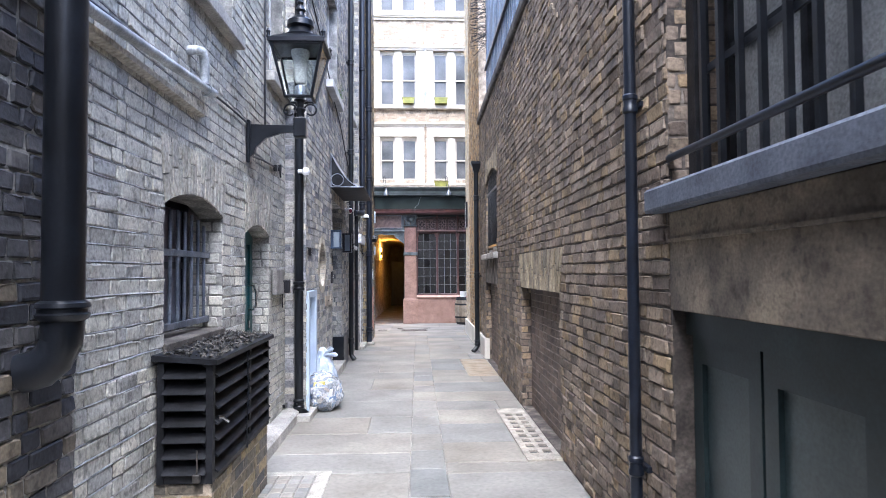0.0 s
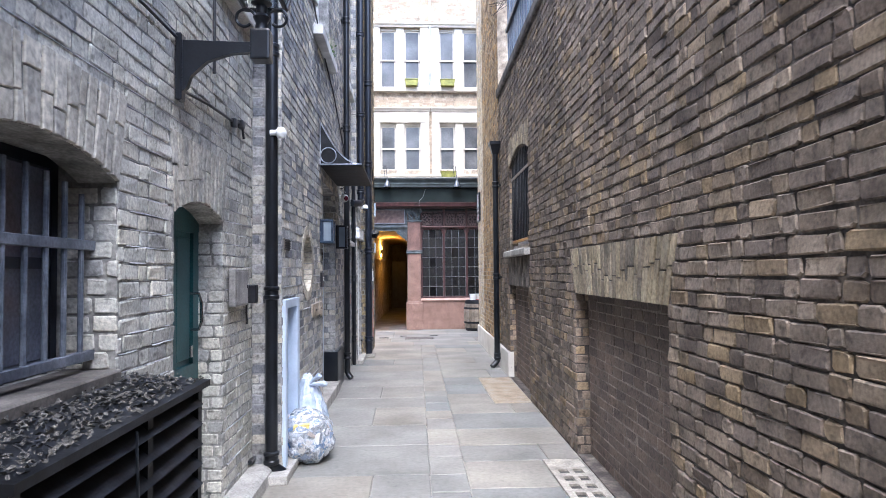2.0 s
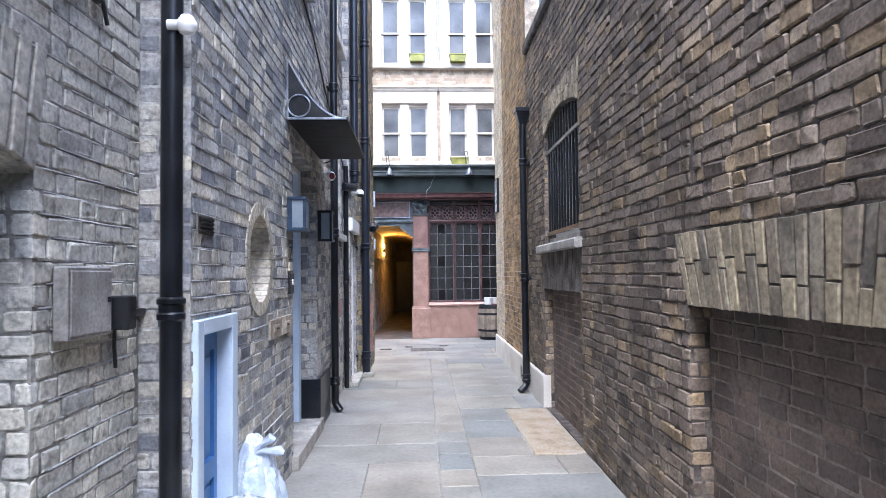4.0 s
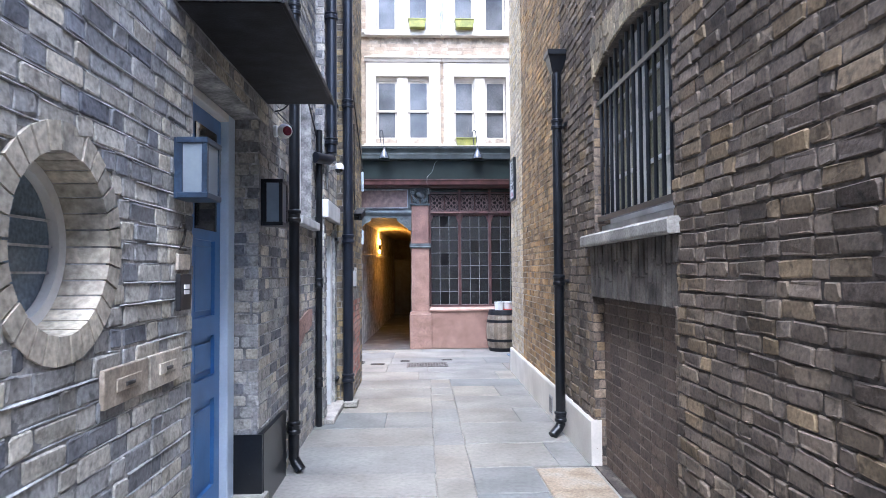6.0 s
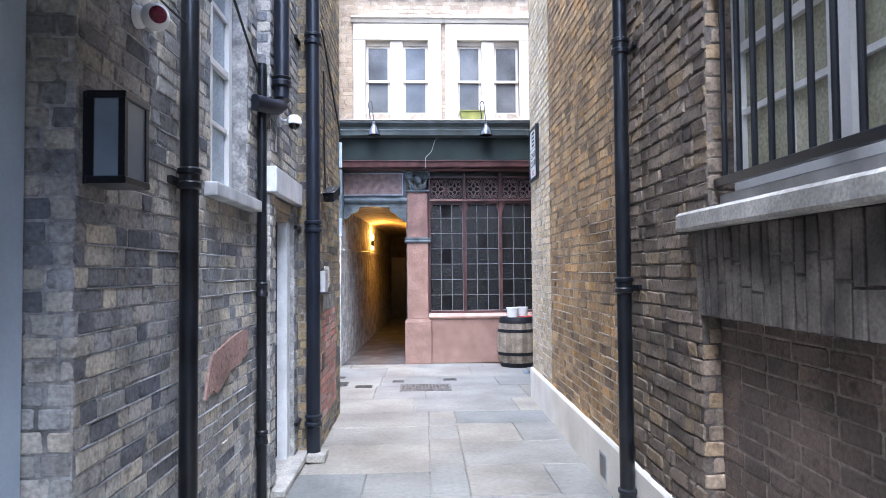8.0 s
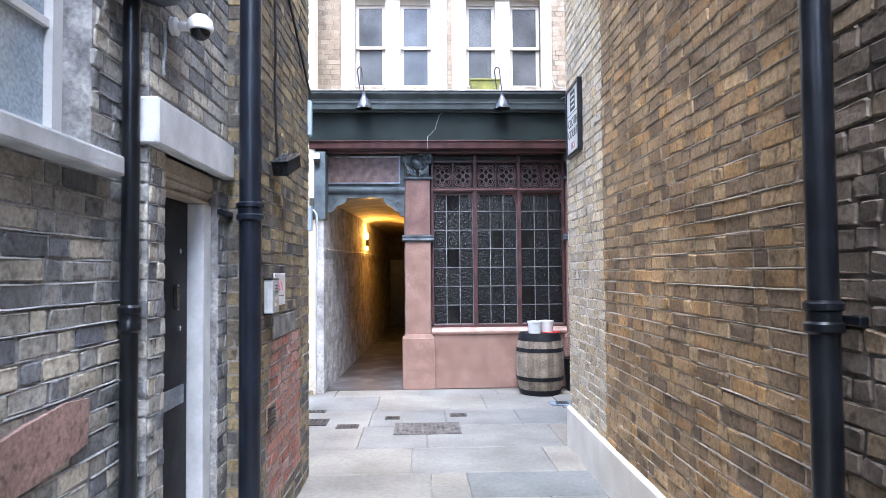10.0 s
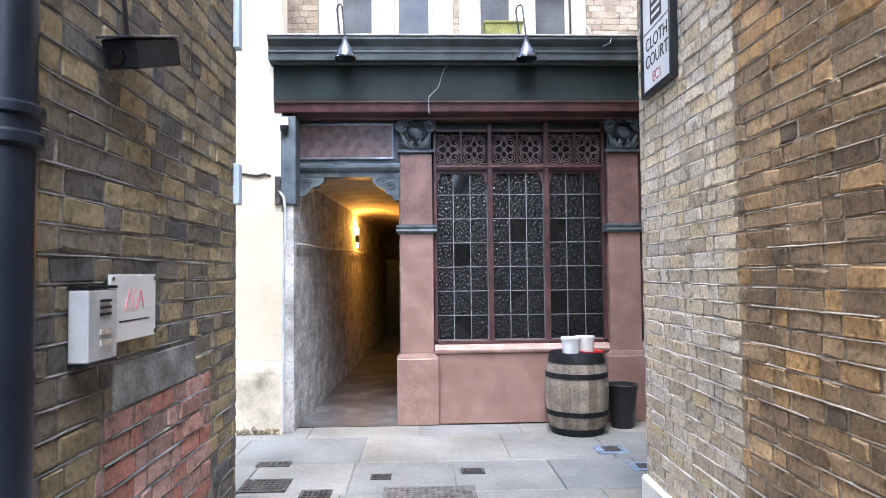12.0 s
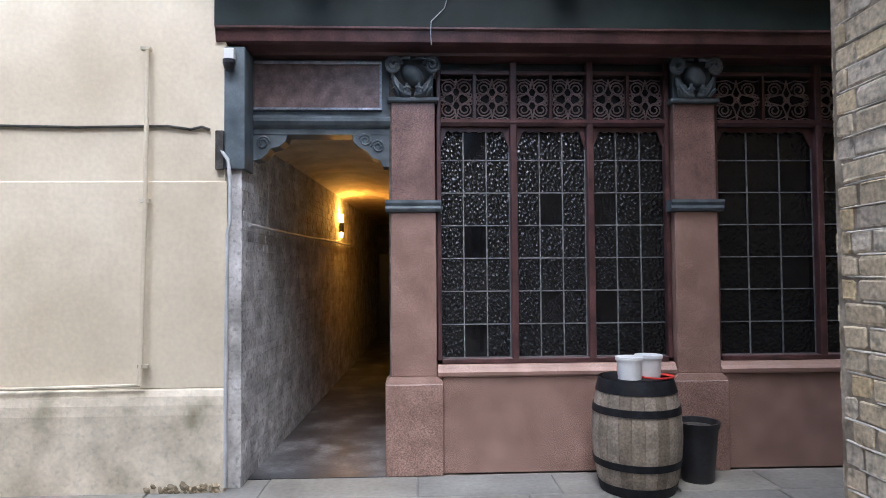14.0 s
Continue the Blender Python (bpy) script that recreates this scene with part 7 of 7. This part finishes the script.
# fence on the parapet
fc = thing("roof_fence", R.at(6, -0.12, 4.57), "blue corrugated metal screen on the parapet", "fence")
BLUE_SHEET = surface("blue_sheet", [(.12, .165, .235), (.19, .24, .32)], rough=.45, metal=.2, scale=3, stain=.3)
for k in range(33):
    s = 2.0 + k * 0.2
    bm = bmesh.new()
    prism(bm, Face(R.at(0, -0.12, 0), R.n, R.d), [(0.0, 4.565), (0.03, 4.565), (0.03, 6.9), (0.0, 6.9)], s, s + 0.1)
    prism(bm, Face(R.at(0, -0.12, 0), R.n, R.d), [(-0.03, 4.565), (-0.005, 4.565), (-0.005, 6.9), (-0.03, 6.9)], s + 0.1, s + 0.2)
    part("corrugated_strip", bm, BLUE_SHEET, fc)
part("middle_rail", boxed(R, 2.0, 8.6, -0.089, -0.05, 5.28, 5.33), BLACK_BLUE, fc)
sp = thing("spiked_collar", R.at(8.68, -0.12, 4.56), "bundle of grey anti-climb spikes at the fence end", "spikes")
part("post", tube(bmesh.new(), [R.at(8.68, -0.12, 4.56), R.at(8.68, -0.12, 6.9)], 0.025, 8), BLUE_SHEET, sp)
bm = bmesh.new()
rg = random.Random(12)
for k in range(130):
    a = rg.uniform(1.9, 5.6)
    c = R.at(8.68, -0.10, rg.uniform(5.75, 6.85))
    tube(bm, [c, c + Vector((0.30 * math.cos(a), 0.30 * math.sin(a), rg.uniform(-.18, .05)))], 0.005, 4)
part("spike_bundle", bm, LAMP_STEEL, sp)

# pavement light with glass lenses
holes = []
for i in range(2):
    for j in range(9):
        holes.append((1.05 + i * 0.115, 1.125 + i * 0.115, 2.16 + j * 0.175, 2.26 + j * 0.175))
pg = thing("pavement_light", (1.14, 2.95, 0), "worn concrete pavement light with two rows of square lenses", "pavement light")
part("slab", wall_mesh(FLAT, 0.995, 1.285, 1.97, 3.93, 0.004, 0.05, holes), surface("worn_concrete", [(.34, .31, .26), (.44, .40, .33)], scale=7, fine=60, stain=.3, bump=.5), pg)
for a, b, c, d in holes:
    part("lens", boxed(FLAT, a + 0.003, b - 0.003, -0.045, -0.012, c + 0.003, d - 0.003), RUST, pg)

# ---- ground fittings ----
def cover(x0, x1, y0, y1, nx, ny, label, name="drain_cover", group="drain covers", mat=None):
    c = thing(name, ((x0 + x1) / 2, (y0 + y1) / 2, 0), label, "drain cover", group)
    m = mat or RUST
    hl = []
    e = 0.02
    for i in range(nx):
        for j in range(ny):
            w, h = (x1 - x0 - 2 * e) / nx, (y1 - y0 - 2 * e) / ny
            hl.append((x0 + e + i * w + w * .18, x0 + e + (i + 1) * w - w * .18, y0 + e + j * h + h * .18, y0 + e + (j + 1) * h - h * .18))
    part("frame", wall_mesh(FLAT, x0, x1, y0, y1, 0.008, 0.012, hl), m, c)
    part("well", boxed(FLAT, x0 + 0.004, x1 - 0.004, -0.012, 0.0035, y0 + 0.004, y1 - 0.004), mat or PLASTIC_BLACK, c)
    return c


cover(-0.19, 0.49, 13.54, 14.02, 14, 9, "dusty ribbed iron inspection cover in the paving", mat=surface("dusty_iron", [(.13, .118, .105), (.19, .175, .158)], rough=.6, metal=.2, scale=12, stain=.4))
cover(-1.28, -0.92, 13.98, 14.28, 7, 5, "dark iron drain grating in the paving")
cover(-0.80, -0.57, 13.84, 14.00, 5, 4, "small iron gully cover in the paving")
cover(-0.31, -0.15, 14.22, 14.35, 4, 3, "small iron gully cover in the paving")
cover(0.41, 0.60, 14.31, 14.45, 5, 3, "small iron gully cover in the paving")
cover(-1.30, -1.02, 14.62, 14.75, 5, 3, "small iron gully cover in the paving")
for a, b, c, d in ((1.66, 1.93, 14.80, 15.05), (1.80, 2.05, 14.30, 14.52)):
    st = thing("stopcock_cover", ((a + b) / 2, (c + d) / 2, 0), "small grey cover with faded blue paint", "drain cover", "stopcock covers")
    part("lid", boxed(G, a, b, c, d, -0.01, 0.009, bevel=0.003), surface("faded_blue_mark", [(.16, .20, .25), (.26, .33, .42)], scale=9, stain=.3), st)
    part("inner_lid", boxed(G, a + 0.06, b - 0.06, c + 0.05, d - 0.05, 0.009, 0.013), RUST, st)
sq = thing("sett_panel", (-0.83, 1.35, 0), "square panel of small dark setts in a pale stone border", "paving")
bm = bmesh.new()
for u in ((-1.12, -0.56, 1.68, 1.78), (-0.66, -0.56, 0.9, 1.679)):
    box(bm, G, u[0], u[1], u[2], u[3], -0.01, 0.010, bevel=0.004)
part("border", bm, surface("gritty_concrete", [(.36, .34, .29), (.44, .42, .36)], scale=9, fine=90, stain=.25, bump=.5), sq)
part("bed", boxed(G, -1.12, -0.661, 0.9, 1.679, -0.01, 0.005), EARTH, sq)
for i in range(5):
    for j in range(8):
        x, y = -1.115 + i * 0.091, 0.905 + j * 0.097
        part("sett", boxed(G, x, x + 0.083, y, y + 0.089, 0.0, 0.012 + 0.003 * rg.random(), bevel=0.006), SLAB, sq)

# ---- rubbish bags ----
BAG = surface("clear_recycling_bag", [(.12, .18, .27), (.46, .49, .52), (.25, .27, .29), (.58, .59, .59), (.16, .23, .33), (.40, .38, .35)], rough=.16, scale=13, fine=40, stain=.25, vary=.2, bump=.9, dist=.02, coat=.6)
BAG_PALE = surface("pale_blue_bag", [(.36, .43, .54), (.46, .53, .62), (.56, .61, .67)], rough=.2, scale=7, fine=30, stain=.12, vary=.08, bump=.7, dist=.02, coat=.5)


def bag(c, r, h, seed, material, label, tall=False):
    bm = bmesh.new()
    bmesh.ops.create_icosphere(bm, subdivisions=5, radius=1.0)
    for v in bm.verts:
        p = v.co.copy()
        k = noise.noise(p * 2.2 + Vector((seed, 0, 0))) * 0.16 + noise.noise(p * 6 + Vector((0, seed, 0))) * 0.06 + abs(noise.noise(p * 11)) * 0.05
        q = p * (1 + k)
        if tall:
            q.x *= 1 - 0.45 * max(0, p.z)
            q.y *= 1 - 0.45 * max(0, p.z)
        z = max(q.z, -0.72)
        if z == -0.72:
            z += 0.02 * noise.noise(p * 9)
        v.co = Vector((q.x * r[0], q.y * r[1], (z + 0.74) / 1.74 * h))
    bmesh.ops.translate(bm, verts=bm.verts, vec=Vector(c))
    t = thing("rubbish_bag", c, label, "rubbish bag", "rubbish bags")
    b = part("sack", bm, material, t, smooth=True)
    return t


YELLOW_CARD = surface("yellow_card", [(.62, .50, .14), (.68, .57, .20)], rough=.5, scale=8, stain=.1, bump=.1)
b1 = bag((-0.96, 4.12, 0.0), (0.235, 0.25), 0.40, 1.7, BAG, "clear plastic sack stuffed with paper and cans")
for dx, dy, z, w, col in ((0.0, -0.222, 0.27, 0.07, YELLOW_CARD), (0.10, -0.225, 0.2, 0.05, WHITE), (-0.09, -0.235, 0.16, 0.05, BLUE)):
    bm = bmesh.new()
    vs = [bm.verts.new(Vector((-0.96 + dx + u * w, 4.12 + dy + 0.012 * abs(u), z + v * w * .8 + 0.01 * u))) for u, v in ((-1, -.8), (.9, -1), (1, .9), (-.8, 1))]
    vb2 = [bm.verts.new(q.co + Vector((0, 0.02, 0.01))) for q in vs]
    bm.faces.new(vs)
    bm.faces.new(vb2[::-1])
    for k in range(4):
        bm.faces.new((vs[k], vs[(k + 1) % 4], vb2[(k + 1) % 4], vb2[k]))
    part("crumpled_paper", bm, col, b1)
bm = bmesh.new()
rg = random.Random(3)
for k in range(60):
    a, e = rg.uniform(math.pi, 2 * math.pi), rg.uniform(-0.4, 1.2)
    d = Vector((math.cos(a) * math.cos(e), math.sin(a) * math.cos(e), math.sin(e)))
    c = Vector((-0.96, 4.12, 0.17)) + Vector((d.x * 0.245, d.y * 0.262, d.z * 0.235))
    t = d.orthogonal().normalized()
    u = d.cross(t)
    t, u = t * math.cos(k) + u * math.sin(k), u * math.cos(k) - t * math.sin(k)
    w, h = rg.uniform(.015, .045), rg.uniform(.01, .03)
    bm.faces.new([bm.verts.new(c + t * w + u * h), bm.verts.new(c - t * w + u * h * .7), bm.verts.new(c - t * w * .8 - u * h), bm.verts.new(c + t * w * .9 - u * h)])
tagged(part("paper_stuffing", bm, surface("mixed_scraps", [(.7, .7, .68), (.15, .22, .35), (.6, .6, .6), (.35, .3, .25), (.75, .74, .70), (.2, .28, .4)], rnd="island", rough=.4, bump=0), b1), kind="stuff")
b2 = bag((-0.99, 4.47, 0.0), (0.17, 0.17), 0.64, 4.1, BAG_PALE, "tall pale blue plastic sack leaning on the wall", tall=True)
bm = bmesh.new()
for dx, dz in ((0.07, 0.06), (0.10, -0.01)):
    tube(bm, [(-0.97, 4.43, 0.56), (-0.97 + dx * .6, 4.41, 0.575 + dz * .5), (-0.97 + dx * 1.3, 4.40, 0.58 + dz), (-0.97 + dx * 1.6, 4.40, 0.57 + dz)], 0.02, 8, radii=[0.022, 0.016, 0.03, 0.012])
part("knotted_ears", bm, BAG_PALE, b2, "knotted ends of the sack", smooth=True)

# ---- the court ----
bc = Vector((1.665, 15.64, 0))
br = thing("oak_barrel", bc, "weathered oak barrel with dark iron hoops", "barrel")
H = 0.80


def girth(z):
    return 0.255 + 0.062 * (1 - ((z - H / 2) / (H / 2)) ** 2)


for k in range(22):
    a0, a1 = 2 * math.pi * (k + 0.012) / 22, 2 * math.pi * (k + 0.988) / 22
    bm = bmesh.new()
    rows = 10
    o = [[bm.verts.new(bc + Vector((math.cos(a) * (girth(H * j / rows) - t), math.sin(a) * (girth(H * j / rows) - t), H * j / rows))) for a, t in ((a0, 0.0), ((a0 + a1) / 2, -0.002), (a1, 0.0), (a1, 0.025), (a0, 0.025))] for j in range(rows + 1)]
    for p, q in zip(o, o[1:]):
        for i in range(5):
            bm.faces.new((p[i], p[(i + 1) % 5], q[(i + 1) % 5], q[i]))
    bm.faces.new(o[0])
    bm.faces.new(o[-1])
    part("stave", bm, OAK, br)
for z, h in ((0.0, 0.07), (0.19, 0.05), (0.56, 0.05), (0.705, 0.095)):
    bm = bmesh.new()
    lathe(bm, bc, [(girth(z) + 0.001, z), (girth(z) + 0.007, z), (girth(z + h) + 0.007, z + h), (girth(z + h) + 0.001, z + h)], 44)
    part("hoop", bm, BLACK_MATT, br, "dark iron hoop", smooth=True)
part("head", lathe(bmesh.new(), bc, [(0.0, H - 0.03), (0.235, H - 0.03), (0.235, H - 0.012), (0.0, H - 0.012)], 40), BLACK_MATT, br)
for x, y, r, h in ((1.585, 15.53, 0.092, 0.165), (1.755, 15.62, 0.095, 0.165)):
    tb = thing("white_tub", (x, y, H - 0.012), "white plastic catering tub on the barrel", "tub", "white tubs")
    part("body", lathe(bmesh.new(), (x, y, H - 0.012), [(0.0, 0), (r * .86, 0), (r * .98, h), (r * .93, h), (r * .82, 0.01), (0, 0.01)], 28), PLASTIC_WHITE, tb, smooth=True)
    part("rim", lathe(bmesh.new(), (x, y, H - 0.012), [(r * .97, h - 0.018), (r * 1.05, h - 0.018), (r * 1.05, h + 0.004), (r * .95, h + 0.004)], 28), PLASTIC_WHITE, tb, smooth=True)
    part("contents", lathe(bmesh.new(), (x, y, H - 0.012), [(0.0, h - 0.02), (r * .9, h - 0.025)], 20), BLACK_MATT if x < 1.6 else WHITE_DIRTY, tb)
single("red_lid", lathe(bmesh.new(), (1.80, 15.60, H - 0.012), [(0.10, 0.0), (0.125, 0.0), (0.13, 0.02), (0.12, 0.025), (0.105, 0.012)], 30), PLASTIC_RED, (1.8, 15.6, H - 0.012), "red plastic lid lying on the barrel", "lid", smooth=True)
pb = thing("black_pot", (2.17, 15.78, 0), "black plastic pot of cigarette ends", "pot")
part("body", lathe(bmesh.new(), (2.17, 15.78, 0), [(0.0, 0), (0.115, 0), (0.155, 0.40), (0.165, 0.40), (0.168, 0.44), (0.15, 0.44), (0.14, 0.40), (0.10, 0.06), (0, 0.05)], 28), PLASTIC_BLACK, pb, smooth=True)
part("litter", lathe(bmesh.new(), (2.17, 15.78, 0), [(0.0, 0.42), (0.06, 0.415), (0.145, 0.395)], 18), DEBRIS, pb)

# lamps over the fascia
for x in (-0.70, 1.13):
    fl = thing("fascia_lamp", F.at(x, 0.40, 4.04), "small steel bell lamp on a swan neck", "lamp", "fascia lamps")
    pts = [F.at(x, 0.41, 4.04)] + [F.at(x - 0.03 + 0.03 * math.cos(math.pi - a) + 0.03, 0.41 + 0.03 - 0.03 * math.cos(a), 4.29 + 0.05 * math.sin(a)) for a in (math.pi * k / 8 for k in range(9))] + [F.at(x + 0.06, 0.47, 4.0)]
    part("neck", tube(bmesh.new(), pts, 0.009, 8), LAMP_STEEL, fl, smooth=True)
    part("shade", lathe(bmesh.new(), F.at(x + 0.06, 0.47, 3.775), [(0.105, 0.0), (0.107, 0.006), (0.103, 0.018), (0.088, 0.065), (0.062, 0.115), (0.04, 0.15), (0.031, 0.165), (0.031, 0.21), (0.014, 0.225), (0.02, 0.16), (0.055, 0.11), (0.082, 0.06), (0.098, 0.015)], 28), LAMP_STEEL, fl, smooth=True)
    part("rim", lathe(bmesh.new(), F.at(x + 0.06, 0.47, 3.772), [(0.101, 0.0), (0.109, 0.0), (0.109, 0.006), (0.101, 0.006)], 28), CHROME, fl, "bright worn rim", smooth=True)
    part("bulb", lathe(bmesh.new(), F.at(x + 0.06, 0.47, 3.80), [(0.0, 0.01), (0.025, 0.02), (0.03, 0.05), (0.0, 0.08)], 12), LAMP_WHITE, fl, smooth=True)


def planter(f, s, n, z, w, label):
    p = thing("window_planter", f.at(s, n, z), label, "planter", "window planters")
    bm = bmesh.new()
    prism(bm, f, [(s - w / 2 + .02, z), (s + w / 2 - .02, z), (s + w / 2, z + .16), (s - w / 2, z + .16)], n - 0.09, n + 0.09)
    part("trough", bm, YELLOW, p)
    part("rim", boxed(f, s - w / 2 - .012, s + w / 2 + .012, n - 0.1, n + 0.1, z + .16, z + .185, bevel=0.004), YELLOW, p)
    bm = bmesh.new()
    r = random.Random(int(s * 100))
    for k in range(3):
        x0 = s + r.uniform(-w * .3, w * .3)
        tube(bm, [f.at(x0, n, z + .18), f.at(x0 + r.uniform(-.03, .03), n, z + .30), f.at(x0 + r.uniform(-.08, .08), n, z + r.uniform(.36, .5))], 0.003, 4)
    part("dry_stem", bm, DEBRIS, p)
    return p


planter(F, 0.99, 0.22, 4.044, 0.40, "yellow-green window planter with dry stems on the cornice")
planter(FU, 0.02, 0.16, 6.745, 0.36, "yellow-green planter on an upper sill")
planter(FU, 1.03, 0.16, 6.745, 0.40, "yellow-green planter on an upper sill")
single("hanging_cable", tube(bmesh.new(), [F.at(x, n, z) for x, n, z in ((0.20, 0.275, 3.26), (0.195, 0.28, 3.36), (0.20, 0.275, 3.44), (0.30, 0.275, 3.54), (0.335, 0.275, 3.66), (0.36, 0.275, 3.73), (0.42, 0.285, 3.78))], 0.004, 6), PIPE_GREY, F.at(0.3, 0.28, 3.3), "thin pale cable dangling over the fascia", "cable", smooth=True)
single("hanging_cable", tube(bmesh.new(), [F.at(x, n, z) for x, n, z in ((2.06, -0.6, 4.6), (2.08, -0.3, 4.3), (2.10, 0.42, 4.05), (2.06, 0.44, 3.95), (1.98, 0.36, 3.93))], 0.006, 6), PIPE_GREY, F.at(2.05, 0.3, 3.9), "thin pale cable over the cornice", "cable", smooth=True)
single("rain_pipe_upper", tube(bmesh.new(), [FU.at(0.545, 0.05, 6.75), FU.at(0.545, 0.05, 9.3)], 0.03, 10), PIPE_GREY, FU.at(0.545, 0, 6.75), "grey rain pipe between the upper windows", "downpipe", smooth=True)
# cream wall fittings
wp = thing("wall_conduit", FW.at(-1.9, 0.04, 0.75), "cream painted conduit on the rendered wall", "conduit")
part("upright", tube(bmesh.new(), [FW.at(-1.885, 0.045, 3.23), FW.at(-1.89, 0.05, 2.0), FW.at(-1.915, 0.05, 0.765)], 0.016, 10), CREAM, wp, smooth=True)
part("foot_run", tube(bmesh.new(), [FW.at(-1.915, 0.05, 0.765), FW.at(-2.8, 0.055, 0.75), FW.at(-6.8, 0.055, 0.75)], 0.013, 8), CREAM_WORN, wp, smooth=True)
for z in (3.22, 2.10, 0.9):
    part("clip", boxed(FW, -1.93, -1.86, 0.02, 0.062, z - 0.012, z + 0.012), CREAM_WORN, wp)
single("wall_cable", tube(bmesh.new(), [FW.at(x, 0.012, z) for x, z in ((-6.8, 2.63), (-3.2, 2.66), (-2.4, 2.645), (-1.75, 2.655), (-1.58, 2.63), (-1.50, 2.65), (-1.44, 2.63))], 0.010, 6), DEBRIS, FW.at(-2, 0, 2.6), "grey cable across the cream render", "cable", "wall cables", smooth=True)
single("passage_conduit", tube(bmesh.new(), [FW.at(-1.36, 0.02, 2.48), FW.at(-1.30, 0.035, 2.40), FW.at(-1.285, 0.035, 2.25), FW.at(-1.285, 0.035, 1.95), FW.at(-1.30, 0.045, 1.85), FW.at(-1.305, 0.065, 0.03)], 0.014, 8), WHITE_DIRTY, FW.at(-1.29, 0.03, 0), "white painted pipe at the passage corner", "pipe", smooth=True)
single("passage_pipe", tube(bmesh.new(), [PL.at(s, 0.03, z) for s, z in ((0.1, 1.93), (2.0, 1.95), (4.0, 1.99), (8.0, 2.03))], 0.014, 8), WHITE_DIRTY, PL.at(3, 0, 1.9), "painted pipe along the passage wall", "pipe", smooth=True)

# ---- brickwork, laid last ----
lay()
